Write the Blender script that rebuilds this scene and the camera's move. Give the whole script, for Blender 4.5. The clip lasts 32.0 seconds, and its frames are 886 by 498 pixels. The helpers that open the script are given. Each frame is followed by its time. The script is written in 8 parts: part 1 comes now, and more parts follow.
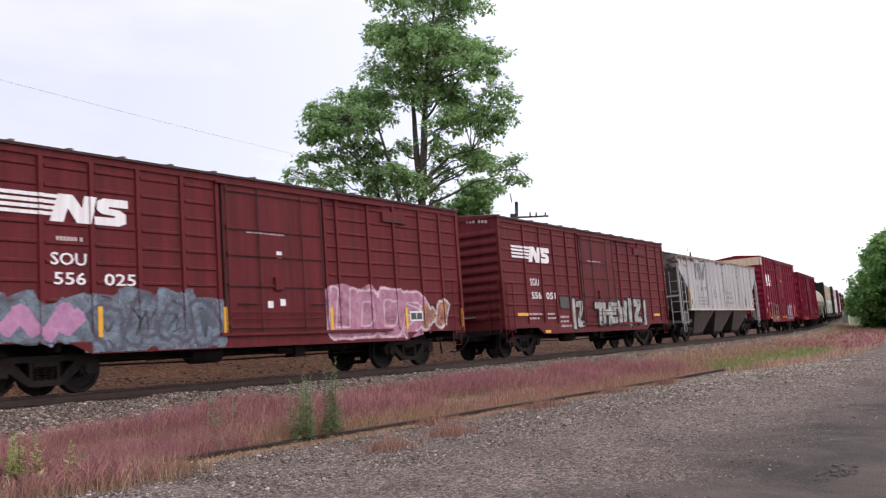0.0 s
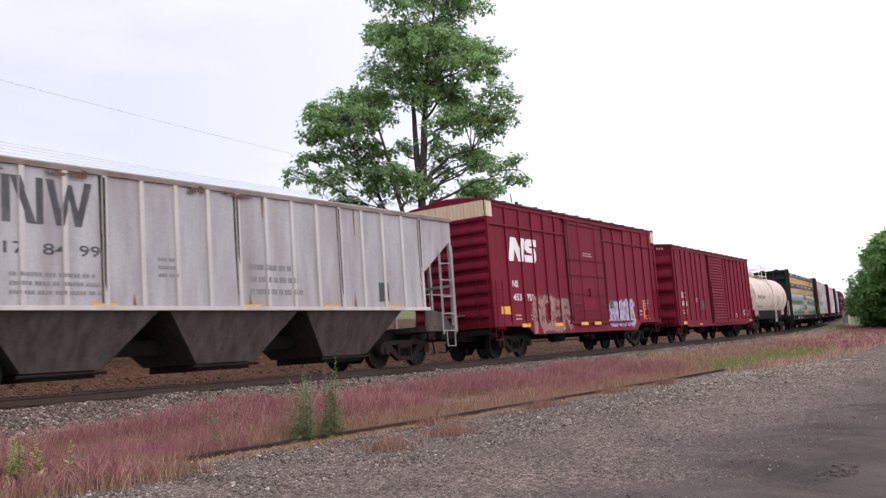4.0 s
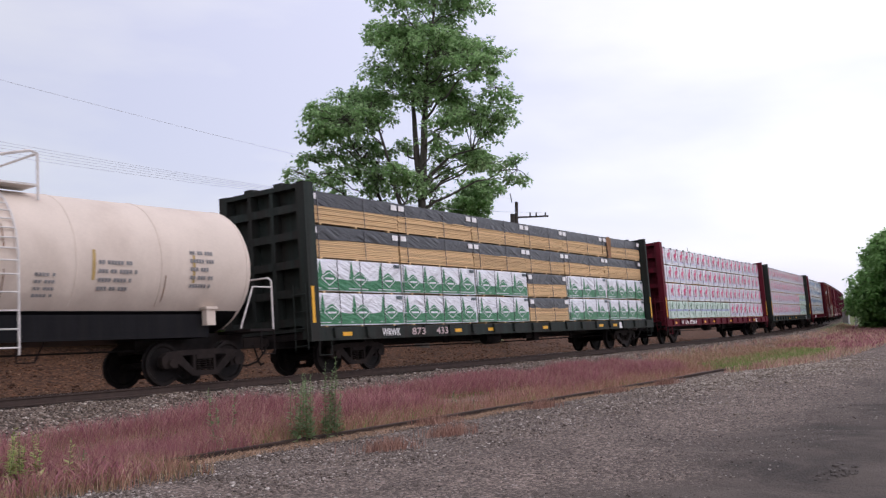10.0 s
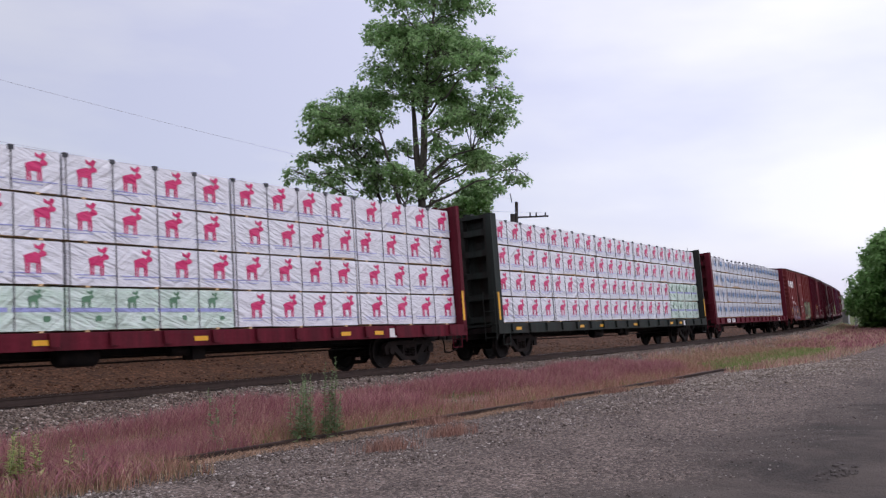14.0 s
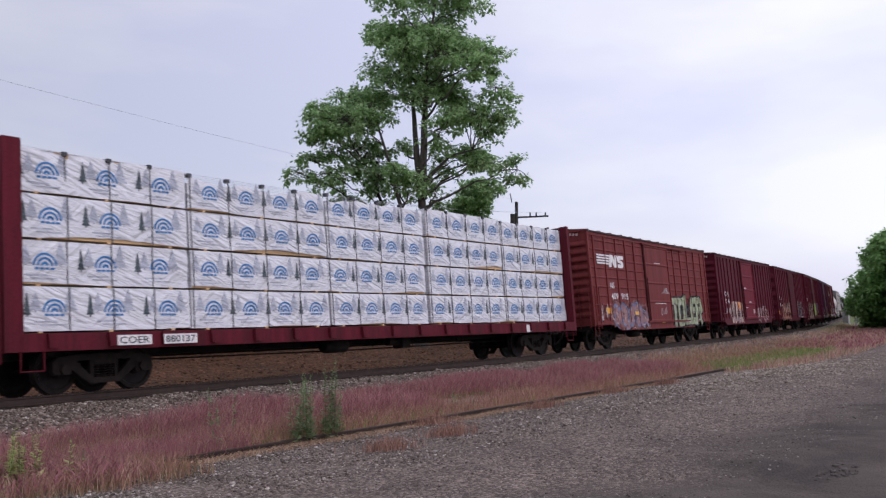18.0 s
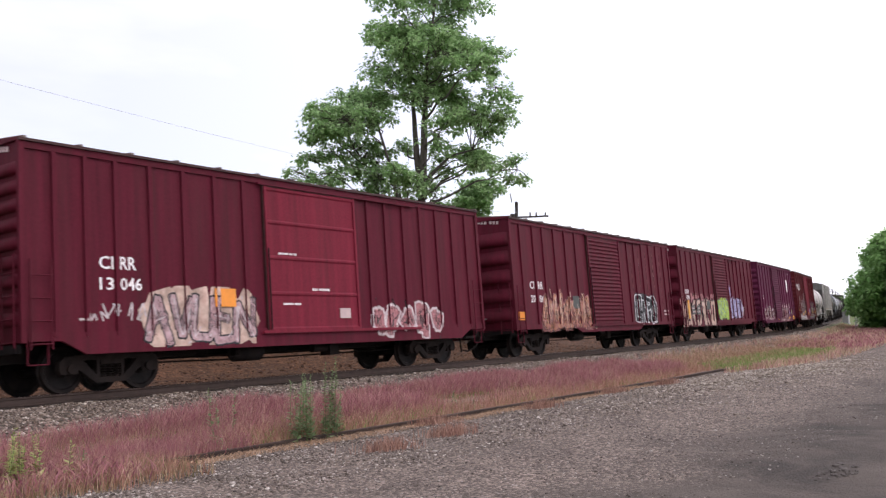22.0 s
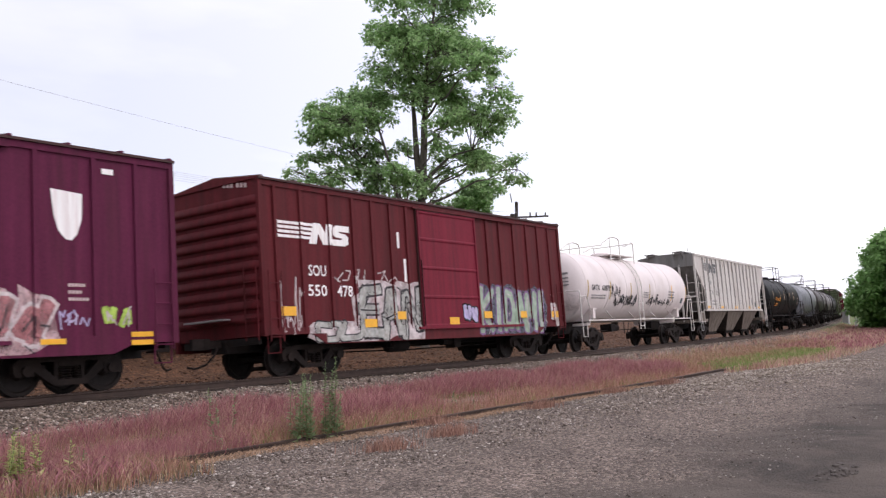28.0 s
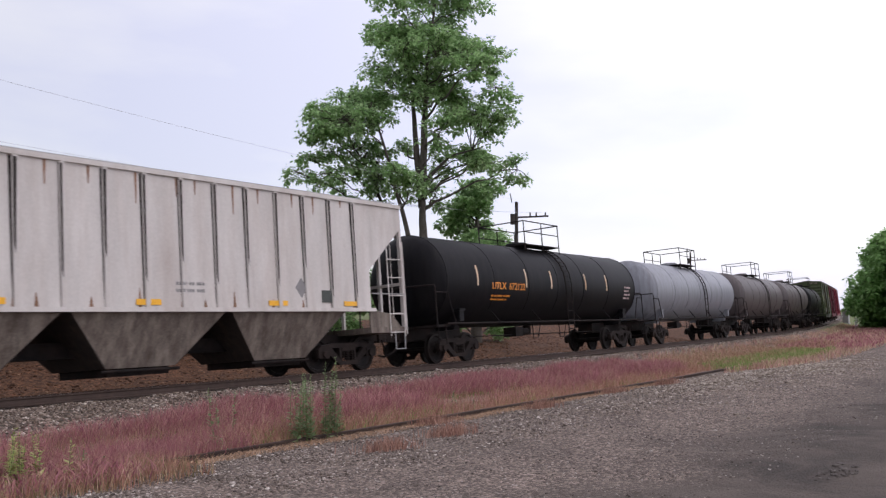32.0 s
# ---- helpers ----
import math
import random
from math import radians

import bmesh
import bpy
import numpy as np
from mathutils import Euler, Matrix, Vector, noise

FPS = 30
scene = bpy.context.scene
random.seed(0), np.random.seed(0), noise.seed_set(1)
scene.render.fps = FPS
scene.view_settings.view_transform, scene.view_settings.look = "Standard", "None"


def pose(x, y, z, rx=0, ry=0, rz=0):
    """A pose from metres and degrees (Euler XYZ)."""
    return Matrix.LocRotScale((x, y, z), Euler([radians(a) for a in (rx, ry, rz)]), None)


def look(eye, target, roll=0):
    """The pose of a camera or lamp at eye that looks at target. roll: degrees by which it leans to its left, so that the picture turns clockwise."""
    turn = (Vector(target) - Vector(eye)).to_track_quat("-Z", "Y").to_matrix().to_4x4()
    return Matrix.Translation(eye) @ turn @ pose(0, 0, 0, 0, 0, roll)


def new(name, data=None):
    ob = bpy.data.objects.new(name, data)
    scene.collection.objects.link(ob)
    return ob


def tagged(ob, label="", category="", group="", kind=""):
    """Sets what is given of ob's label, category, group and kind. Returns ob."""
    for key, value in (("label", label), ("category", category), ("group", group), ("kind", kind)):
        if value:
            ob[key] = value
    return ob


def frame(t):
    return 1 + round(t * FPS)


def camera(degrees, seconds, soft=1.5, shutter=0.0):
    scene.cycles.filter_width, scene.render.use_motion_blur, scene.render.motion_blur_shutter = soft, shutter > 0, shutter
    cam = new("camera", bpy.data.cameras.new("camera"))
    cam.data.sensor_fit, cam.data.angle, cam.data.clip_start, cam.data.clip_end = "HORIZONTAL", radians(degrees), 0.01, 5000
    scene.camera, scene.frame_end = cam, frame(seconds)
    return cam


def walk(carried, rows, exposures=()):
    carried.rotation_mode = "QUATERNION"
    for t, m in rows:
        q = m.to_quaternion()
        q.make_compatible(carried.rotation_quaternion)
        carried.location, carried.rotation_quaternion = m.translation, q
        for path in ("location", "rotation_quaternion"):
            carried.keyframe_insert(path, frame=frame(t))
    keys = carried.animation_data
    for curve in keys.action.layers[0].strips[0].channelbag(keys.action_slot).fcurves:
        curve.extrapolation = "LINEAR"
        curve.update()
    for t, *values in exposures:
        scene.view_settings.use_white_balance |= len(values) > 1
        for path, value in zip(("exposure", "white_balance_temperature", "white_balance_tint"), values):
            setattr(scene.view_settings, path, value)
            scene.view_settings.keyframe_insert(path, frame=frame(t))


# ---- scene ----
cam = camera(51.86, 32.0, soft=1.3, shutter=0.15)
EYE = Vector((0.0, -17.25, 1.755))
AIM = Vector((math.cos(radians(37.40)) * math.cos(radians(3.70)), math.sin(radians(37.40)) * math.cos(radians(3.70)), math.sin(radians(3.70))))
VIEW = look(EYE, EYE + AIM, 0.216)
walk(cam, [(0.0, VIEW), (32.0, VIEW)],
     exposures=[(0, -0.05, 6700, 14), (7.5, -0.04, 6700, 14), (9.0, -0.34, 6460, 16), (11.0, -0.40, 6400, 16), (13.0, -0.52, 6300, 17), (18.5, -0.60, 6280, 17), (20.1, 0.0, 6620, 15), (22.5, 0.10, 6660, 14), (26.0, 0.10, 6700, 14), (28.0, -0.02, 6700, 14), (28.8, -0.06, 6680, 14), (30.0, -0.45, 6400, 16), (31.2, -0.40, 6440, 15), (32.0, -0.28, 6540, 15)])

# ---- light ----
SUN_EL, SUN_AZ = 52.0, 285.0
world = bpy.data.worlds.new("overcast_sky")
scene.world = world
world.use_nodes = True
wn, wl = world.node_tree.nodes, world.node_tree.links
wn.clear()
w_out = wn.new("ShaderNodeOutputWorld")
w_sky = wn.new("ShaderNodeTexSky")
w_sky.sky_type = "NISHITA"
w_sky.sun_disc = False
w_sky.sun_elevation = radians(SUN_EL)
w_sky.sun_rotation = radians(90 - SUN_AZ)
w_bg1 = wn.new("ShaderNodeBackground")
w_bg1.inputs["Strength"].default_value = 0.05
wl.new(w_sky.outputs[0], w_bg1.inputs[0])
w_co = wn.new("ShaderNodeTexCoord")
w_map = wn.new("ShaderNodeMapping")
w_map.inputs["Scale"].default_value = (1.2, 1.2, 4.0)
w_noise = wn.new("ShaderNodeTexNoise")
w_noise.inputs["Scale"].default_value = 1.9
w_noise.inputs["Detail"].default_value = 5.0
w_ramp = wn.new("ShaderNodeValToRGB")
w_ramp.color_ramp.elements[0].position, w_ramp.color_ramp.elements[1].position = 0.38, 0.62
w_ramp.color_ramp.elements[0].color = (0.77, 0.78, 0.92, 1)
w_ramp.color_ramp.elements[1].color = (0.97, 0.965, 0.97, 1)
w_bg2 = wn.new("ShaderNodeBackground")
# the cloud thins and brightens towards the hidden sun
w_dot = wn.new("ShaderNodeVectorMath")
w_dot.operation = "DOT_PRODUCT"
w_dot.inputs[1].default_value = (math.cos(radians(SUN_AZ)) * math.cos(radians(SUN_EL)), math.sin(radians(SUN_AZ)) * math.cos(radians(SUN_EL)), math.sin(radians(SUN_EL)))
w_range = wn.new("ShaderNodeMapRange")
for key, value in (("From Min", -0.5), ("From Max", 1.0), ("To Min", 0.78), ("To Max", 1.85)):
    w_range.inputs[key].default_value = value
wl.new(w_co.outputs["Generated"], w_dot.inputs[0])
wl.new(w_dot.outputs["Value"], w_range.inputs["Value"])
# and is thinner, too, over the far end of the curve
w_dot2 = wn.new("ShaderNodeVectorMath")
w_dot2.operation = "DOT_PRODUCT"
w_dot2.inputs[1].default_value = (0.98, -0.1, 0.17)
w_range2 = wn.new("ShaderNodeMapRange")
for key, value in (("From Min", 0.40), ("From Max", 1.0), ("To Min", 0.92), ("To Max", 1.10)):
    w_range2.inputs[key].default_value = value
w_mul = wn.new("ShaderNodeMath")
w_mul.operation = "MULTIPLY"
wl.new(w_co.outputs["Generated"], w_dot2.inputs[0])
wl.new(w_dot2.outputs["Value"], w_range2.inputs["Value"])
wl.new(w_range.outputs[0], w_mul.inputs[0])
wl.new(w_range2.outputs[0], w_mul.inputs[1])
wl.new(w_mul.outputs[0], w_bg2.inputs["Strength"])
w_add = wn.new("ShaderNodeAddShader")
wl.new(w_co.outputs["Generated"], w_map.inputs[0])
wl.new(w_map.outputs[0], w_noise.inputs["Vector"])
wl.new(w_noise.outputs["Fac"], w_ramp.inputs[0])
wl.new(w_ramp.outputs[0], w_bg2.inputs[0])
wl.new(w_bg1.outputs[0], w_add.inputs[0])
wl.new(w_bg2.outputs[0], w_add.inputs[1])
wl.new(w_add.outputs[0], w_out.inputs[0])

sun = new("sun", bpy.data.lights.new("sun", "SUN"))
sun.data.energy, sun.data.angle, sun.data.color = 0.6, radians(22), (1.0, 0.965, 0.93)
sun_dir = Vector((math.cos(radians(SUN_AZ)) * math.cos(radians(SUN_EL)), math.sin(radians(SUN_AZ)) * math.cos(radians(SUN_EL)), math.sin(radians(SUN_EL))))
sun.matrix_world = look(sun_dir * 200, (0, 0, 0))

# ---- track line: a long left-hand curve that eases out in the distance ----
CURVE = 1 / 468.0
BANK = 5.26
DS = 0.5
_line = []
_x = _y = _a = 0.0
for _i in range(int(700 / DS) + 1):
    _line.append((_x, _y, _a))
    _s = (_i + 0.5) * DS
    _k = CURVE + (1 / 4000.0 - CURVE) * min(1, max(0, (_s - 80) / 30))
    _x, _y, _a = _x + math.cos(_a + _k * DS / 2) * DS, _y + math.sin(_a + _k * DS / 2) * DS, _a + _k * DS


def track(s):
    """Place and heading of the track's centre line at the distance s along it."""
    if s <= 0:
        a = s * CURVE
        return math.sin(a) / CURVE, (1 - math.cos(a)) / CURVE, a
    i = min(int(s / DS), len(_line) - 2)
    u = s / DS - i
    p, q = _line[i], _line[i + 1]
    return tuple(p[j] + (q[j] - p[j]) * u for j in range(3))


def beside(s, lat, z=0.0):
    x, y, a = track(s)
    return Vector((x - lat * math.sin(a), y + lat * math.cos(a), z))


def banked(s, lat, z):
    b = radians(BANK)
    return beside(s, lat * math.cos(b) + z * math.sin(b), z * math.cos(b) - lat * math.sin(b))


def run(t):
    """How far the train has come at t seconds."""
    return ((-0.000176 * t + 0.030505) * t + 9.1919) * t + 0.0624


def car_pose(s, half):
    p, q = track(s - half), track(s + half)
    a = math.atan2(q[1] - p[1], q[0] - p[0])
    return Matrix.Translation(((p[0] + q[0]) / 2, (p[1] + q[1]) / 2, 0)) @ pose(0, 0, 0, 0, 0, math.degrees(a)) @ pose(0, 0, 0, -BANK)


# ---- materials ----
def material(name, colour, rough=0.6, metal=0.0, spread=0.25, grain=6.0, stretch=(1, 1, 1), bump=0.15, dirt=None, dirt_amount=0.0, dirt_scale=1.2, spec=0.35, fine=60.0, per=0.0):
    m = bpy.data.materials.new(name)
    m.use_nodes = True
    n, l = m.node_tree.nodes, m.node_tree.links
    b = n["Principled BSDF"]
    co = n.new("ShaderNodeTexCoord")
    mp = n.new("ShaderNodeMapping")
    mp.inputs["Scale"].default_value = stretch
    l.new(co.outputs["Object"], mp.inputs[0])
    n1 = n.new("ShaderNodeTexNoise")
    n1.inputs["Scale"].default_value, n1.inputs["Detail"].default_value = grain, 6.0
    n2 = n.new("ShaderNodeTexNoise")
    n2.inputs["Scale"].default_value, n2.inputs["Detail"].default_value = fine, 3.0
    l.new(mp.outputs[0], n1.inputs["Vector"])
    l.new(co.outputs["Object"], n2.inputs["Vector"])
    r = n.new("ShaderNodeValToRGB")
    e = r.color_ramp.elements
    e[0].position, e[1].position = 0.3, 0.72
    e[0].color = (*[c * (1 - spread) for c in colour], 1)
    e[1].color = (*[min(1, c * (1 + spread)) for c in colour], 1)
    mixn = n.new("ShaderNodeMix")
    mixn.data_type = "FLOAT"
    mixn.inputs["Factor"].default_value = 0.35
    l.new(n1.outputs["Fac"], mixn.inputs["A"])
    l.new(n2.outputs["Fac"], mixn.inputs["B"])
    l.new(mixn.outputs["Result"], r.inputs[0])
    col = r.outputs[0]
    if dirt:
        n3 = n.new("ShaderNodeTexNoise")
        n3.inputs["Scale"].default_value, n3.inputs["Detail"].default_value = dirt_scale, 8.0
        n3.inputs["Roughness"].default_value = 0.65
        l.new(mp.outputs[0], n3.inputs["Vector"])
        r3 = n.new("ShaderNodeValToRGB")
        r3.color_ramp.elements[0].position, r3.color_ramp.elements[1].position = 0.5 - 0.12 * dirt_amount, 0.72
        r3.color_ramp.elements[1].color = (dirt_amount,) * 3 + (1,)
        mx = n.new("ShaderNodeMix")
        mx.data_type = "RGBA"
        l.new(n3.outputs["Fac"], r3.inputs[0])
        l.new(r3.outputs[0], mx.inputs["Factor"])
        l.new(col, mx.inputs["A"])
        mx.inputs["B"].default_value = (*dirt, 1)
        col = mx.outputs["Result"]
    if per:
        oi = n.new("ShaderNodeObjectInfo")
        hs = n.new("ShaderNodeHueSaturation")
        mr = n.new("ShaderNodeMapRange")
        mr.inputs["To Min"].default_value, mr.inputs["To Max"].default_value = 1 - per, 1 + per
        l.new(oi.outputs["Random"], mr.inputs["Value"])
        l.new(mr.outputs[0], hs.inputs["Value"])
        l.new(col, hs.inputs["Color"])
        col = hs.outputs[0]
    l.new(col, b.inputs["Base Color"])
    b.inputs["Roughness"].default_value, b.inputs["Metallic"].default_value = rough, metal
    b.inputs["Specular IOR Level"].default_value = spec
    if bump:
        bp = n.new("ShaderNodeBump")
        bp.inputs["Strength"].default_value, bp.inputs["Distance"].default_value = bump, 0.02
        l.new(mixn.outputs["Result"], bp.inputs["Height"])
        l.new(bp.outputs[0], b.inputs["Normal"])
    return m


def island_material(name, colours, rough=0.9, spec=0.2, through_light=0.0):
    """Each loose piece of a joined mesh takes one tone of a ramp."""
    m = bpy.data.materials.new(name)
    m.use_nodes = True
    n, l = m.node_tree.nodes, m.node_tree.links
    b = n["Principled BSDF"]
    ge = n.new("ShaderNodeNewGeometry")
    r = n.new("ShaderNodeValToRGB")
    e = r.color_ramp.elements
    while len(e) < len(colours):
        e.new(0.5)
    for i, c in enumerate(colours):
        e[i].position = i / (len(colours) - 1)
        e[i].color = (*c, 1)
    l.new(ge.outputs["Random Per Island"], r.inputs[0])
    l.new(r.outputs[0], b.inputs["Base Color"])
    b.inputs["Roughness"].default_value = rough
    b.inputs["Specular IOR Level"].default_value = spec
    if through_light:
        tl, mx = n.new("ShaderNodeBsdfTranslucent"), n.new("ShaderNodeMixShader")
        mx.inputs[0].default_value = through_light
        l.new(r.outputs[0], tl.inputs[0])
        l.new(b.outputs[0], mx.inputs[1])
        l.new(tl.outputs[0], mx.inputs[2])
        l.new(mx.outputs[0], n["Material Output"].inputs[0])
    return m


STREAK = (4.5, 4.5, 0.3)
GRIME = (0.045, 0.018, 0.018)


def paint(name, colour, amount=0.45, dirt=GRIME, spread=0.20, streak=None):
    return material(name, colour, 0.62, 0, spread + 0.08, 1.3, streak or STREAK, 0.05, dirt, amount, 0.8, 0.10, 22.0)


M_BROWN = paint("oxide_brown_paint", (0.124, 0.0205, 0.0235), 0.5)
M_BROWNFRESH = paint("fresher_oxide_brown_paint", (0.180, 0.036, 0.036), 0.4)
M_BROWNOLD = paint("old_oxide_brown_paint", (0.096, 0.0145, 0.018), 0.5)
M_RED = paint("freight_red_paint", (0.16, 0.010, 0.025), 0.3)
M_CRIMSON = paint("crimson_paint", (0.175, 0.0105, 0.028), 0.3)
M_MAROON = paint("maroon_paint", (0.090, 0.0090, 0.0195), 0.45)
M_PURPLE = paint("plum_paint", (0.092, 0.014, 0.040), 0.4)
M_SALMON = paint("repainted_door_red", (0.16, 0.0155, 0.030), 0.3)
M_FLATRED = paint("flat_car_red_paint", (0.115, 0.012, 0.022), 0.75, (0.035, 0.012, 0.014), 0.25)
M_FLATGREEN = paint("flat_car_dark_green_paint", (0.026, 0.033, 0.029), 0.8, (0.028, 0.018, 0.016), 0.25)
M_OLIVE = paint("olive_green_paint", (0.06, 0.075, 0.04), 0.4)
M_ROOF = material("galvanised_roof", (0.17, 0.13, 0.12), 0.7, 0.1, 0.3, 2.0, (1, 1, 1), 0.1, (0.10, 0.04, 0.03), 0.6)
M_GREY = paint("hopper_grey_paint", (0.52, 0.485, 0.46), 0.4, (0.30, 0.22, 0.18), 0.06, (2.2, 2.2, 0.4))
M_DULLGREY = paint("dull_hopper_grey_paint", (0.39, 0.375, 0.385), 0.6, (0.22, 0.17, 0.15), 0.12, (2.2, 2.2, 0.4))
# darker than the sides, for bays, end platforms and shear plates
M_BAYDARK = paint("dark_hopper_bay_paint", (0.085, 0.072, 0.066), 0.7, (0.035, 0.024, 0.02), 0.3)
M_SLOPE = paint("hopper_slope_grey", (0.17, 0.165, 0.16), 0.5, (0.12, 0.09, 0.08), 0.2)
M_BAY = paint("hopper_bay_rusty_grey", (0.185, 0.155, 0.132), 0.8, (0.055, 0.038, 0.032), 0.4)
M_TANKCREAM = paint("tank_cream_paint", (0.64, 0.54, 0.46), 0.4, (0.34, 0.25, 0.20), 0.0, (0.8, 0.8, 0.5))
M_TANKWHITE = paint("tank_white_paint", (0.68, 0.61, 0.60), 0.3, (0.34, 0.25, 0.21), 0.0, (0.8, 0.8, 0.5))
M_TANKBLACK = material("tank_black_paint", (0.007, 0.0065, 0.008), 0.5, 0, 0.4, 1.5, STREAK, 0.03, (0.016, 0.014, 0.013), 0.5, 1.0, 0.09, 25)
M_TANKGREY = material("tank_grey_paint", (0.20, 0.205, 0.23), 0.42, 0, 0.2, 1.5, STREAK, 0.03, (0.06, 0.055, 0.055), 0.5, 1.0, 0.4, 25)
M_TANKRUST = material("tank_sooty_brown", (0.075, 0.06, 0.06), 0.5, 0, 0.35, 1.5, STREAK, 0.03, (0.03, 0.025, 0.025), 0.5, 1.0, 0.4, 25)
M_CHASSIS = material("grimy_black_steel", (0.012, 0.010, 0.010), 0.75, 0, 0.5, 5.0, (1, 1, 1), 0.2, (0.035, 0.022, 0.018), 0.6, 2.0, spec=0.12)
M_FRAME = material("dusty_truck_casting", (0.016, 0.012, 0.011), 0.8, 0, 0.4, 8.0, (1, 1, 1), 0.3, (0.034, 0.023, 0.019), 0.5, 3.0, spec=0.12)
M_WHEEL = material("worn_wheel_steel", (0.010, 0.008, 0.008), 0.65, 0.0, 0.5, 7.0, (1, 1, 1), 0.1, (0.035, 0.025, 0.02), 0.5, 3.0, spec=0.12)
M_RIM = material("bright_wheel_tread", (0.32, 0.30, 0.29), 0.35, 0.9, 0.2, 9.0, bump=0.02)
M_WHITE = material("white_stencil", (0.80, 0.78, 0.77), 0.6, 0, 0.08, 4.0, STREAK, 0, (0.35, 0.12, 0.11), 0.35, 3.0)
M_FADED = material("faded_white_stencil", (0.50, 0.38, 0.37), 0.7, 0, 0.2, 4.0, (1, 1, 1), 0)
M_BLACKMARK = material("black_stencil", (0.03, 0.03, 0.035), 0.7, 0, 0.2, 4.0, (1, 1, 1), 0)
M_STREAKDARK = material("grime_streak", (0.022, 0.016, 0.014), 0.8, 0, 0.4, 3.0, STREAK, 0)
M_DARKMARK = material("weathered_dark_stencil", (0.06, 0.06, 0.065), 0.7, 0, 0.3, 4.0, (1, 1, 1), 0, (0.25, 0.24, 0.235), 0.3, 3.0)
M_GREYMARK = material("faded_grey_stencil", (0.22, 0.21, 0.21), 0.7, 0, 0.2, 4.0, (1, 1, 1), 0)
M_YELLOW = material("reflective_yellow", (0.72, 0.36, 0.02), 0.45, 0, 0.12, 8.0, (1, 1, 1), 0)
M_OCHRE = material("dull_reflector", (0.44, 0.30, 0.11), 0.5, 0, 0.2, 8.0, (1, 1, 1), 0)
M_ORANGE = material("orange_placard", (0.75, 0.26, 0.03), 0.5, 0, 0.12, 8.0, (1, 1, 1), 0)
M_CREAM = material("cream_end_paint", (0.66, 0.54, 0.40), 0.7, 0, 0.2, 2.0, STREAK, 0.03, (0.50, 0.22, 0.06), 0.7, 2.5)
M_PLATE = material("dark_defect_plate", (0.05, 0.055, 0.05), 0.6, 0, 0.2, 8.0)
M_RAILING = material("railing_pale_paint", (0.62, 0.58, 0.55), 0.5, 0, 0.15, 8.0, dirt=(0.2, 0.12, 0.1), dirt_amount=0.4)
M_GALV = material("galvanised_steel", (0.33, 0.32, 0.32), 0.45, 0.6, 0.2, 9.0)
M_WRAP = material("white_lumber_wrap", (0.70, 0.69, 0.72), 0.24, 0, 0.08, 2.6, (1.4, 1, 3.0), 0.3, (0.50, 0.50, 0.54), 0.35, 2.2, spec=0.5, fine=11.0)
M_WRAPGREEN = material("pale_green_wrap", (0.48, 0.60, 0.50), 0.28, 0, 0.22, 2.8, (1, 1, 1.5), 0.55, (0.74, 0.78, 0.76), 0.6, 2.5, 0.5, 9.0)
M_BLACKWRAP = material("black_lumber_wrap", (0.028, 0.028, 0.033), 0.35, 0, 0.2, 2.0, (1.4, 1, 3), 0.5, spec=0.5, fine=9.0)
M_LUMBER = material("sawn_lumber", (0.62, 0.41, 0.215), 0.8, 0, 0.24, 5.0, (0.4, 4, 30.0), 0.2, (0.36, 0.21, 0.10), 0.5, 3.0, per=0.20)
M_PINK = material("printed_crimson", (0.58, 0.025, 0.13), 0.35, 0, 0.08, 5.0, bump=0)
M_GREENINK = material("printed_green", (0.035, 0.17, 0.075), 0.35, 0, 0.12, 5.0, bump=0)
M_BLUEINK = material("printed_blue", (0.025, 0.17, 0.42), 0.35, 0, 0.1, 5.0, bump=0)
M_DARKINK = material("printed_slate", (0.06, 0.08, 0.09), 0.4, 0, 0.2, 5.0, bump=0)
M_PALEINK = material("printed_pale_grey", (0.42, 0.43, 0.50), 0.4, 0, 0.2, 5.0, bump=0)
M_LILAC = material("printed_lilac", (0.30, 0.32, 0.58), 0.4, 0, 0.2, 5.0, bump=0)


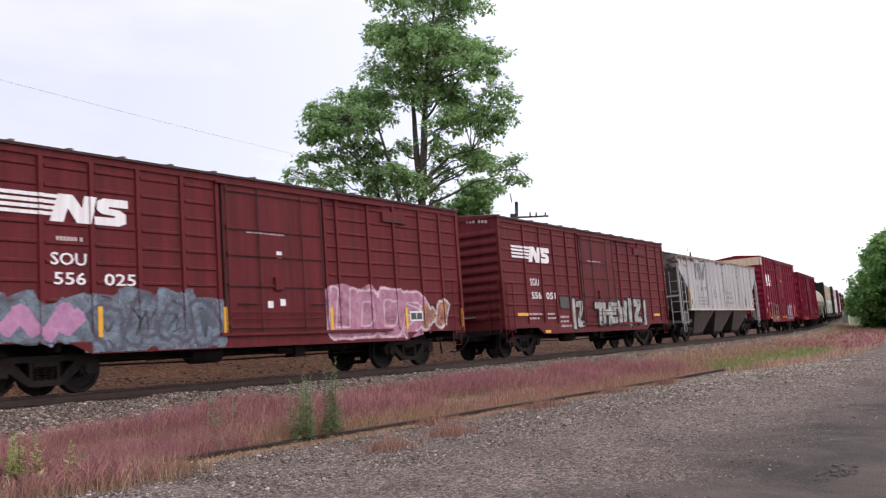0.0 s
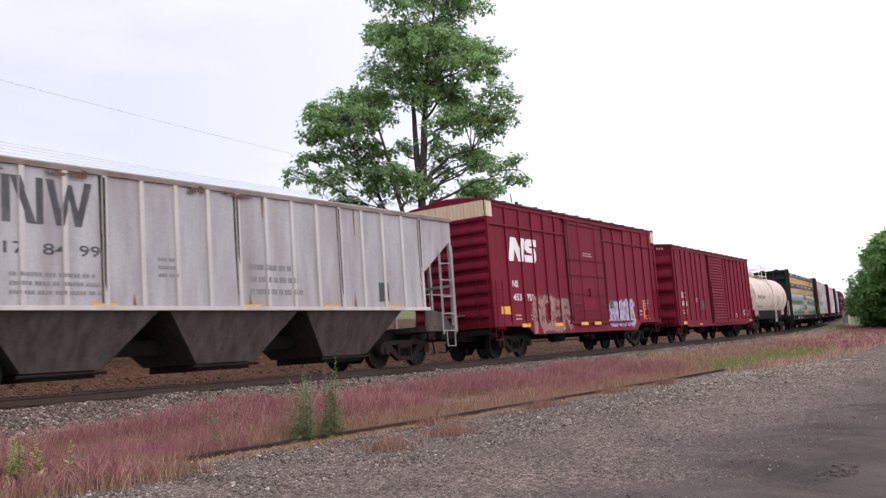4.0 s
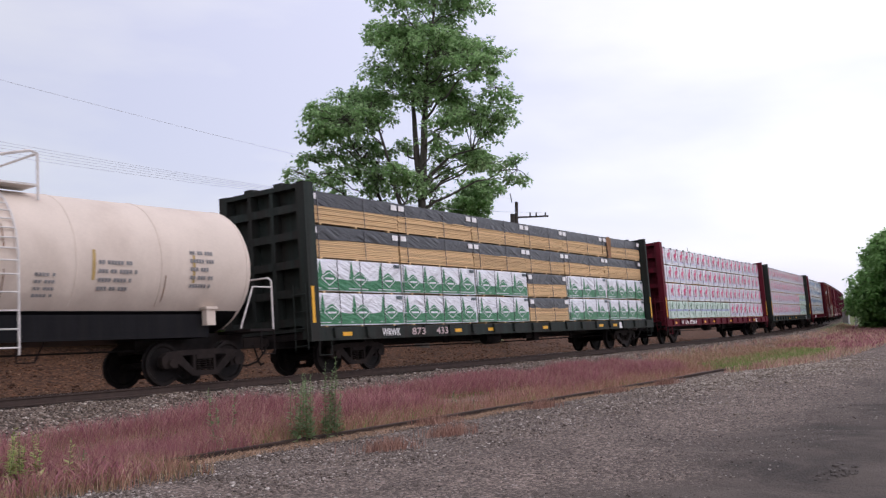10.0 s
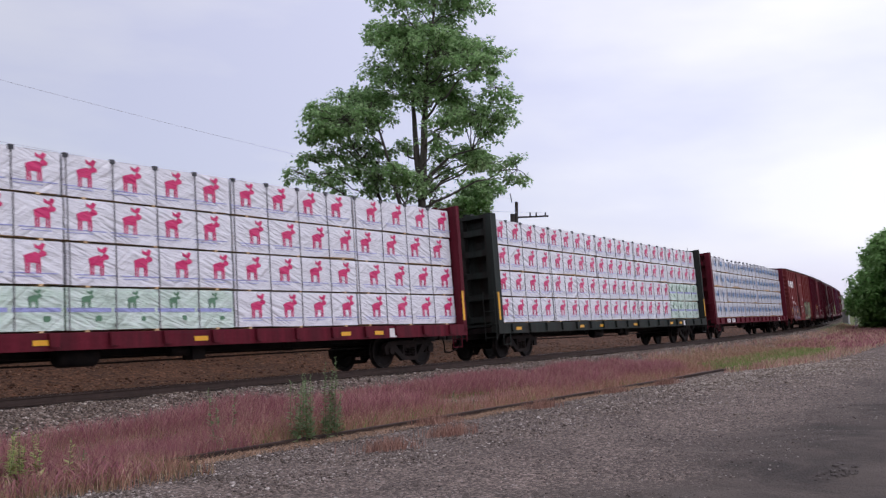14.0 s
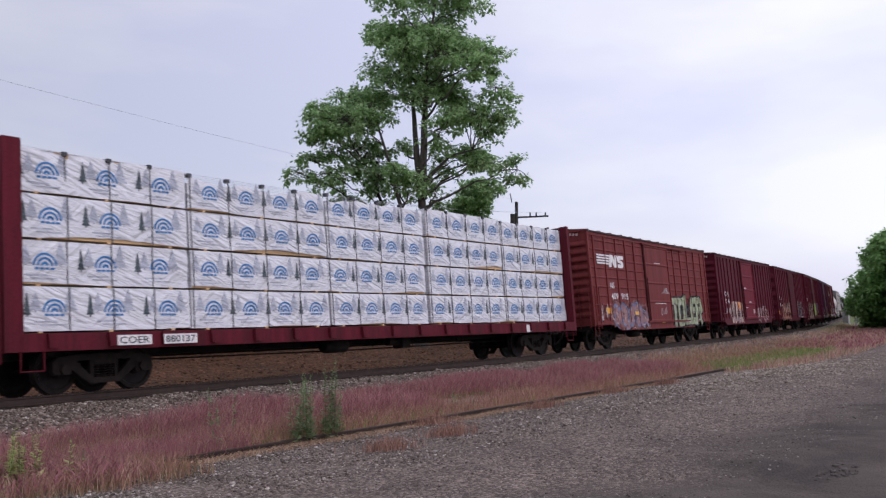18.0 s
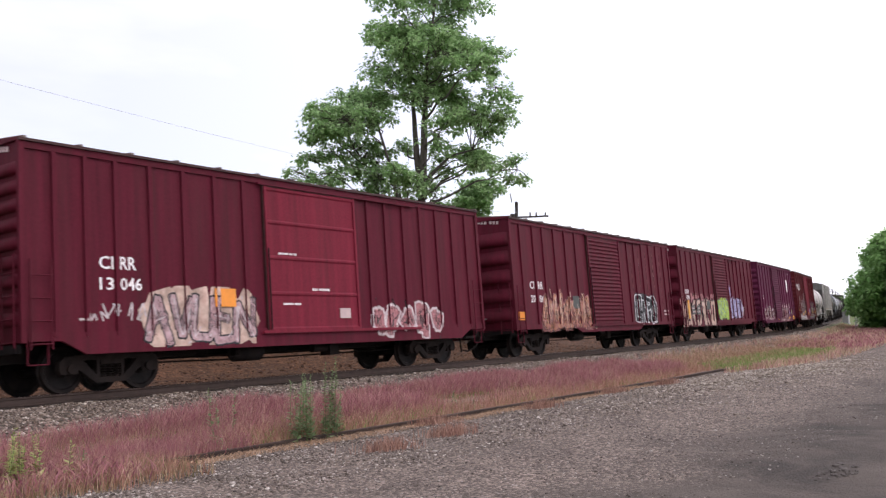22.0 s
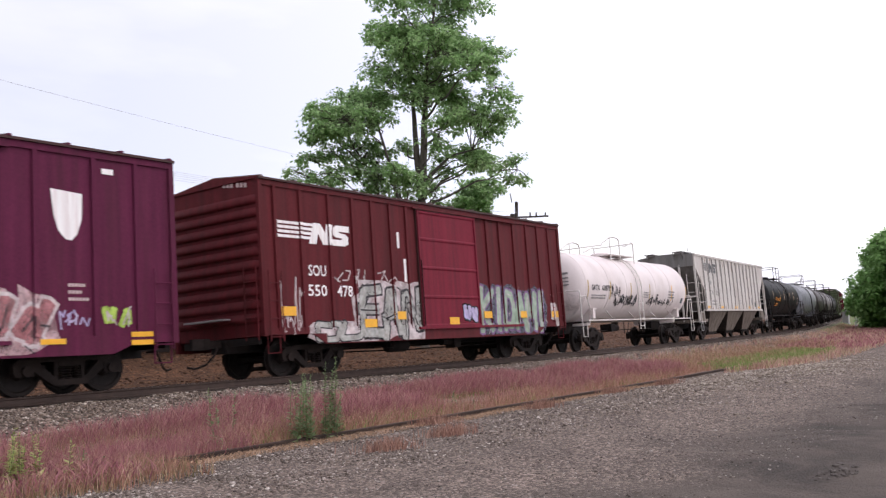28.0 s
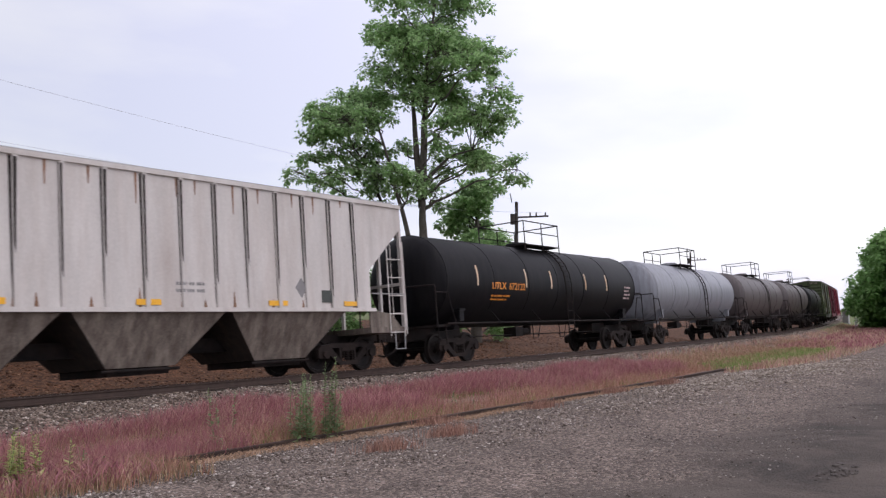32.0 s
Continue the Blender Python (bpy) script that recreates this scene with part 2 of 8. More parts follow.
def crease(m, strength=1.0, depth=0.035):
    """Slanting folds of a tight plastic sheet."""
    n, l = m.node_tree.nodes, m.node_tree.links
    b = n["Principled BSDF"]
    co, oi, ad = n.new("ShaderNodeTexCoord"), n.new("ShaderNodeObjectInfo"), n.new("ShaderNodeVectorMath")
    ad.operation = "MULTIPLY_ADD"
    comb = n.new("ShaderNodeCombineXYZ")
    for k in range(3):
        l.new(oi.outputs["Random"], comb.inputs[k])
    l.new(comb.outputs[0], ad.inputs[0])
    ad.inputs[1].default_value = (37.0, 0.0, 11.0)
    l.new(co.outputs["Object"], ad.inputs[2])
    folds = []
    for turn, scale in ((24, (0.7, 1, 5.0)), (-38, (0.8, 1, 4.2)), (8, (1.6, 1, 10.0))):
        mp, nz = n.new("ShaderNodeMapping"), n.new("ShaderNodeTexNoise")
        mp.vector_type = "TEXTURE"
        mp.inputs["Rotation"].default_value = (0, radians(turn), 0)
        mp.inputs["Scale"].default_value = tuple(1 / c for c in scale)
        nz.inputs["Scale"].default_value, nz.inputs["Detail"].default_value = 1.0, 2.0
        l.new(ad.outputs[0], mp.inputs[0])
        l.new(mp.outputs[0], nz.inputs["Vector"])
        d1, d2 = n.new("ShaderNodeMath"), n.new("ShaderNodeMath")
        d1.operation, d2.operation = "SUBTRACT", "ABSOLUTE"
        d1.inputs[1].default_value = 0.5
        l.new(nz.outputs["Fac"], d1.inputs[0])
        l.new(d1.outputs[0], d2.inputs[0])
        folds.append(d2.outputs[0])
    where = n.new("ShaderNodeTexNoise")
    where.inputs["Scale"].default_value = 1.1
    l.new(ad.outputs[0], where.inputs["Vector"])
    steep = n.new("ShaderNodeMapRange")
    steep.inputs["From Min"].default_value, steep.inputs["From Max"].default_value = 0.42, 0.58
    l.new(where.outputs["Fac"], steep.inputs["Value"])
    mx = n.new("ShaderNodeMix")
    mx.data_type = "FLOAT"
    l.new(steep.outputs[0], mx.inputs["Factor"])
    l.new(folds[0], mx.inputs["A"])
    l.new(folds[1], mx.inputs["B"])
    su = n.new("ShaderNodeMath")
    su.operation = "MULTIPLY_ADD"
    su.inputs[1].default_value = 0.25
    l.new(folds[2], su.inputs[0])
    l.new(mx.outputs["Result"], su.inputs[2])
    bp = n.new("ShaderNodeBump")
    bp.inputs["Strength"].default_value, bp.inputs["Distance"].default_value = strength, depth
    l.new(su.outputs[0], bp.inputs["Height"])
    l.new(bp.outputs[0], b.inputs["Normal"])


crease(M_WRAP, 1.0, 0.13)
crease(M_WRAPGREEN, 1.0, 0.14)
crease(M_BLACKWRAP, 1.0, 0.08)
for m_ in (M_PINK, M_GREENINK, M_BLUEINK, M_DARKINK, M_PALEINK, M_LILAC):
    crease(m_, 0.8, 0.12)
M_STRAP = material("dark_strap", (0.12, 0.115, 0.12), 0.5, 0, 0.2, 9.0, bump=0)


def spray(name, colour, colour2, amount=0.6):
    m = material(name, colour, 0.6, 0, 0.18, 3.5, (1, 1, 0.6), 0.02, colour2, amount, 4.5, 0.3, 24)
    # worn thin in places, so that the car's own paint shows
    n, l = m.node_tree.nodes, m.node_tree.links
    co, nz, mr = n.new("ShaderNodeTexCoord"), n.new("ShaderNodeTexNoise"), n.new("ShaderNodeMapRange")
    nz.inputs["Scale"].default_value, nz.inputs["Detail"].default_value, nz.inputs["Roughness"].default_value = 2.6, 8.0, 0.68
    for key, value in (("From Min", 0.38), ("From Max", 0.64), ("To Min", 1 - amount), ("To Max", 1.0)):
        mr.inputs[key].default_value = value
    l.new(co.outputs["Object"], nz.inputs["Vector"])
    l.new(nz.outputs["Fac"], mr.inputs["Value"])
    l.new(mr.outputs[0], n["Principled BSDF"].inputs["Alpha"])
    return m


S_PINK = spray("pink_spray_paint", (0.54, 0.38, 0.39), (0.24, 0.08, 0.09), 0.75)
S_MAGENTA = spray("magenta_spray_paint", (0.46, 0.22, 0.31), (0.38, 0.13, 0.18), 0.6)
S_VIOLET = spray("violet_spray_paint", (0.20, 0.10, 0.24), (0.30, 0.12, 0.22), 0.4)
S_MINT = spray("grey_blue_spray_paint", (0.20, 0.25, 0.30), (0.10, 0.08, 0.10), 0.8)
S_SILVER = spray("silver_spray_paint", (0.46, 0.46, 0.43), (0.20, 0.14, 0.13), 0.6)
S_DARK = spray("black_spray_paint", (0.03, 0.03, 0.035), (0.07, 0.05, 0.05), 0.4)
S_WHITE = spray("white_spray_paint", (0.62, 0.55, 0.55), (0.30, 0.13, 0.13), 0.6)
S_FADE = spray("faded_brown_spray_paint", (0.26, 0.11, 0.10), (0.14, 0.035, 0.04), 0.8)
S_LILAC = spray("lilac_spray_paint", (0.42, 0.36, 0.56), (0.62, 0.55, 0.66), 0.6)
S_LIME = spray("lime_spray_paint", (0.40, 0.55, 0.10), (0.16, 0.24, 0.05), 0.5)
S_SAGE = spray("sage_spray_paint", (0.46, 0.50, 0.32), (0.14, 0.16, 0.12), 0.6)
S_TEAL = spray("blue_spray_paint", (0.16, 0.24, 0.42), (0.20, 0.10, 0.14), 0.6)
S_ORANGE = spray("orange_fade_spray_paint", (0.46, 0.21, 0.12), (0.15, 0.05, 0.045), 0.8)
S_FADEPALE = spray("pale_faded_spray_paint", (0.36, 0.18, 0.17), (0.22, 0.07, 0.075), 0.55)
S_CREAM = spray("cream_spray_paint", (0.60, 0.44, 0.36), (0.42, 0.20, 0.17), 0.5)
S_BRIGHT = spray("bright_white_spray_paint", (0.75, 0.74, 0.75), (0.55, 0.5, 0.5), 0.2)
S_PALEPINK = spray("pale_pink_spray_paint", (0.70, 0.52, 0.56), (0.45, 0.2, 0.25), 0.5)
S_JADE = spray("pale_jade_spray_paint", (0.34, 0.44, 0.33), (0.20, 0.26, 0.22), 0.4)
S_SLATE = spray("slate_spray_paint", (0.09, 0.10, 0.13), (0.16, 0.06, 0.10), 0.5)
S_ORCHID = spray("orchid_spray_paint", (0.50, 0.24, 0.40), (0.40, 0.18, 0.26), 0.4)
S_ROSE = spray("rose_spray_paint", (0.40, 0.17, 0.18), (0.17, 0.045, 0.05), 0.75)


# ---- mesh helpers ----
class Form:
    """Collects faces of one part."""

    def __init__(self):
        self.v, self.f, self.shapes = [], [], []

    def box(self, x0, x1, y0, y1, z0, z1):
        i = len(self.v)
        self.v += [(x, y, z) for x in (x0, x1) for y in (y0, y1) for z in (z0, z1)]
        self.f += [tuple(i + k for k in q) for q in ((0, 1, 3, 2), (4, 6, 7, 5), (0, 4, 5, 1), (2, 3, 7, 6), (0, 2, 6, 4), (1, 5, 7, 3))]
        return self

    def prism(self, pts, a, b, axis="y"):
        """A polygon of (u, v) pairs drawn out from a to b along an axis; u, v are the two other axes in order."""
        area = sum(p[0] * q[1] - q[0] * p[1] for p, q in zip(pts, pts[1:] + pts[:1]))
        if area < 0:
            pts = pts[::-1]
        i, n = len(self.v), len(pts)
        for w in (a, b):
            for u, v in pts:
                self.v.append({"x": (w, u, v), "y": (u, w, v), "z": (u, v, w)}[axis])
        self.f.append(tuple(range(i, i + n)))
        self.f.append(tuple(range(i + 2 * n - 1, i + n - 1, -1)))
        for k in range(n):
            j = (k + 1) % n
            self.f.append((i + k, i + n + k, i + n + j, i + j))
        return self

    def tube(self, p, q, r, n=8, r2=None):
        p, q = Vector(p), Vector(q)
        d = (q - p).normalized()
        u = d.orthogonal().normalized()
        w = d.cross(u)
        i = len(self.v)
        for c, rad in ((p, r), (q, r if r2 is None else r2)):
            for k in range(n):
                a = 2 * math.pi * k / n
                self.v.append(tuple(c + u * (rad * math.cos(a)) + w * (rad * math.sin(a))))
        for k in range(n):
            j = (k + 1) % n
            self.f.append((i + k, i + j, i + n + j, i + n + k))
        self.f.append(tuple(range(i + n - 1, i - 1, -1)))
        self.f.append(tuple(range(i + n, i + 2 * n)))
        return self

    def rod(self, pts, r, n=6):
        """A bent bar: one tube swept along the points."""
        pts = [Vector(p) for p in pts]
        i, u = len(self.v), None
        for k, p in enumerate(pts):
            d = (pts[min(k + 1, len(pts) - 1)] - pts[max(k - 1, 0)]).normalized()
            u = d.orthogonal().normalized() if u is None else (u - d * u.dot(d)).normalized()
            w = d.cross(u)
            for j in range(n):
                a = 2 * math.pi * j / n
                self.v.append(tuple(p + u * (r * math.cos(a)) + w * (r * math.sin(a))))
        for k in range(len(pts) - 1):
            for j in range(n):
                q = (j + 1) % n
                self.f.append((i + k * n + j, i + k * n + q, i + (k + 1) * n + q, i + (k + 1) * n + j))
        self.f.append(tuple(range(i + n - 1, i - 1, -1)))
        self.f.append(tuple(range(len(self.v) - n, len(self.v))))
        return self

    def lathe(self, profile, axis="x", n=32, a0=0.0, a1=360.0, centre=(0, 0, 0)):
        """A profile of (along, radius) turned about an axis; angle 0 points to -y for axis x, to +x for axis y or z."""
        i, full = len(self.v), abs(a1 - a0) >= 359.9
        cols = n if full else n + 1
        for u, r in profile:
            for k in range(cols):
                a = radians(a0 + (a1 - a0) * k / n)
                c, s = r * math.cos(a), r * math.sin(a)
                p = {"x": (u, -c, s), "y": (c, u, s), "z": (c, s, u)}[axis]
                self.v.append((p[0] + centre[0], p[1] + centre[1], p[2] + centre[2]))
        for j in range(len(profile) - 1):
            for k in range(n):
                k2 = (k + 1) % cols
                self.f.append((i + j * cols + k, i + j * cols + k2, i + (j + 1) * cols + k2, i + (j + 1) * cols + k))
        return self

    def flat(self, pts, y):
        """A thin painted shape of (x, z) pairs on a side that faces -y."""
        self.shapes.append((list(pts), y))
        return self.prism(list(pts), y, y + 0.004, "y")

    def mesh(self, name, mat, smooth=None):
        me = bpy.data.meshes.new(name)
        me.from_pydata(self.v, [], self.f)
        if len(self.f) < 6000:
            bm = bmesh.new()
            bm.from_mesh(me)
            bmesh.ops.recalc_face_normals(bm, faces=bm.faces)
            bm.to_mesh(me)
            bm.free()
        if smooth:
            me.polygons.foreach_set("use_smooth", [True] * len(me.polygons))
            me.set_sharp_from_angle(angle=radians(smooth))
        me.materials.append(mat)
        return me


def quick_mesh(name, v, faces, mat):
    """A mesh from arrays: places, and lists of faces with the same number of corners each."""
    me = bpy.data.meshes.new(name)
    me.vertices.add(len(v))
    me.vertices.foreach_set("co", np.asarray(v, np.float32).ravel())
    me.loops.add(sum(f.size for f in faces))
    me.loops.foreach_set("vertex_index", np.concatenate([f.ravel() for f in faces]).astype(np.int32))
    me.polygons.add(sum(len(f) for f in faces))
    starts, at = [], 0
    for f in faces:
        starts.append(at + np.arange(len(f)) * f.shape[1])
        at += f.size
    me.polygons.foreach_set("loop_start", np.concatenate(starts).astype(np.int32))
    me.update(calc_edges=True)
    me.materials.append(mat)
    return me


def part(name, form, mat, parent, label="", smooth=None, place=None):
    ob = new(name, form if isinstance(form, bpy.types.Mesh) else form.mesh(name, mat, smooth))
    ob.parent = parent
    if place is not None:
        ob.matrix_basis = place
    if label:
        tagged(ob, label)
    if name in JOINED:
        tagged(ob, kind="stuff")
    return ob


# parts of many pieces too small to pick apart
JOINED = {"lettering", "head_stencil", "graffiti", "graffiti_outline", "graffiti_shading", "graffiti_tag", "stencil", "animal_print", "line_print", "forest_print", "band_print", "panel_print", "arch_print", "fir_print", "grey_print", "crown", "leaves", "brake_rigging", "door_corrugation", "rust_patch", "twigs", "branchwork", "stem", "spring_nest", "logo_print", "white_print"}


POSTS = {}


def clip(pts, x, keep, i=0):
    """The part of a polygon whose coordinate i lies beyond x on the side keep."""
    out = []
    for p, q in zip(pts, pts[1:] + pts[:1]):
        a, b = keep * (p[i] - x), keep * (q[i] - x)
        if a >= 0:
            out.append(p)
        if a * b < 0:
            k = a / (a - b)
            out.append((p[0] + (q[0] - p[0]) * k, p[1] + (q[1] - p[1]) * k))
    return out


def painted(name, form, mat, car):
    """Paint that runs over the panels and the posts of a side."""
    where, half, rise, *low = POSTS.get(car.name, ((), 0, 0))
    for pts, y in list(form.shapes):
        for x in where:
            q = clip(clip(clip(pts, x - half, 1), x + half, -1), 1.06, 1, 1)
            if len(q) > 2:
                d = y - rise + (0.025 if y < -1.54 else 0.0)
                form.prism(q, d, d + 0.003, "y")
        if low and y > -1.565:
            sill, (b0, b1), belly_z = low
            d = -1.568 + 0.015 - 0.003 - (-1.521 - y) * 0.1
            for q in (clip(clip(pts, sill + 0.16, -1, 1), sill, 1, 1), clip(clip(clip(clip(pts, sill, -1, 1), belly_z + 0.01, 1, 1), b0, 1), b1, -1)):
                if len(q) > 2:
                    form.prism(q, d, d + 0.003, "y")
    return part(name, form, mat, car)


def thing(name, label, category, group="", kind=""):
    return tagged(new(name), label, category, group, kind)


def lettering(text, x0, x1, z0, z1, y, mat, parent, name="lettering"):
    cu = bpy.data.curves.new("text", "FONT")
    cu.body = text
    cu.resolution_u = 2
    cu.offset = 0.012
    ob = bpy.data.objects.new("text", cu)
    me = bpy.data.meshes.new_from_object(ob)
    bpy.data.objects.remove(ob)
    bpy.data.curves.remove(cu)
    vs = np.array([v.co[:] for v in me.vertices])
    lo, hi = vs.min(0), vs.max(0)
    for v in me.vertices:
        u, w = (v.co.x - lo[0]) / (hi[0] - lo[0]), (v.co.y - lo[1]) / (hi[1] - lo[1])
        v.co = (x0 + (x1 - x0) * u, y, z0 + (z1 - z0) * w)
    me.materials.clear()
    me.materials.append(mat)
    return part(name, me, mat, parent)


# ---- running gear ----
WHEEL_R = 0.457
movers = []   # (thing, middle of the car, half its truck spacing, place on the car)
spinners = []  # wheelsets


def wheelset_mesh():
    f = Form()
    for sgn in (-1, 1):
        prof = [(0.66, 0.0), (0.66, 0.10), (0.685, 0.13), (0.70, 0.35), (0.665, 0.39), (0.665, WHEEL_R + 0.026), (0.685, WHEEL_R + 0.026), (0.70, WHEEL_R), (0.79, WHEEL_R - 0.005), (0.795, 0.385), (0.755, 0.355), (0.735, 0.15), (0.78, 0.115), (0.80, 0.10), (0.80, 0.0)]
        f.lathe([(sgn * u, r) for u, r in prof], "y", 28)
    f.tube((0, -0.98, 0), (0, 0.98, 0), 0.075, 10)
    for sgn in (-1, 1):
        for k in range(3):
            a = 2 * math.pi * k / 3
            f.tube((0.05 * math.cos(a), sgn * 0.97, 0.05 * math.sin(a)), (0.05 * math.cos(a), sgn * 1.0, 0.05 * math.sin(a)), 0.016, 6)
    return f.mesh("wheelset", M_WHEEL, 30)


def side_frame_mesh():
    f = Form()
    # frame as separate bars so that the two windows stay open
    f.prism([(-0.98, 0.58), (-0.98, 0.69), (-0.55, 0.74), (0.55, 0.74), (0.98, 0.69), (0.98, 0.58), (0.5, 0.62), (-0.5, 0.62)], -1.06, -0.93)
    f.prism([(-0.34, 0.17), (0.34, 0.17), (0.40, 0.28), (-0.40, 0.28)], -1.07, -0.92)
    for s in (-1, 1):
        f.prism([(s * 0.34, 0.17), (s * 0.78, 0.50), (s * 0.74, 0.60), (s * 0.62, 0.62), (s * 0.28, 0.29)], -1.06, -0.94)
        f.prism([(s * 0.24, 0.27), (s * 0.31, 0.27), (s * 0.31, 0.64), (s * 0.24, 0.64)], -1.05, -0.94)
        f.prism([(s * 0.72, 0.36), (s * 1.08, 0.36), (s * 1.12, 0.44), (s * 1.12, 0.60), (s * 1.0, 0.69), (s * 0.72, 0.60)], -1.07, -0.92)
        f.tube((s * 0.88, -1.13, WHEEL_R), (s * 0.88, -1.06, WHEEL_R), 0.10, 12)
    return f.mesh("side_frame", M_FRAME)


def springs_mesh():
    f = Form()
    for x in (-0.16, 0.0, 0.16):
        for k in range(5):
            z = 0.285 + k * 0.048
            f.lathe([(z, 0.055), (z + 0.014, 0.07), (z + 0.028, 0.055), (z + 0.014, 0.045), (z, 0.055)], "z", 10, centre=(x, -1.0, 0))
    f.box(-0.23, 0.23, -1.06, -0.93, 0.53, 0.66)
    return f.mesh("spring_nest", M_FRAME, 30)


def bolster_mesh():
    f = Form()
    f.prism([(-0.95, 0.52), (-0.4, 0.36), (0.4, 0.36), (0.95, 0.52), (0.95, 0.66), (0.35, 0.72), (-0.35, 0.72), (-0.95, 0.66)], -0.2, 0.2, "x")
    f.tube((0, 0, 0.7), (0, 0, 0.86), 0.2, 14)
    for s in (-1, 1):
        f.box(s * 0.36 - 0.05, s * 0.36 + 0.05, -0.72, 0.72, 0.36, 0.44)
        f.prism([(-0.72, 0.30), (-0.62, 0.30), (-0.62, 0.58), (-0.72, 0.58)], s * 0.36 - 0.06, s * 0.36 + 0.06, "x")
    return f.mesh("truck", M_CHASSIS)


ME_WHEELS, ME_FRAME, ME_SPRING, ME_BOLSTER = wheelset_mesh(), side_frame_mesh(), springs_mesh(), bolster_mesh()


def truck(car, x, base=1.76):
    t = part("truck", ME_BOLSTER, None, car, place=pose(x, 0, 0))
    part("side_frame", ME_FRAME, None, t)
    part("side_frame", ME_FRAME, None, t, place=pose(0, 0, 0, 0, 0, 180))
    part("spring_nest", ME_SPRING, None, t)
    for s in (-1, 1):
        w = part("wheelset", ME_WHEELS, None, t, place=pose(s * base / 2, 0, WHEEL_R))
        spinners.append((w, s * base / 2))
    return t


def couplers(car, half, mat=None):
    """Draft gear, knuckle and air hose at both ends of a car."""
    for s, name in ((-1, "coupler"), (1, "coupler")):
        f = Form()
        x = s * half
        f.box(min(x - s * 0.5, x + s * 0.45), max(x - s * 0.5, x + s * 0.45), -0.09, 0.09, 0.78, 0.96)
        f.prism([(x + s * 0.4, -0.16), (x + s * 0.62, -0.20), (x + s * 0.86, -0.08), (x + s * 0.86, 0.02), (x + s * 0.68, 0.05), (x + s * 0.62, 0.17), (x + s * 0.4, 0.14)], 0.74, 1.0, "z")
        part("coupler", f, M_FRAME, car)
        h = Form()
        pts = [(x + s * 0.30, -0.34, 0.82), (x + s * 0.42, -0.30, 0.60), (x + s * 0.58, -0.2, 0.40), (x + s * 0.78, -0.06, 0.32), (x + s * 0.95, 0.02, 0.36)]
        part("air_hose", h.rod(pts, 0.026, 6), M_CHASSIS, car)


def underframe(car, half, z=0.95, mat=None, w=1.3):
    f = Form()
    f.prism([(-0.28, z - 0.32), (0.28, z - 0.32), (0.22, z), (-0.22, z)], -half, half, "x")
    n = max(4, int(half / 1.1))
    for i in range(n + 1):
        x = -half + 0.1 + (2 * half - 0.2) * i / n
        f.box(x - 0.05, x + 0.05, -w, w, z - 0.16, z)
    part("underframe", f, mat or M_CHASSIS, car)
    b = Form()
    b.lathe([(-0.45, 0.0), (-0.45, 0.15), (-0.38, 0.2), (0.38, 0.2), (0.45, 0.15), (0.45, 0.0)], "x", 14, centre=(-1.6, -0.75, z - 0.33))
    part("air_reservoir", b, M_CHASSIS, car, smooth=40)
    c = Form().box(1.1, 1.45, -0.95, -0.6, z - 0.5, z - 0.1)
    c.tube((0.6, -0.78, z - 0.3), (1.1, -0.78, z - 0.3), 0.11, 12)
    part("brake_valve", c, M_CHASSIS, car)
    p = Form().rod([(-half + 2.2, -0.5, z - 0.42), (-0.5, -0.45, z - 0.47), (half - 2.2, -0.5, z - 0.42)], 0.02)
    p.rod([(-half + 2.4, 0.3, z - 0.34), (half - 2.4, 0.3, z - 0.34)], 0.022)
    for x in (-half * 0.42, -half * 0.3, half * 0.35):
        p.rod([(x, -0.95, z), (x, -0.95, z - 0.40), (x + 0.28, -0.95, z - 0.40), (x + 0.28, -0.95, z)], 0.014)
    part("brake_rigging", p, M_CHASSIS, car)


def ladder(car, x, y, z0, z1, width, mat, along="x", step=0.42):
    f = Form()
    d = Vector((width, 0, 0)) if along == "x" else Vector((0, width, 0))
    a = Vector((x, y, 0))
    for q in (a, a + d):
        f.rod([(q.x, q.y, z0), (q.x, q.y, z1)], 0.018)
    z = z0 + 0.1
    while z < z1:
        f.rod([(a.x, a.y, z), (a.x + d.x, a.y + d.y, z)], 0.014)
        z += step
    return part("ladder", f, mat, car)


def blob(rng, cx, cz, rx, rz, n=11, rough=0.28):
    out = []
    for k in range(n):
        a = 2 * math.pi * (k + rng.uniform(-0.25, 0.25)) / n
        r = 1 + rng.uniform(-rough, rough)
        out.append((cx + rx * r * math.copysign(abs(math.cos(a)) ** 0.65, math.cos(a)), cz + rz * r * math.copysign(abs(math.sin(a)) ** 0.65, math.sin(a))))
    return out


def squiggle(rng):
    """An abstract fat stroke in the unit square."""
    n = rng.choice((3, 4, 4, 5))
    up = rng.choice((0, 1))
    return [(min(1, max(0, (k / (n - 1)) * 0.8 + 0.1 + rng.uniform(-0.22, 0.22))), (0.0 if (k + up) % 2 else 1.0) + (rng.uniform(0, 0.45) if (k + up) % 2 else -rng.uniform(0, 0.45))) for k in range(n)]


def curved(pts, rounds=2):
    """Rounds the corners of a line of points."""
    for _ in range(rounds):
        out = [pts[0]]
        for p, q in zip(pts, pts[1:]):
            out += [(p[0] * 0.88 + q[0] * 0.12, p[1] * 0.88 + q[1] * 0.12), (p[0] * 0.12 + q[0] * 0.88, p[1] * 0.12 + q[1] * 0.88)]
        pts = out + [pts[-1]]
    return pts


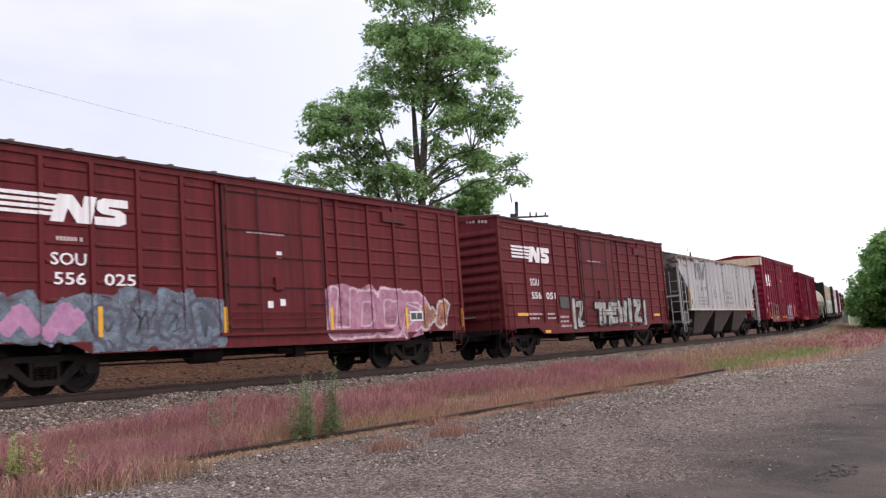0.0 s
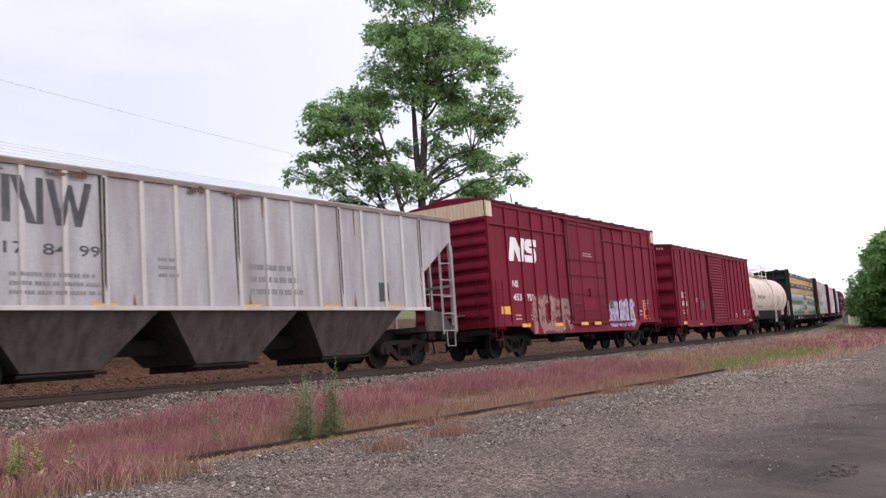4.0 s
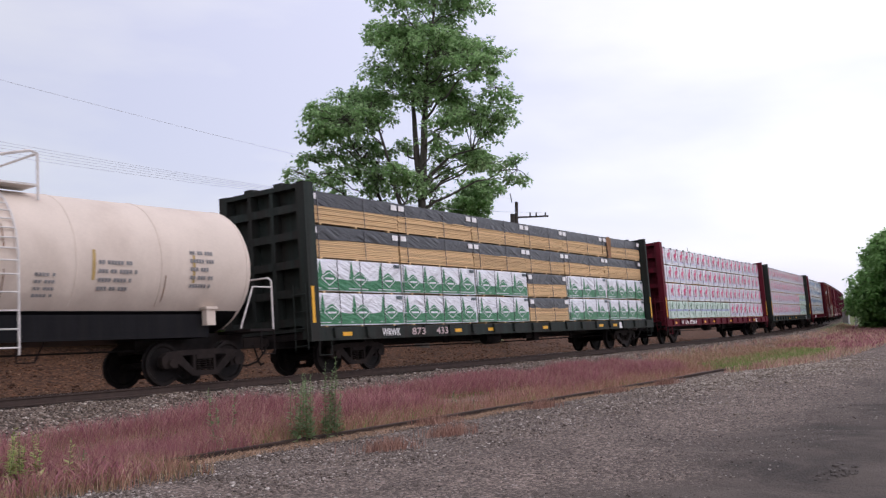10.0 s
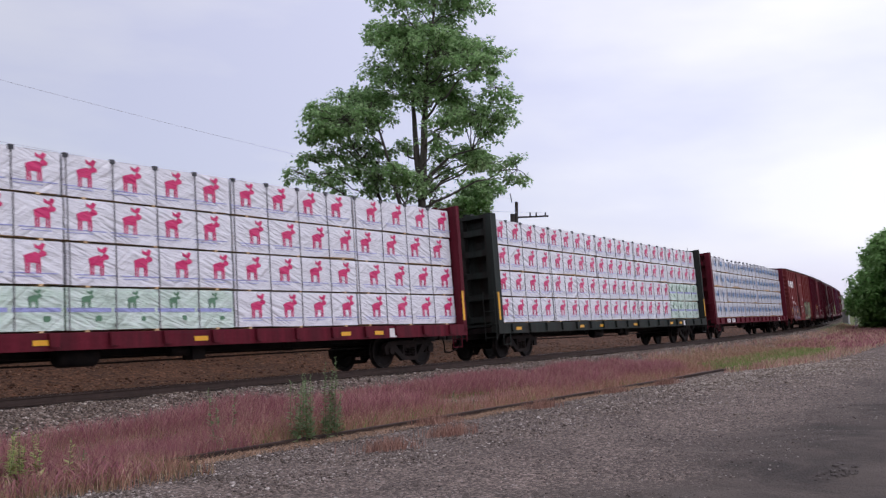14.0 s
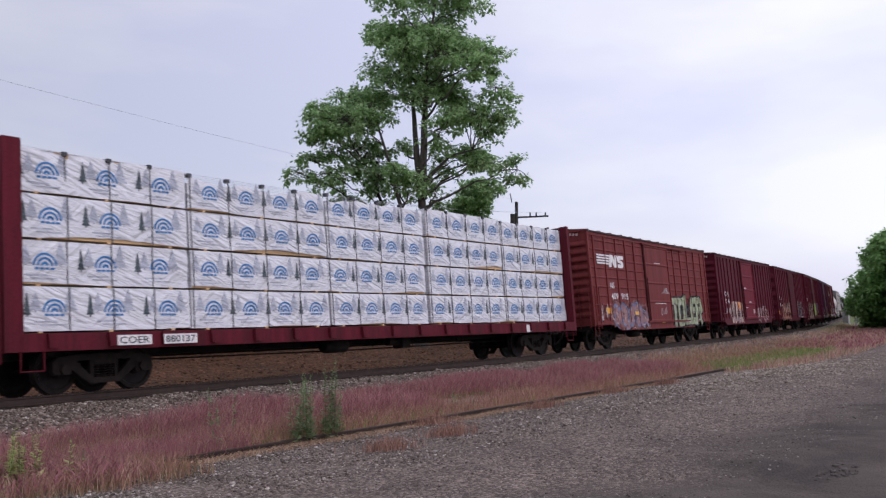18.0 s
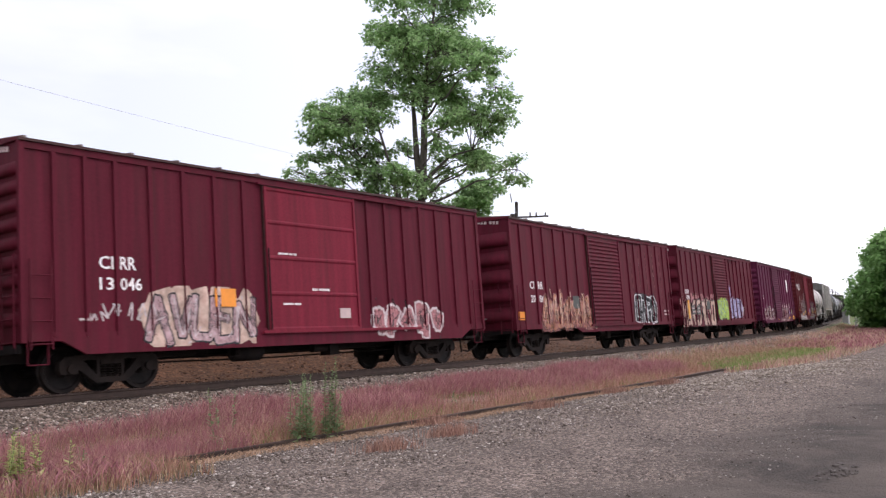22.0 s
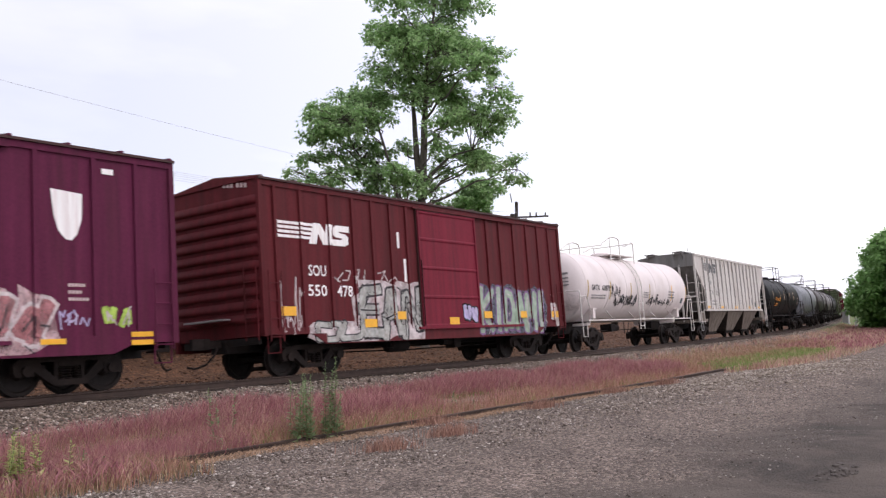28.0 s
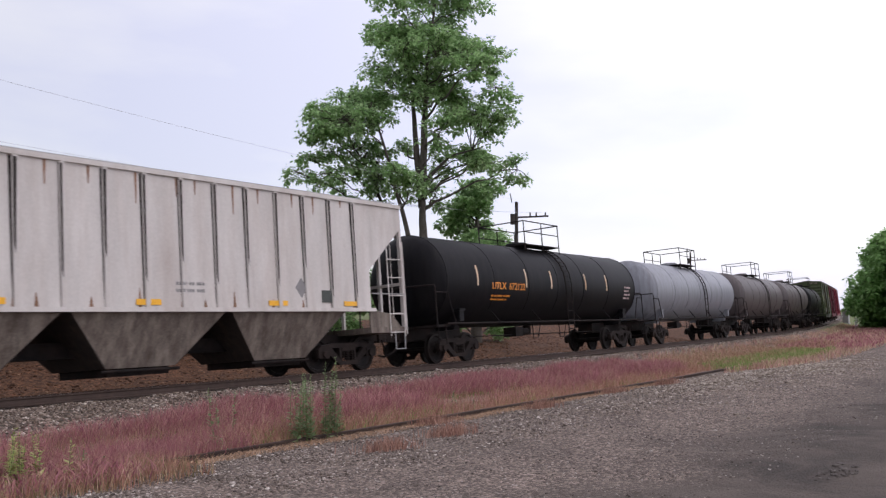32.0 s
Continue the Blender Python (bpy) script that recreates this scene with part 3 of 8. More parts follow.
def stroke(f, pts, w, y):
    if len(pts) > 2:
        pts = curved(pts)
    for p, q in zip(pts, pts[1:]):
        dx, dz = q[0] - p[0], q[1] - p[1]
        ln = math.hypot(dx, dz) or 1.0
        ux, uz = dx / ln * w * 0.45, dz / ln * w * 0.45
        nx, nz = -dz / ln * w / 2, dx / ln * w / 2
        f.flat([(a, max(b, 0.735)) for a, b in ((p[0] - ux - nx, p[1] - uz - nz), (q[0] + ux - nx, q[1] + uz - nz), (q[0] + ux * 1.3, q[1] + uz * 1.3), (q[0] + ux + nx, q[1] + uz + nz), (p[0] - ux + nx, p[1] - uz + nz), (p[0] - ux * 1.3, p[1] - uz * 1.3))], y)


GLYPHS = {"I": ["5059"], "Z": ["19891181"], "T": ["0999", "5950"], "H": ["1019", "9099", "1595"], "E": ["99191090", "1575"], "W": ["0920568099"], "!": ["5953", "5150"], "O": ["591907105080939969"], "L": ["191090"], "R": ["10197996957515", "4590"], "M": ["0019539990"],
          "S": ["9879190665835120"], "K": ["1019", "991590"], "3": ["198976557680"], "U": ["191120809199"], "A": ["104990", "2474"], "N": ["10199099"], "P": ["101979967515"], "D": ["10197996937010"], "V": ["195099"]}


def glyph(c):
    """The strokes of a block letter in the unit square."""
    return [[(int(a) / 9, int(b) / 9) for a, b in zip(line[::2], line[1::2])] for line in GLYPHS[c]]


def graffiti(car, x0, x1, z0, z1, y, letters, fill, edge=None, inner=None, seed=1, spiky=0.25, cloud=None, weight=1.0):
    """A sprayed piece: fat interlocking stroke shapes with an outline, inner lines and, at times, a cloud behind."""
    rng = random.Random(seed)
    text = letters if isinstance(letters, str) else ""
    letters = len(text) or letters
    w, h = (x1 - x0) / letters, z1 - z0
    e, f, g, k0 = Form(), Form(), Form(), Form()
    for k in range(letters):
        cx = x0 + w * k
        if text[k:k + 1] == " ":
            continue
        top, bot = z1 - rng.uniform(0, 0.10 if text else 0.18) * h, z0 + rng.uniform(0.02, 0.08) * h
        th = min((0.30 if text else 0.42) * w, (0.24 if text else 0.34) * h) * weight
        m = 0.05 * w if text else 0.16 * w
        loose = 0.05 + 0.22 * max(0.0, spiky - 0.1)
        shapes = glyph(text[k]) if text else [squiggle(rng)]
        for shape in shapes:
            pts = [(cx + m + (w - 2 * m) * (u + rng.uniform(-loose, loose)) + 0.10 * w * (v - 0.5), bot + th * 0.5 + (top - bot - th) * min(1.1, max(-0.05, v + rng.uniform(-spiky, spiky) * 0.25))) for u, v in shape]
            pts = [(u, min(max(v, z0 + th * 0.5), z1 - th * 0.3)) for u, v in pts]
            stroke(f, pts, th, y - 0.006 - 0.0005 * k)
            if edge:
                stroke(e, pts, th * 1.45, y - 0.003 - 0.0003 * k)
        if cloud:
            k0.flat(clip(clip(blob(rng, cx + w / 2, (z0 + z1) / 2, w * 0.72, h * 0.54, 13, spiky), z0, 1, 1), z1 + 0.12, -1, 1), y - 0.0003 * k)
        if inner:
            stroke(g, [(a + th * 0.12, b - th * 0.1) for a, b in pts[:3]], 0.035, y - 0.012 - 0.0005 * k)
            for _ in range(2):
                a, b = cx + rng.uniform(0.1, 0.9) * w, rng.uniform(z0, z1)
                stroke(g, [(a, b), (a + rng.uniform(-0.3, 0.3) * w, b + rng.uniform(-0.2, 0.2) * h)], 0.03, y - 0.013 - 0.0005 * k)
    if cloud:
        painted("graffiti", k0, cloud, car)
    if edge:
        painted("graffiti_outline", e, edge, car)
    painted("graffiti", f, fill, car)
    if inner:
        painted("graffiti_shading", g, inner, car)


def scrawl(car, x0, x1, z0, z1, y, mat, strokes=10, seed=1, t=0.035):
    """A thin tag of loose strokes."""
    rng = random.Random(seed)
    f = Form()
    for k in range(strokes):
        cx = x0 + (x1 - x0) * (k + 0.5) / strokes
        p = (cx + rng.uniform(-0.5, 0.5) * (x1 - x0) / strokes, rng.uniform(z0, z0 + (z1 - z0) * 0.4))
        line = [p]
        for _ in range(3):
            p = (p[0] + rng.uniform(-0.9, 1.1) * (x1 - x0) / strokes, rng.uniform(z0, z1))
            line.append(p)
        stroke(f, line, t, y - 0.0004 * k)
    painted("graffiti_tag", f, mat, car)


def bars(car, x0, x1, z0, z1, y, mat, rows=2, seed=0, name="stencil"):
    """Small writing too far off to read: short upright bars in words."""
    rng = random.Random(seed)
    f = Form()
    h = (z1 - z0) / rows
    w = min(0.055, h * 0.40)
    for r in range(rows):
        x, z = x0, z0 + h * r
        end = x1 - rng.uniform(0, 0.25) * (x1 - x0)
        while x < end - w:
            for _ in range(rng.randint(2, 6)):
                if x + w > end:
                    break
                f.flat([(x, z + h * 0.25), (x + w, z + h * 0.25), (x + w, z + h * 0.70), (x, z + h * 0.70)], y)
                x += w * 1.35
            x += w * 0.9
    painted(name, f, mat, car)


def plate(car, x0, x1, z0, z1, y, mat, name="placard", d=0.012):
    part(name, Form().box(x0, x1, y - d, y, z0, z1), mat, car)


def emblem(car, x0, x1, z0, z1, y, mat, stripes=True):
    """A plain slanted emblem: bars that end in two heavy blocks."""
    f = Form()
    h, w = z1 - z0, x1 - x0
    if stripes:
        for k in range(4):
            a = z0 + h * (0.30 + 0.70 * k / 4)
            f.flat([(x0, a), (x0 + w * 0.47, a), (x0 + w * 0.49, a + h * 0.105), (x0 - w * 0.02, a + h * 0.105)], y)
        b = x0 + w * 0.43
    else:
        b = x0
    u = x1 - b
    zb, zt = (z0 + h * 0.14, z1 - h * 0.03) if stripes else (z0, z1)
    f.flat([(b - u * 0.02, zb), (b + u * 0.15, zb), (b + u * 0.205, zb + (zt - zb) * 0.52), (b + u * 0.32, zb), (b + u * 0.49, zb), (b + u * 0.58, zt), (b + u * 0.42, zt), (b + u * 0.385, zb + (zt - zb) * 0.56), (b + u * 0.27, zt), (b + u * 0.09, zt)], y)
    c = b + u * 0.55
    r = x1 - c
    zz = lambda k: zb + (zt - zb) * k
    f.flat([(c, zz(0.0)), (c + r * 0.72, zz(0.0)), (c + r * 0.93, zz(0.12)), (c + r * 0.93, zz(0.46)), (c + r * 0.75, zz(0.60)), (c + r * 0.40, zz(0.64)), (c + r * 0.42, zz(0.70)), (x1, zz(0.70)), (x1, zz(1.0)), (c + r * 0.28, zz(1.0)), (c + r * 0.08, zz(0.88)), (c + r * 0.06, zz(0.56)), (c + r * 0.2, zz(0.42)), (c + r * 0.6, zz(0.38)), (c + r * 0.58, zz(0.30)), (c - r * 0.02, zz(0.30))], y)
    painted("emblem", f, mat, car)


# ---- boxcars ----
PANEL, POST = -1.515, -1.568
# dark of the greasy door rods, also used for painted shadow lines
M_RODSHADE = material("greasy_rod_and_shadow", (0.045, 0.016, 0.015), 0.6, 0.2, 0.4, 7.0)


def add_mover(ob, left, right, inset, local=None):
    movers.append((ob, (left + right) / 2, (right - left) / 2 - inset, local))


def boxcar(label, left, right, mat, top=4.62, sill=0.98, posts=(), beads=0, door=(-1.58, 1.58), style="plug", door_mat=None, end_ribs=9, roof_mat=None, belly=(-4.9, 4.9), belly_z=0.72, group="freight cars of the train", rail_top=True, low_post=1.05, name="boxcar", end_mat=None):
    car = thing(name, label, "freight car", group)
    h = (right - left) / 2
    rib_mat = roof_mat or M_ROOF
    door_mat, roof_mat, end_mat = door_mat or mat, roof_mat or mat, end_mat or mat
    part("side_wall", Form().box(-h + 0.06, h - 0.06, PANEL, PANEL + 0.06, sill, top - 0.02), mat, car)
    part("side_wall", Form().box(-h + 0.06, h - 0.06, 1.44, 1.50, sill, top - 0.02), mat, car)
    # top chord and side sill with its deeper belly
    part("top_chord", Form().box(-h, h, POST + 0.01, PANEL + 0.03, top - 0.16, top), mat, car)
    b0, b1 = belly
    s = Form().prism([(-h, sill), (-h, sill + 0.16), (h, sill + 0.16), (h, sill), (b1 + 0.5, sill), (b1, belly_z), (b0, belly_z), (b0 - 0.5, sill)], POST + 0.015, PANEL + 0.03)
    part("side_sill", s, mat, car)
    part("side_sill", Form().box(-h, h, 1.47, 1.57, belly_z, sill + 0.16), mat, car)
    # corner posts
    for x in (-h, h - 0.12):
        part("corner_post", Form().box(x, x + 0.12, POST, PANEL + 0.04, sill - 0.02, top), mat, car)
    me = Form().prism([(-0.045, POST), (0.045, POST), (0.052, PANEL + 0.01), (-0.052, PANEL + 0.01)], low_post, top - 0.15, "z").mesh("side_post", mat)
    POSTS[car.name] = (posts, 0.045, PANEL - POST - 0.001, sill, belly, belly_z)
    for x in posts:
        part("side_post", me, mat, car, place=pose(x, 0, 0))
    if beads:
        edges = sorted([-h + 0.12, h - 0.12, door[0], door[1], *posts])
        for a, b in zip(edges, edges[1:]):
            if b - a < 0.3 or (a >= door[0] - 0.01 and b <= door[1] + 0.01):
                continue
            for k in range(beads):
                f = Form()
                z = sill + 0.42 + (top - sill - 0.75) * k / (beads - 1)
                f.prism([(PANEL - 0.028, z - 0.02), (PANEL - 0.028, z + 0.02), (PANEL + 0.005, z + 0.05), (PANEL + 0.005, z - 0.05)], a + 0.09, b - 0.09, "x")
                part("panel_bead", f, mat, car)
    # roof with cross ribs
    r = Form().prism([(-1.58, top - 0.01), (-1.58, top + 0.03), (0, top + 0.20), (1.55, top + 0.03), (1.55, top - 0.01)], -h, h, "x")
    part("roof", r, roof_mat, car)
    # dark roof edge, with the overhang's shadow put into its colour
    part("eaves_strip", Form().box(-h - 0.01, h + 0.01, -1.605, -1.57, top - 0.03, top + 0.02), M_RODSHADE, car)
    rib = Form().prism([(-1.61, top + 0.02), (-1.61, top + 0.06), (0, top + 0.24), (1.56, top + 0.06), (1.56, top + 0.02), (0, top + 0.19)], -0.035, 0.035, "x").mesh("roof_rib", rib_mat)
    n = int(2 * h / 1.15)
    for k in range(n + 1):
        part("roof_rib", rib, None, car, place=pose(-h + 0.1 + (2 * h - 0.2) * k / n, 0, 0))
    # corrugated ends
    for s_ in (-1, 1):
        x = s_ * h
        part("end_wall", Form().prism([(-1.56, sill), (-1.56, top), (0, top + 0.19), (1.54, top), (1.54, sill)], x - s_ * 0.10, x - s_ * 0.05, "x"), end_mat, car)
        z0, z1 = sill + 0.30, top - 0.30
        p = (z1 - z0) / end_ribs
        for k in range(end_ribs):
            z = z0 + p * k
            e = min(0.17, p * 0.30)
            prof = [(0.0, 0.0), (e * 0.6, p * 0.05), (e * 0.95, p * 0.16), (e, p * 0.30), (e * 0.85, p * 0.46), (e * 0.45, p * 0.64), (0.0, p * 0.78)]
            f, i = Form(), 0
            for yy, sc in ((-1.50, 0.25), (-1.36, 1.0), (1.36, 1.0), (1.50, 0.25)):
                f.v += [(x - s_ * 0.06 + s_ * d * sc, yy, z + q) for d, q in prof]
            m = len(prof)
            for a in range(3):
                for c in range(m - 1):
                    f.f.append((i + a * m + c, i + (a + 1) * m + c, i + (a + 1) * m + c + 1, i + a * m + c + 1))
            part("end_rib", f, end_mat, car, smooth=60)
    marks = Form()
    for k in range(6):
        yy = -1.15 + 0.13 * k + (0.08 if k > 2 else 0)
        marks.box(-h + 0.035, -h + 0.05, yy, yy + 0.085, top - 0.17 + 0.02 * k, top - 0.07 + 0.02 * k)
    tagged(part("end_stencil", marks, M_FADED, car), kind="stuff")
    # door
    d0, d1 = door
    dz0, dz1 = sill + 0.12, top - 0.22
    dr = part("door", Form().box(d0, d1, POST - 0.01, PANEL + 0.01, dz0, dz1), door_mat, car)
    for x in (d0 - 0.03, d1):
        part("door_seal", Form().box(x, x + 0.03, POST - 0.014, PANEL, dz0 - 0.05, dz1 + 0.05), M_RODSHADE, dr)
    part("door_seal", Form().box(d0, d1, POST - 0.022, PANEL, dz1, dz1 + 0.035), M_RODSHADE, dr)
    if style == "plug":
        for z in (dz0 + 0.10, dz0 + 1.05, dz0 + 1.75, dz0 + 2.35, dz1 - 0.10):
            part("door_rib", Form().box(d0 + 0.04, d1 - 0.04, POST - 0.05, POST - 0.01, z - 0.03, z + 0.03), door_mat, dr)
            # dark bar painted in as the shadow below each rib
            part("rib_gap", Form().box(d0 + 0.04, d1 - 0.04, POST - 0.025, POST - 0.01, z - (0.044 if mat == M_CRIMSON else 0.056), z - 0.03), M_RODSHADE, dr)
        for x in (d0 + 0.05, d0 + 1.0, d1 - 0.75, d1 - 0.05):
            part("locking_bar", Form().rod([(x, POST - 0.06, dz0 - 0.1), (x, POST - 0.06, dz1 + 0.02)], 0.015), M_RODSHADE if abs(x) > 1.2 or mat != M_CRIMSON else door_mat, dr)
        part("gear_box", Form().box(-0.13, 0.13, POST - 0.09, POST - 0.01, dz0 + 0.95, dz0 + 1.25), door_mat, dr)
        for x in (d0 + 0.3, d1 - 0.5):
            part("door_handle", Form().rod([(x, POST - 0.07, dz0 + 0.62), (x + 0.55, POST - 0.07, dz0 + 0.62)], 0.02), M_RODSHADE, dr)
        for z in (dz0 + 0.28, dz0 + 0.42):
            part("handrail", Form().rod([(d0 + 0.1, POST - 0.08, z), (d1 - 0.1, POST - 0.08, z)], 0.013), door_mat, dr)
    elif style == "corrugated":
        f = Form()
        k = 22
        for i in range(k):
            z = dz0 + 0.15 + (dz1 - dz0 - 0.3) * i / (k - 1)
            f.prism([(POST - 0.045, z - 0.015), (POST - 0.045, z + 0.02), (POST - 0.008, z + 0.055), (POST - 0.008, z - 0.055)], d0 + 0.12, d1 - 0.12, "x")
        part("door_corrugation", f, door_mat, dr)
        part("door_edge", Form().box(d0, d0 + 0.1, POST - 0.055, POST - 0.01, dz0, dz1), door_mat, dr)
        part("door_edge", Form().box(d1 - 0.1, d1, POST - 0.055, POST - 0.01, dz0, dz1), door_mat, dr)
        part("lock_rod", Form().rod([(d0 + 0.05, POST - 0.07, dz0), (d0 + 0.05, POST - 0.07, dz0 + 2.2)], 0.018), M_CHASSIS, dr)
    else:
        for z in [dz0 + (dz1 - dz0) * q for q in (0.0, 0.25, 0.5, 0.75, 0.985)]:
            part("door_rib", Form().prism([(POST - 0.035, z - 0.02), (POST - 0.035, z + 0.02), (POST - 0.008, z + 0.06), (POST - 0.008, z - 0.06)], d0 + 0.03, d1 - 0.03, "x"), door_mat, dr)
        part("door_edge", Form().box(d0, d0 + 0.07, POST - 0.05, POST - 0.01, dz0, dz1), door_mat, dr)
        part("door_edge", Form().box(d1 - 0.07, d1, POST - 0.05, POST - 0.01, dz0, dz1), door_mat, dr)
        part("lock_rod", Form().rod([(d0 + 0.04, POST - 0.065, dz0), (d0 + 0.04, POST - 0.065, dz0 + 1.9)], 0.018), M_CHASSIS, dr)
    part("door_track", Form().box(d0 - 0.2, min(d1 + 2.6, h - 0.3), POST - 0.07, POST + 0.015, dz0 - 0.09, dz0 - 0.02), door_mat, car)
    part("door_track", Form().box(d0 - 0.2, min(d1 + 2.6, h - 0.3), POST - 0.06, POST + 0.015, top - 0.20, top - 0.15), mat, car)
    ladder(car, -h + 0.16, POST - 0.04, sill - 0.15, sill + 1.5, 0.42, mat)
    ladder(car, h - 0.58, POST - 0.04, sill - 0.15, sill + 1.5, 0.42, mat)
    ladder(car, -h - 0.05, -1.42, sill - 0.1, sill + 1.6, 0.42, mat, "y")
    part("brake_step", Form().box(-h - 0.28, -h - 0.05, -0.5, 0.9, sill + 0.42, sill + 0.46), M_GALV, car)
    for x in (-h + 0.35, h - 0.35):
        part("sill_step", Form().rod([(x - 0.2, -1.5, sill), (x - 0.2, -1.5, sill - 0.42), (x + 0.2, -1.5, sill - 0.42), (x + 0.2, -1.5, sill)], 0.018), mat, car)
    underframe(car, h)
    couplers(car, h)
    for x in (-h + 2.15, h - 2.15):
        truck(car, x)
    add_mover(car, left, right, 2.15)
    return car


Y = PANEL - 0.006   # paint on the panels
YB = PANEL - 0.030   # paint on beaded panels
YD = POST - 0.018   # paint on the doors

P_EXT = (-6.0, -4.79, -3.76, -2.65, -1.72, 1.72, 2.3, 3.45, 4.6, 5.75, 6.85)

c = boxcar("brown ribbed boxcar with white lettering and pink graffiti", 7.0, 22.45, M_BROWN, 4.60, 0.95, (-5.9, -4.84, -3.78, -2.67, -1.72, 1.75, 2.22, 3.46, 4.56, 5.76, 6.75), 9, style="plug", end_ribs=10)
emblem(c, -6.95, -4.02, 3.13, 3.78, YB, M_WHITE)
lettering("SOU", -5.72, -4.98, 2.40, 2.64, YB, M_WHITE, c)
lettering("556", -5.66, -5.0, 2.03, 2.27, YB, M_WHITE, c)
lettering("025", -4.60, -3.88, 2.03, 2.27, YB, M_WHITE, c)
bars(c, -5.6, -4.98, 2.82, 3.0, YB, M_FADED, 1, 3)
bars(c, -4.65, -3.9, 1.25, 1.72, YB, M_FADED, 3, 4)
bars(c, -0.9, 0.5, 3.30, 3.48, YD, M_FADED, 2, 5)
graffiti(c, -7.5, -5.05, 0.92, 1.80, YB, 3, S_ORCHID, S_MINT, None, 11, 0.3, S_MINT)
graffiti(c, -4.9, -1.75, 0.74, 1.90, YB - 0.002, 4, S_MINT, S_SLATE, S_DARK, 12, 0.3, S_MINT)
graffiti(c, 1.75, 5.7, 0.80, 2.12, YB, "UDOS", S_MAGENTA, S_PALEPINK, None, 13, 0.15, S_MAGENTA, 0.8)
graffiti(c, 5.6, 6.95, 0.85, 1.9, YB, 2, S_ORANGE, S_WHITE, S_ROSE, 14, 0.3)
for x in (-4.73, -1.62, 1.82, 4.87, 7.60):
    plate(c, x - 0.05, x + 0.05, 1.03, 1.62, POST - 0.002, M_YELLOW, "reflector")
plate(c, 5.05, 5.65, 1.25, 1.52, YB, M_WHITE, "consolidated_stencil")
plate(c, 5.09, 5.34, 1.29, 1.48, YB - 0.012, M_PLATE, "stencil_panel", 0.003)
plate(c, 5.37, 5.61, 1.29, 1.48, YB - 0.012, M_PLATE, "stencil_panel", 0.003)
part("hatch_board", Form().box(4.05, 5.05, POST - 0.03, PANEL, 4.02, 4.27), M_BROWN, c)
# the board's shadow, drawn as a dark strip under it
part("hatch_lip", Form().box(4.05, 5.05, POST - 0.032, PANEL, 3.985, 4.02), M_RODSHADE, c)
for x, z in ((0.0, 2.78), (0.05, 1.65), (-0.35, 1.6)):
    plate(c, x, x + 0.16, z, z + 0.16, YD, M_WHITE, "placard")

c = boxcar("brown ribbed boxcar with white emblem and silver graffiti", 24.8, 40.25, M_BROWN, 4.66, 0.95, P_EXT, 9, style="plug", end_ribs=10)
emblem(c, -6.87, -4.10, 3.14, 3.80, YB, M_WHITE)
lettering("SOU", -5.72, -5.08, 2.40, 2.66, YB, M_WHITE, c)
lettering("556", -5.69, -4.98, 1.95, 2.19, YB, M_WHITE, c)
lettering("051", -4.60, -3.86, 1.95, 2.19, YB, M_WHITE, c)
graffiti(c, -2.72, -1.62, 0.78, 2.0, YB, "IZ", S_SILVER, S_DARK, None, 21, 0.05, None, 1.4)
graffiti(c, -0.60, 1.40, 0.95, 1.95, YD - 0.05, "THE", S_SILVER, S_DARK, None, 22, 0.05, None, 1.25)
graffiti(c, 1.80, 5.15, 0.86, 2.06, YB, "WIZ!", S_SILVER, S_DARK, None, 23, 0.05, None, 1.25)
plate(c, -6.80, -6.05, 1.36, 1.46, YB, M_YELLOW, "reflector")
plate(c, -4.9, -4.5, 0.75, 0.85, POST + 0.012, M_YELLOW, "reflector")
plate(c, 5.9, 6.6, 1.30, 1.40, YB, M_YELLOW, "reflector")
plate(c, -3.55, -2.80, 1.62, 2.05, YB, M_PLATE, "defect_card_board")
bars(c, -6.0, -5.0, 1.2, 1.5, YB, M_FADED, 2, 6)
bars(c, -4.6, -3.9, 1.2, 1.5, YB, M_FADED, 2, 7)
bars(c, -3.6, -2.7, 0.9, 1.4, YB, M_FADED, 3, 8)
bars(c, -0.9, 0.5, 3.34, 3.52, YD, M_FADED, 2, 9)
part("hatch_board", Form().box(4.05, 5.05, POST - 0.03, PANEL, 4.02, 4.27), M_BROWN, c)
# dark strip stands in for the shadow under the board
part("hatch_lip", Form().box(4.05, 5.05, POST - 0.032, PANEL, 3.985, 4.02), M_RODSHADE, c)
for k in range(9):
    scrawl(c, 7.62, 7.72, 1.65 + 0.19 * k, 1.80 + 0.19 * k, POST - 0.004, S_WHITE, 1, 240 + k, 0.018)


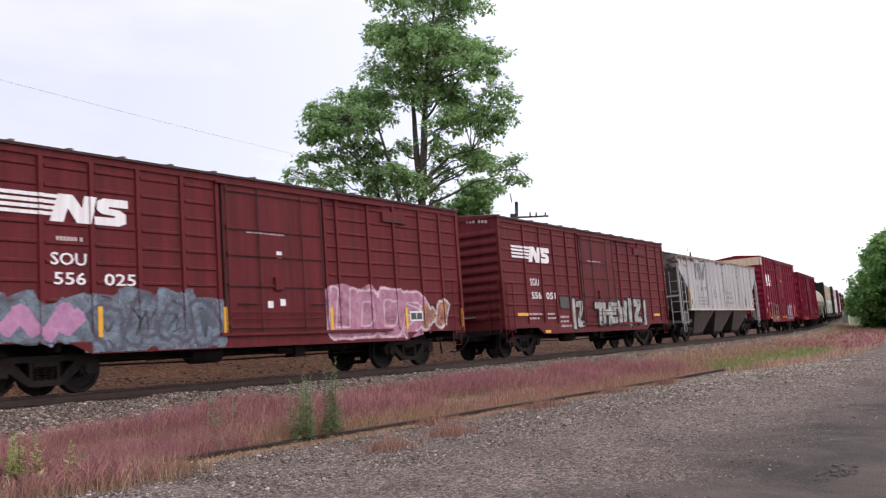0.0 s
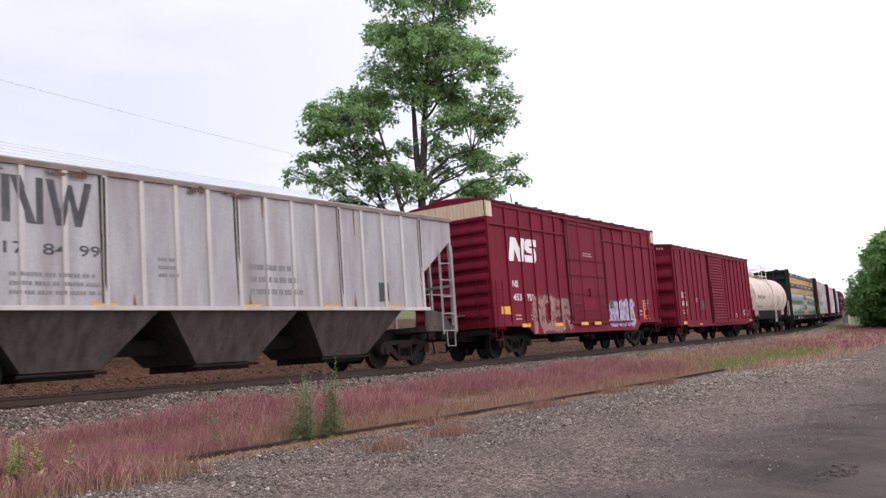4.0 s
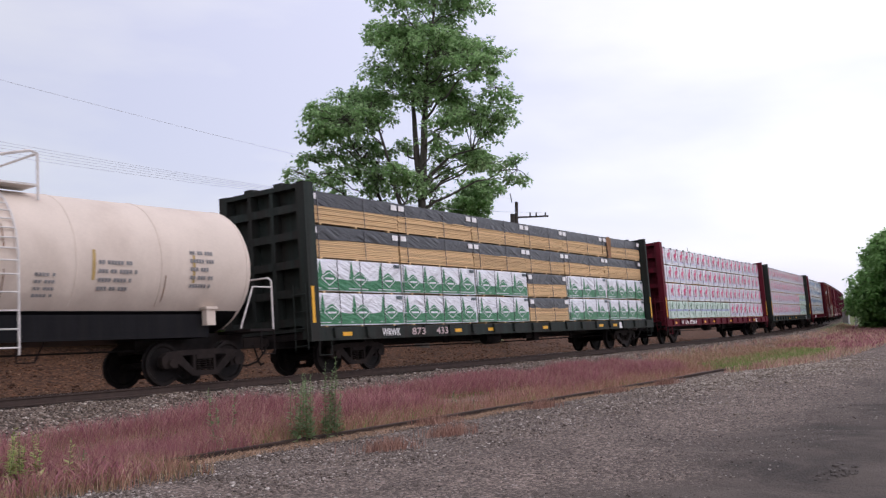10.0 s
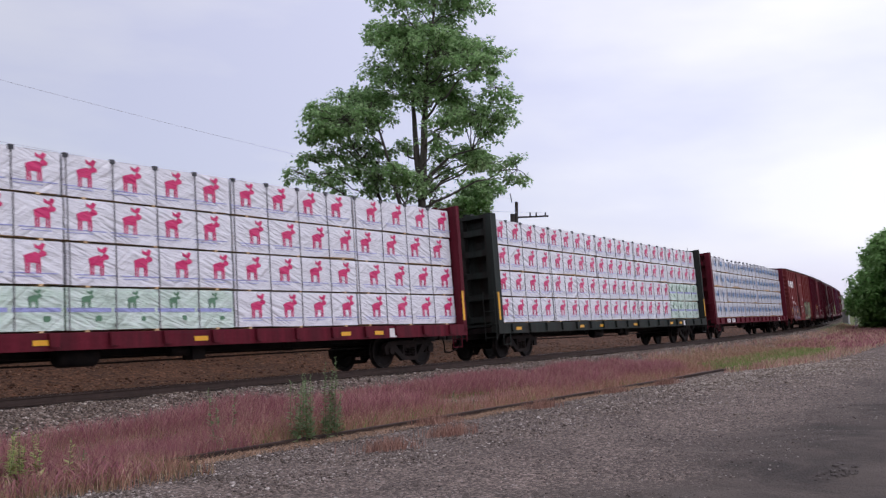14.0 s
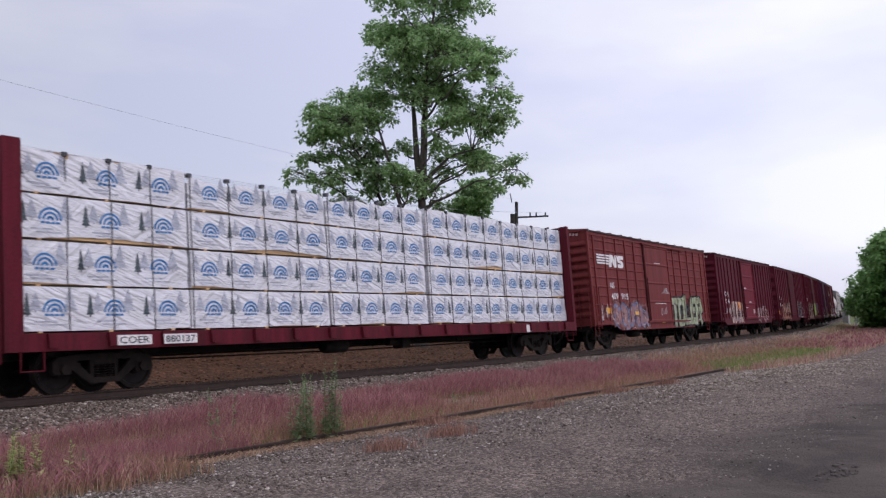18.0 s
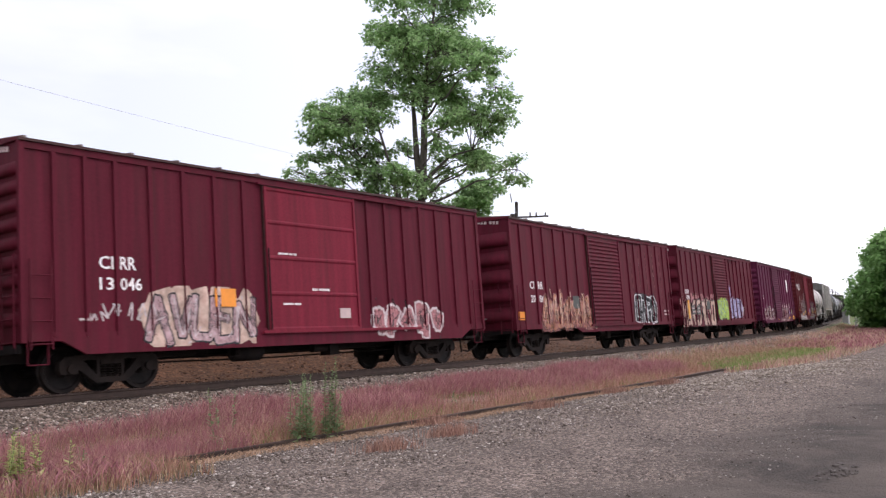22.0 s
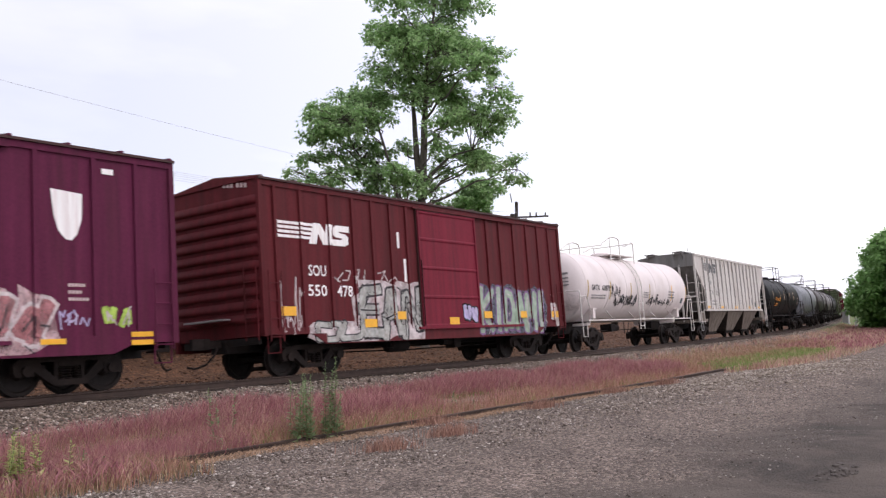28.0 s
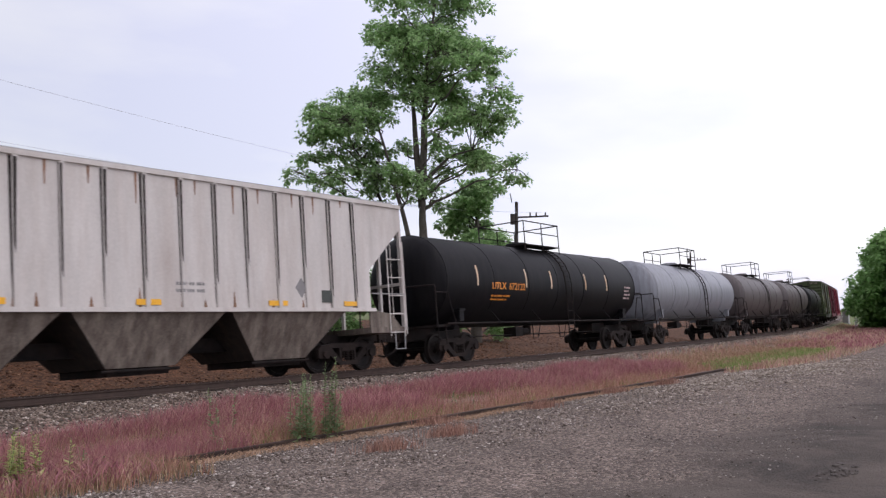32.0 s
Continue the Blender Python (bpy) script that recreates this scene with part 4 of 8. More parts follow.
def hi_cube():
    c = boxcar("tall crimson boxcar with cream roof ends, white emblem and grey graffiti", 61.4, 76.4, M_CRIMSON, 5.16, 1.02, (-6.28, -5.3, -4.4, -3.5, -2.6, 1.75, 2.8, 3.9, 4.95, 6.0, 6.9), 0, (-1.8, 1.45), "plug", None, 9, M_CRIMSON, (-4.8, 4.6), 0.72)
    h = 7.5
    part("belt_rail", Form().box(-h + 0.1, -1.9, POST - 0.01, PANEL, 4.36, 4.42), M_CRIMSON, c)
    part("belt_rail", Form().box(1.5, h - 0.1, POST - 0.01, PANEL, 4.36, 4.42), M_CRIMSON, c)
    for x0, x1 in ((-h - 0.006, -h + 0.33), (h - 0.33, h + 0.006)):
        part("cream_corner", Form().box(x0, x1, POST - 0.008, PANEL, 4.62, 5.14), M_CREAM, c, "cream painted upper corner")
    for x in (-h - 0.055, h + 0.045):
        part("cream_end_panel", Form().box(x, x + 0.01, -1.5, 1.5, 4.62, 5.14), M_CREAM, c)
    emblem(c, -6.15, -4.13, 3.22, 4.03, Y, M_WHITE, False)
    lettering("NS", -6.06, -5.66, 2.33, 2.57, Y, M_WHITE, c)
    lettering("453", -6.08, -5.50, 1.88, 2.11, Y, M_WHITE, c)
    lettering("754", -5.10, -4.62, 1.88, 2.11, Y, M_WHITE, c)
    graffiti(c, -4.75, -1.9, 0.74, 2.06, Y, "ROER", S_FADEPALE, S_FADE, None, 41, 0.1, None, 1.15)
    graffiti(c, 1.85, 4.35, 0.88, 1.92, Y, "SHNK", S_LILAC, S_TEAL, S_WHITE, 42, 0.35, S_WHITE, 0.9)
    for x in (-5.4, -2.9, -0.9, 0.3):
        plate(c, x - 0.3, x + 0.3, 0.98, 1.10, POST + 0.012 if abs(x) > 2 else YD - 0.06, M_YELLOW, "reflector")
    plate(c, -6.95, -6.35, 1.42, 1.68, Y, M_YELLOW, "placard")
    plate(c, 1.72, 2.3, 1.62, 1.95, Y, M_PLATE, "defect_card_board")
    plate(c, 5.55, 5.66, 1.15, 2.0, Y, M_ORANGE, "placard")
    bars(c, 5.75, 6.3, 1.14, 1.36, Y, M_ORANGE, 2, 47)
    bars(c, 5.75, 6.3, 1.55, 2.05, Y, M_FADED, 4, 48)
    bars(c, -0.4, 0.5, 3.62, 3.8, YD, M_FADED, 2, 43)
    bars(c, -6.0, -5.5, 1.2, 1.45, Y, M_FADED, 2, 44)
    bars(c, -4.9, -4.4, 1.2, 1.45, Y, M_FADED, 2, 45)
    bars(c, 5.0, 5.5, 1.3, 1.6, Y, M_FADED, 2, 46)


hi_cube()

P_SM = (-7.36, -6.31, -5.52, -4.57, -3.78, -2.83, 2.32, 3.23, 4.19, 5.04, 6.0, 6.9)
c = boxcar("plain crimson boxcar with ridged sliding door", 78.85, 94.4, M_CRIMSON, 4.70, 0.84, P_SM, 0, (-1.6, 1.57), "corrugated", None, 5, M_CRIMSON, (-6.0, 6.0), 0.72)
lettering("EE", -6.73, -6.42, 2.18, 2.44, Y, M_WHITE, c)
lettering("C", -6.2, -6.05, 2.18, 2.44, Y, M_WHITE, c)
lettering("63", -6.78, -6.42, 1.78, 2.02, Y, M_WHITE, c)
lettering("25", -6.24, -5.90, 1.78, 2.02, Y, M_WHITE, c)
plate(c, -3.49, -2.86, 1.58, 2.05, Y, M_PLATE, "defect_card_board")
plate(c, 5.55, 6.2, 1.28, 1.56, Y, M_WHITE, "consolidated_stencil")
plate(c, 5.59, 5.86, 1.32, 1.52, Y - 0.012, M_PLATE, "stencil_panel", 0.003)
plate(c, 5.89, 6.16, 1.32, 1.52, Y - 0.012, M_PLATE, "stencil_panel", 0.003)
bars(c, 3.6, 4.2, 1.1, 1.4, Y, M_FADED, 2, 54)
bars(c, 6.75, 7.1, 1.15, 1.6, Y, M_FADED, 3, 55)
plate(c, 6.75, 7.3, 0.87, 0.99, POST + 0.01, M_OCHRE, "reflector")
plate(c, -7.05, -6.45, 0.86, 1.0, POST + 0.01, M_YELLOW, "reflector")
plate(c, -4.2, -3.7, 0.8, 0.88, POST + 0.01, M_YELLOW, "reflector")
bars(c, -6.75, -6.4, 1.35, 1.6, Y, M_FADED, 2, 51)
bars(c, -6.2, -5.8, 1.35, 1.6, Y, M_FADED, 2, 52)
bars(c, -4.3, -4.0, 1.95, 2.2, Y, M_FADED, 2, 53)

c = boxcar("brown ribbed boxcar with white emblem and pale green graffiti", 206.0, 221.4, M_BROWNFRESH, 4.70, 0.97, (-7.13, -6.0, -4.79, -3.74, -2.7, 2.52, 3.6, 4.74, 5.8, 6.93), 9, (-1.57, 1.56), "panel", None, 10)
emblem(c, -6.86, -4.02, 3.24, 3.86, YB, M_WHITE)
lettering("NS", -5.74, -5.28, 2.44, 2.70, YB, M_WHITE, c)
lettering("409", -5.69, -4.95, 2.0, 2.26, YB, M_WHITE, c)
lettering("915", -4.62, -3.84, 2.0, 2.26, YB, M_WHITE, c)
graffiti(c, 1.70, 6.2, 0.74, 2.22, YB - 0.004, 9, S_DARK, None, None, 118, 0.3)
graffiti(c, 1.62, 6.25, 0.74, 2.26, YB - 0.014, "TOLER", S_SAGE, S_DARK, S_WHITE, 111, 0.12, None, 1.15)
graffiti(c, -5.6, -1.65, 0.74, 1.88, YB, 5, S_FADEPALE, S_TEAL, S_WHITE, 112, 0.4, S_FADE)
graffiti(c, -7.0, -5.6, 0.98, 1.85, YB, 3, S_FADE, None, S_WHITE, 113, 0.4)
scrawl(c, 0.35, 1.45, 2.3, 2.6, YD, S_WHITE, 6, 114)
scrawl(c, 0.0, 0.7, 1.3, 1.7, YD, S_WHITE, 5, 115)
plate(c, -6.4, -5.85, 1.42, 1.66, Y - 0.02, M_YELLOW, "placard")
plate(c, -3.2, -2.75, 1.35, 1.5, Y - 0.02, M_YELLOW, "reflector")
plate(c, 0.0, 0.45, 0.98, 1.08, YD, M_YELLOW, "reflector")
bars(c, -0.3, 0.5, 3.6, 3.75, YD, M_WHITE, 2, 116)
bars(c, -0.6, 0.9, 1.82, 1.9, YD, M_WHITE, 1, 117)

c = boxcar("maroon smooth-sided boxcar with a wide repainted door", 223.5, 238.7, M_MAROON, 4.70, 0.98, (-6.9, -6.25, -5.575, -4.75, -3.9, -3.05, -2.2, 2.2, 2.95, 3.75, 4.55, 5.35, 6.15, 6.9), 0, (-1.6, 1.62), "panel", M_SALMON, 9, None, (-6.3, 6.3), 0.72)
lettering("CI", -5.97, -5.65, 2.36, 2.62, Y, M_WHITE, c)
lettering("RR", -5.5, -5.13, 2.36, 2.62, Y, M_WHITE, c)
lettering("13", -5.97, -5.65, 1.95, 2.20, Y, M_WHITE, c)
lettering("046", -5.5, -5.0, 1.95, 2.20, Y, M_WHITE, c)
graffiti(c, -4.95, -2.05, 0.80, 1.95, Y, "AVUEN", S_PINK, S_DARK, S_WHITE, 121, 0.35, S_CREAM, 0.9)
graffiti(c, 2.1, 5.45, 0.75, 1.9, Y, 5, S_ROSE, S_WHITE, S_DARK, 122, 0.35)
scrawl(c, -6.4, -4.9, 1.35, 1.75, Y, S_WHITE, 8, 123)
plate(c, -3.15, -2.56, 1.63, 2.03, Y - 0.03, M_ORANGE, "placard")
bars(c, -1.2, -0.4, 2.85, 2.95, YD, M_WHITE, 1, 124)
bars(c, -0.1, 0.7, 2.0, 2.12, YD, M_WHITE, 1, 125)
bars(c, -1.1, -0.4, 1.65, 1.75, YD, M_WHITE, 1, 126)
plate(c, 0.85, 1.25, 1.35, 1.6, YD, M_FADED, "stencil")

c = boxcar("maroon boxcar with ridged door and orange faded graffiti", 240.65, 256.15, M_MAROON, 4.68, 0.90, (-7.0, -6.05, -5.3, -4.4, -3.5, -2.6, 2.6, 3.4, 4.3, 5.2, 6.1, 7.0), 0, (-1.6, 1.6), "corrugated", None, 5, None, (-2.6, 3.3), 0.72)
lettering("CI", -6.51, -6.2, 2.30, 2.56, Y, M_WHITE, c)
lettering("RR", -5.9, -5.54, 2.30, 2.56, Y, M_WHITE, c)
lettering("20", -6.50, -6.16, 1.83, 2.08, Y, M_WHITE, c)
lettering("86", -5.86, -5.50, 1.83, 2.08, Y, M_WHITE, c)
graffiti(c, -5.75, -1.35, 0.80, 1.5, Y, 6, S_ORANGE, S_FADE, S_ROSE, 133, 0.45, S_FADE)
graffiti(c, -5.7, -1.3, 0.85, 2.35, Y - 0.016, 11, S_ORANGE, S_ROSE, S_CREAM, 131, 0.6)
graffiti(c, 3.1, 5.55, 0.95, 2.2, Y, "OAPD", S_DARK, S_BRIGHT, None, 132, 0.3, S_DARK, 1.0)
plate(c, -7.5, -6.96, 1.22, 1.5, Y, M_ORANGE, "placard")
plate(c, -3.2, -2.5, 1.62, 2.08, Y - 0.02, M_PLATE, "defect_card_board")
bars(c, 6.6, 7.2, 1.3, 1.6, Y, M_FADED, 2, 133)
for x in (3.0, 3.9, 4.75, 5.6, 6.5):
    plate(c, x, x + 0.03, 1.2, 4.2, Y + 0.003, S_FADE, "faded_streak", 0.003)

c = boxcar("maroon boxcar with white, lime and violet graffiti", 257.5, 273.15, M_MAROON, 4.70, 0.84, (-7.2, -6.3, -5.4, -4.5, -3.6, -2.6, 2.3, 3.2, 4.1, 5.0, 5.9, 6.9), 0, (-1.6, 1.4), "corrugated", None, 5, None, (-6.5, 6.2), 0.72)
plate(c, -7.14, -6.30, 2.05, 2.64, Y - 0.022, M_MAROON, "repainted_panel", 0.004)
lettering("CIRR", -7.06, -6.40, 2.39, 2.59, Y - 0.03, M_WHITE, c)
lettering("31289", -7.07, -6.36, 2.10, 2.30, Y - 0.03, M_WHITE, c)
for x0, x1 in ((-6.25, -5.62), (-5.45, -4.62)):
    plate(c, x0, x1, 1.34, 1.80, Y - 0.03, M_PLATE, "data_panel", 0.004)
    bars(c, x0 + 0.08, x1 - 0.05, 1.40, 1.74, Y - 0.036, M_FADED, 2, 149)
graffiti(c, -7.75, -1.75, 1.3, 2.3, Y, 8, S_ROSE, None, None, 147, 0.45, S_ROSE)
graffiti(c, -7.75, -1.85, 0.70, 2.12, Y - 0.014, "MUM3S3K3O", S_CREAM, S_DARK, None, 141, 0.1, None, 1.05)
graffiti(c, -7.0, -6.0, 1.9, 2.35, Y - 0.02, 2, S_ROSE, None, None, 145, 0.4)
graffiti(c, -1.3, 0.75, 1.02, 2.16, YD - 0.04, "SAMP", S_LIME, S_TEAL, None, 142, 0.2, S_LIME, 0.9)
graffiti(c, 1.6, 4.4, 1.10, 2.26, Y, "KU3", S_LILAC, S_DARK, S_TEAL, 143, 0.2, S_LILAC, 0.9)
scrawl(c, 1.6, 2.1, 2.3, 3.4, Y, S_LILAC, 7, 144)
scrawl(c, 4.4, 5.0, 1.2, 2.1, Y, S_WHITE, 5, 146)
plate(c, -6.85, -6.65, 1.15, 2.05, POST - 0.002, M_YELLOW, "reflector")
plate(c, -3.3, -2.7, 1.6, 2.05, Y - 0.02, M_PLATE, "defect_card_board")

c = boxcar("plum-coloured boxcar with a white shield patch and rose graffiti", 275.2, 289.25, M_PURPLE, 4.70, 0.90, (-6.2, -5.2, -4.2, -3.2, -2.3, 2.0, 2.9, 3.95, 5.15, 6.1), 0, (-2.0, 0.84), "corrugated", None, 9, M_PURPLE, (-5.5, 5.5), 0.70)
part("shield_patch", Form().flat([(4.27, 3.85), (4.92, 3.80), (4.90, 3.3), (4.80, 3.0), (4.68, 2.88), (4.56, 2.9), (4.42, 3.05), (4.33, 3.35)], Y), M_WHITE, c)
lettering("NS", -6.0, -5.6, 2.3, 2.52, Y, M_WHITE, c)
graffiti(c, 0.2, 4.25, 0.75, 1.95, Y, 6, S_ROSE, S_WHITE, S_DARK, 151, 0.3, S_PINK)
graffiti(c, -5.9, -2.2, 0.9, 1.9, Y, 6, S_FADE, S_WHITE, S_WHITE, 152, 0.35)
scrawl(c, 4.35, 4.9, 1.2, 1.6, Y, S_LILAC, 6, 153)
graffiti(c, 5.3, 6.0, 1.15, 1.75, Y, 2, S_LIME, None, S_WHITE, 154, 0.45)
for x0, x1, z in ((4.0, 4.5, 0.92), (5.9, 6.4, 0.86), (5.9, 6.4, 1.02), (-1.0, -0.5, 0.9)):
    plate(c, x0, x1, z, z + 0.1, POST + 0.008, M_YELLOW, "reflector")
plate(c, 5.35, 5.6, 4.25, 4.36, Y, M_WHITE, "stencil")
bars(c, 4.6, 5.1, 1.7, 2.1, Y, M_FADED, 3, 155)

c = boxcar("brown boxcar with white emblem and green-grey graffiti", 291.6, 306.65, M_BROWNOLD, 4.68, 0.98, (-7.0, -6.12, -5.08, -4.15, -3.35, -2.55, -1.8, 2.5, 3.3, 4.2, 5.1, 5.9, 6.7), 0, (-1.34, 1.74), "panel", M_SALMON, 10, None, (-5.4, 5.4), 0.72)
emblem(c, -6.93, -4.30, 3.12, 3.76, Y, M_WHITE)
lettering("SOU", -5.91, -5.27, 2.40, 2.68, Y, M_WHITE, c)
lettering("550", -5.95, -5.27, 1.90, 2.19, Y, M_WHITE, c)
lettering("478", -4.88, -4.28, 1.90, 2.19, Y, M_WHITE, c)
graffiti(c, -5.80, -4.00, 0.74, 1.30, Y, "OU", S_SILVER, S_DARK, None, 168, 0.25, S_WHITE, 1.0)
graffiti(c, -4.10, -1.40, 0.74, 2.24, Y, "EAN", S_SILVER, S_DARK, S_DARK, 161, 0.3, S_WHITE, 0.9)
graffiti(c, 1.80, 6.10, 0.78, 2.30, Y, "KIDAMI", S_JADE, S_VIOLET, S_WHITE, 162, 0.3, S_SLATE, 1.1)
scrawl(c, -6.90, -6.20, 0.95, 2.35, Y, S_WHITE, 8, 163)
scrawl(c, -5.90, -4.20, 0.80, 1.2, Y, S_WHITE, 8, 164)
scrawl(c, -5.00, -2.50, 2.25, 2.65, Y, S_WHITE, 9, 165)
graffiti(c, 0.75, 1.60, 1.1, 1.75, YD, 2, S_LILAC, S_DARK, None, 166, 0.4)
graffiti(c, 6.35, 7.00, 1.0, 2.1, Y - 0.02, 1, S_WHITE, None, S_ROSE, 167, 0.4)
for x0, z in ((-6.95, 1.42), (-3.9, 1.1), (-2.6, 1.3), (0.0, 1.12), (2.0, 1.3), (4.2, 1.3), (6.5, 1.3)):
    plate(c, x0, x0 + 0.5, z, z + 0.22, (Y - 0.03) if abs(x0) > 1 else YD, M_YELLOW, "placard")
part("white_patch", Form().flat([(-2.0, 2.35), (-1.9, 2.35), (-1.9, 3.0), (-2.0, 3.0)], Y), M_WHITE, c)
part("white_patch", Form().flat([(-2.25, 3.3), (-2.15, 3.3), (-2.15, 3.75), (-2.25, 3.75)], Y), M_WHITE, c)


# ---- covered hoppers ----
M_RUSTRUN = material("rust_run", (0.20, 0.11, 0.07), 0.85, 0, 0.4, 3.0, STREAK, 0)
# near-black for the bay flanks: their shade is in the colour, with grime
M_SLOPESHADE = material("grimy_shaded_slope_sheet", (0.030, 0.024, 0.022), 0.8, 0, 0.4, 3.0, STREAK, 0.1, (0.08, 0.05, 0.04), 0.5)


M_RUSTYEDGE = paint("rusty_roof_edge", (0.26, 0.21, 0.18), 0.8, (0.10, 0.055, 0.038), 0.3, (1.2, 1.2, 1.2))


def hopper(label, left, right, top=4.42, floor=1.57, posts=13, seed=1, rib_mat=None, pitch=None, sheet=None, bay_mat=None, streaks=True):
    sheet, bay_mat = sheet or M_GREY, bay_mat or M_BAY
    car = thing("covered_hopper", label, "freight car", "freight cars of the train")
    h = (right - left) / 2
    y = -1.52
    side = [(-h, top), (-h, top - 0.62), (-h + 1.45, floor + 1.05), (-h + 1.45, floor), (h - 1.45, floor), (h - 1.45, floor + 1.05), (h, top - 0.62), (h, top)]
    part("side_sheet", Form().prism(side, y, y + 0.05), sheet, car)
    part("side_sheet", Form().prism(side, 1.45, 1.50), M_GREY, car)
    part("side_sill", Form().box(-h + 1.3, h - 1.3, y - 0.05, y + 0.06, floor - 0.05, floor + 0.04), M_GREY, car)
    part("top_chord", Form().box(-h, h, y - 0.05, y + 0.06, top - 0.08, top + 0.02), M_RUSTYEDGE if sheet == M_DULLGREY else M_GREY, car)
    me = Form().prism([(-0.05, y - 0.045), (0.05, y - 0.045), (0.065, y + 0.01), (-0.065, y + 0.01)], floor, top - 0.05, "z").mesh("side_post", rib_mat or M_GREY)
    pitch = pitch or (2 * h - 3.1) / (posts - 1)
    POSTS[car.name] = ([-h + 1.55 + pitch * k for k in range(posts)], 0.05, 0.043)
    grime = random.Random(seed)
    for k in range(posts):
        x = -h + 1.55 + pitch * k
        part("side_post", me, None, car, place=pose(x, 0, 0))
        if not streaks and k % 4:
            continue
        w, drop = grime.uniform(0.012, 0.07), grime.choice((0.0, 0.0, 0.25, 0.7))
        # dark lines carry grime plus the shaded side of each post
        part("grime_streak", Form().flat([(x - 0.06 - w * 0.5, floor + 0.03 + drop), (x - 0.055, floor + 0.03), (x - 0.055, top - 0.1), (x - 0.06 - w, top - 0.1)], y - 0.006), M_STREAKDARK, car)
        part("grime_streak", Form().flat([(x - 0.05, floor + 0.5 + drop), (x - 0.012, floor + 0.3 + drop), (x + grime.uniform(-0.01, 0.03), top - 0.12), (x - 0.05, top - 0.12)], y - 0.048), M_STREAKDARK, car)
        if k < posts - 1:
            u = x + grime.uniform(0.2, 0.9)
            d = grime.uniform(0.15, 0.7)
            part("rust_streak", Form().flat([(u, top - 0.1 - d), (u + 0.02, top - 0.1 - d), (u + 0.045, top - 0.09), (u - 0.02, top - 0.09)], y - 0.005), M_RUSTRUN, car)
            u = x + grime.uniform(0.2, 0.9)
            part("rust_streak", Form().flat([(u - 0.03, floor + 0.05), (u + 0.06, floor + 0.05), (u + 0.015, floor + 0.05 + d * 0.6), (u, floor + 0.05 + d * 0.5)], y - 0.005), M_RUSTRUN, car)
    # roof
    part("roof", Form().prism([(-1.56, top), (-1.3, top + 0.05), (0, top + 0.14), (1.3, top + 0.05), (1.54, top)], -h, h, "x"), M_SLOPE, car)
    rw = Form()
    for s_ in (-1, 1):
        rw.box(-h - 0.35, h + 0.35, s_ * 0.75 - 0.25, s_ * 0.75 + 0.25, top + 0.17, top + 0.20)
        k = -h
        while k <= h:
            rw.box(k - 0.02, k + 0.02, s_ * 0.75 - 0.25, s_ * 0.75 + 0.25, top + 0.08, top + 0.17)
            k += 1.2
    part("running_board", rw, M_GALV, car)
    for x in (-h * 0.66, -h * 0.33, 0, h * 0.33, h * 0.66):
        part("roof_hatch", Form().prism([(-0.3, top + 0.12), (0.3, top + 0.12), (0.26, top + 0.24), (-0.26, top + 0.24)], x - 1.1, x + 1.1, "x"), M_GREY, car)
    # sloped end sheets, end posts and platforms
    for s_ in (-1, 1):
        f = Form()
        g = (top - 1.67 - floor) / 1.45
        xe = h - 1.45 - 1.1 / g
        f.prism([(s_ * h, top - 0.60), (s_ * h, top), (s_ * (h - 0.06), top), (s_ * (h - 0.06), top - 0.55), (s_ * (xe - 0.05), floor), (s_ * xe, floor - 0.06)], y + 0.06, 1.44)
        # shade of the outward-sloping underside is put into this darker grey
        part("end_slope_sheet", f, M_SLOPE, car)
        e = Form()
        for yy in (y, -0.72, 0.72, 1.42):
            e.box(min(s_ * h, s_ * (h - 0.09)), max(s_ * h, s_ * (h - 0.09)), yy, yy + 0.09, 1.0, top - 0.5)
        e.box(min(s_ * h, s_ * (h - 0.08)), max(s_ * h, s_ * (h - 0.08)), y, 1.5, 2.25, 2.33)
        part("end_post", e, sheet, car)
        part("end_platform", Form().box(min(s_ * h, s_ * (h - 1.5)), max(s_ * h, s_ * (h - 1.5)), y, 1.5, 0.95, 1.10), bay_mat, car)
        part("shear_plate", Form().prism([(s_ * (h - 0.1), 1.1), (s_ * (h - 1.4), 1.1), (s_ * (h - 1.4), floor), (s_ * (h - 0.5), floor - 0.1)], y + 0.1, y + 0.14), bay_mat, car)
        x = s_ * (h - 0.05)
        ladder(car, s_ * (h - 0.12), y - 0.05, 0.85, floor + 1.75, -s_ * 0.62, sheet, "x", 0.5)
        ladder(car, s_ * (h + 0.05), y + 0.02, 0.9, floor + 1.9, 0.45, sheet, "y", 0.5)
        for yy in (-0.95, -0.5):
            part("running_board_brace", Form().rod([(s_ * (h + 0.30), yy, top + 0.16), (s_ * (h - 0.02), yy, top - 0.22)], 0.022), M_SLOPE, car)
        part("grab_rail", Form().rod([(s_ * h, y, 2.0), (s_ * (h - 1.4), y, 2.0)], 0.016), M_GALV, car)
        part("sill_step", Form().rod([(s_ * (h - 0.1), y, 1.0), (s_ * (h - 0.1), y, 0.5), (s_ * (h - 0.5), y, 0.5), (s_ * (h - 0.5), y, 1.0)], 0.018), M_GALV, car)
    # three discharge bays
    for x in (-h * 0.48, 0.0, h * 0.48):
        f = Form()
        a, b, zt, zb = 1.95, 0.85, floor + 0.02, 0.42
        f.v += [(x - a, y + 0.05, zt), (x + a, y + 0.05, zt), (x + a, 1.4, zt), (x - a, 1.4, zt), (x - b, -0.95, zb), (x + b, -0.95, zb), (x + b, 0.95, zb), (x - b, 0.95, zb)]
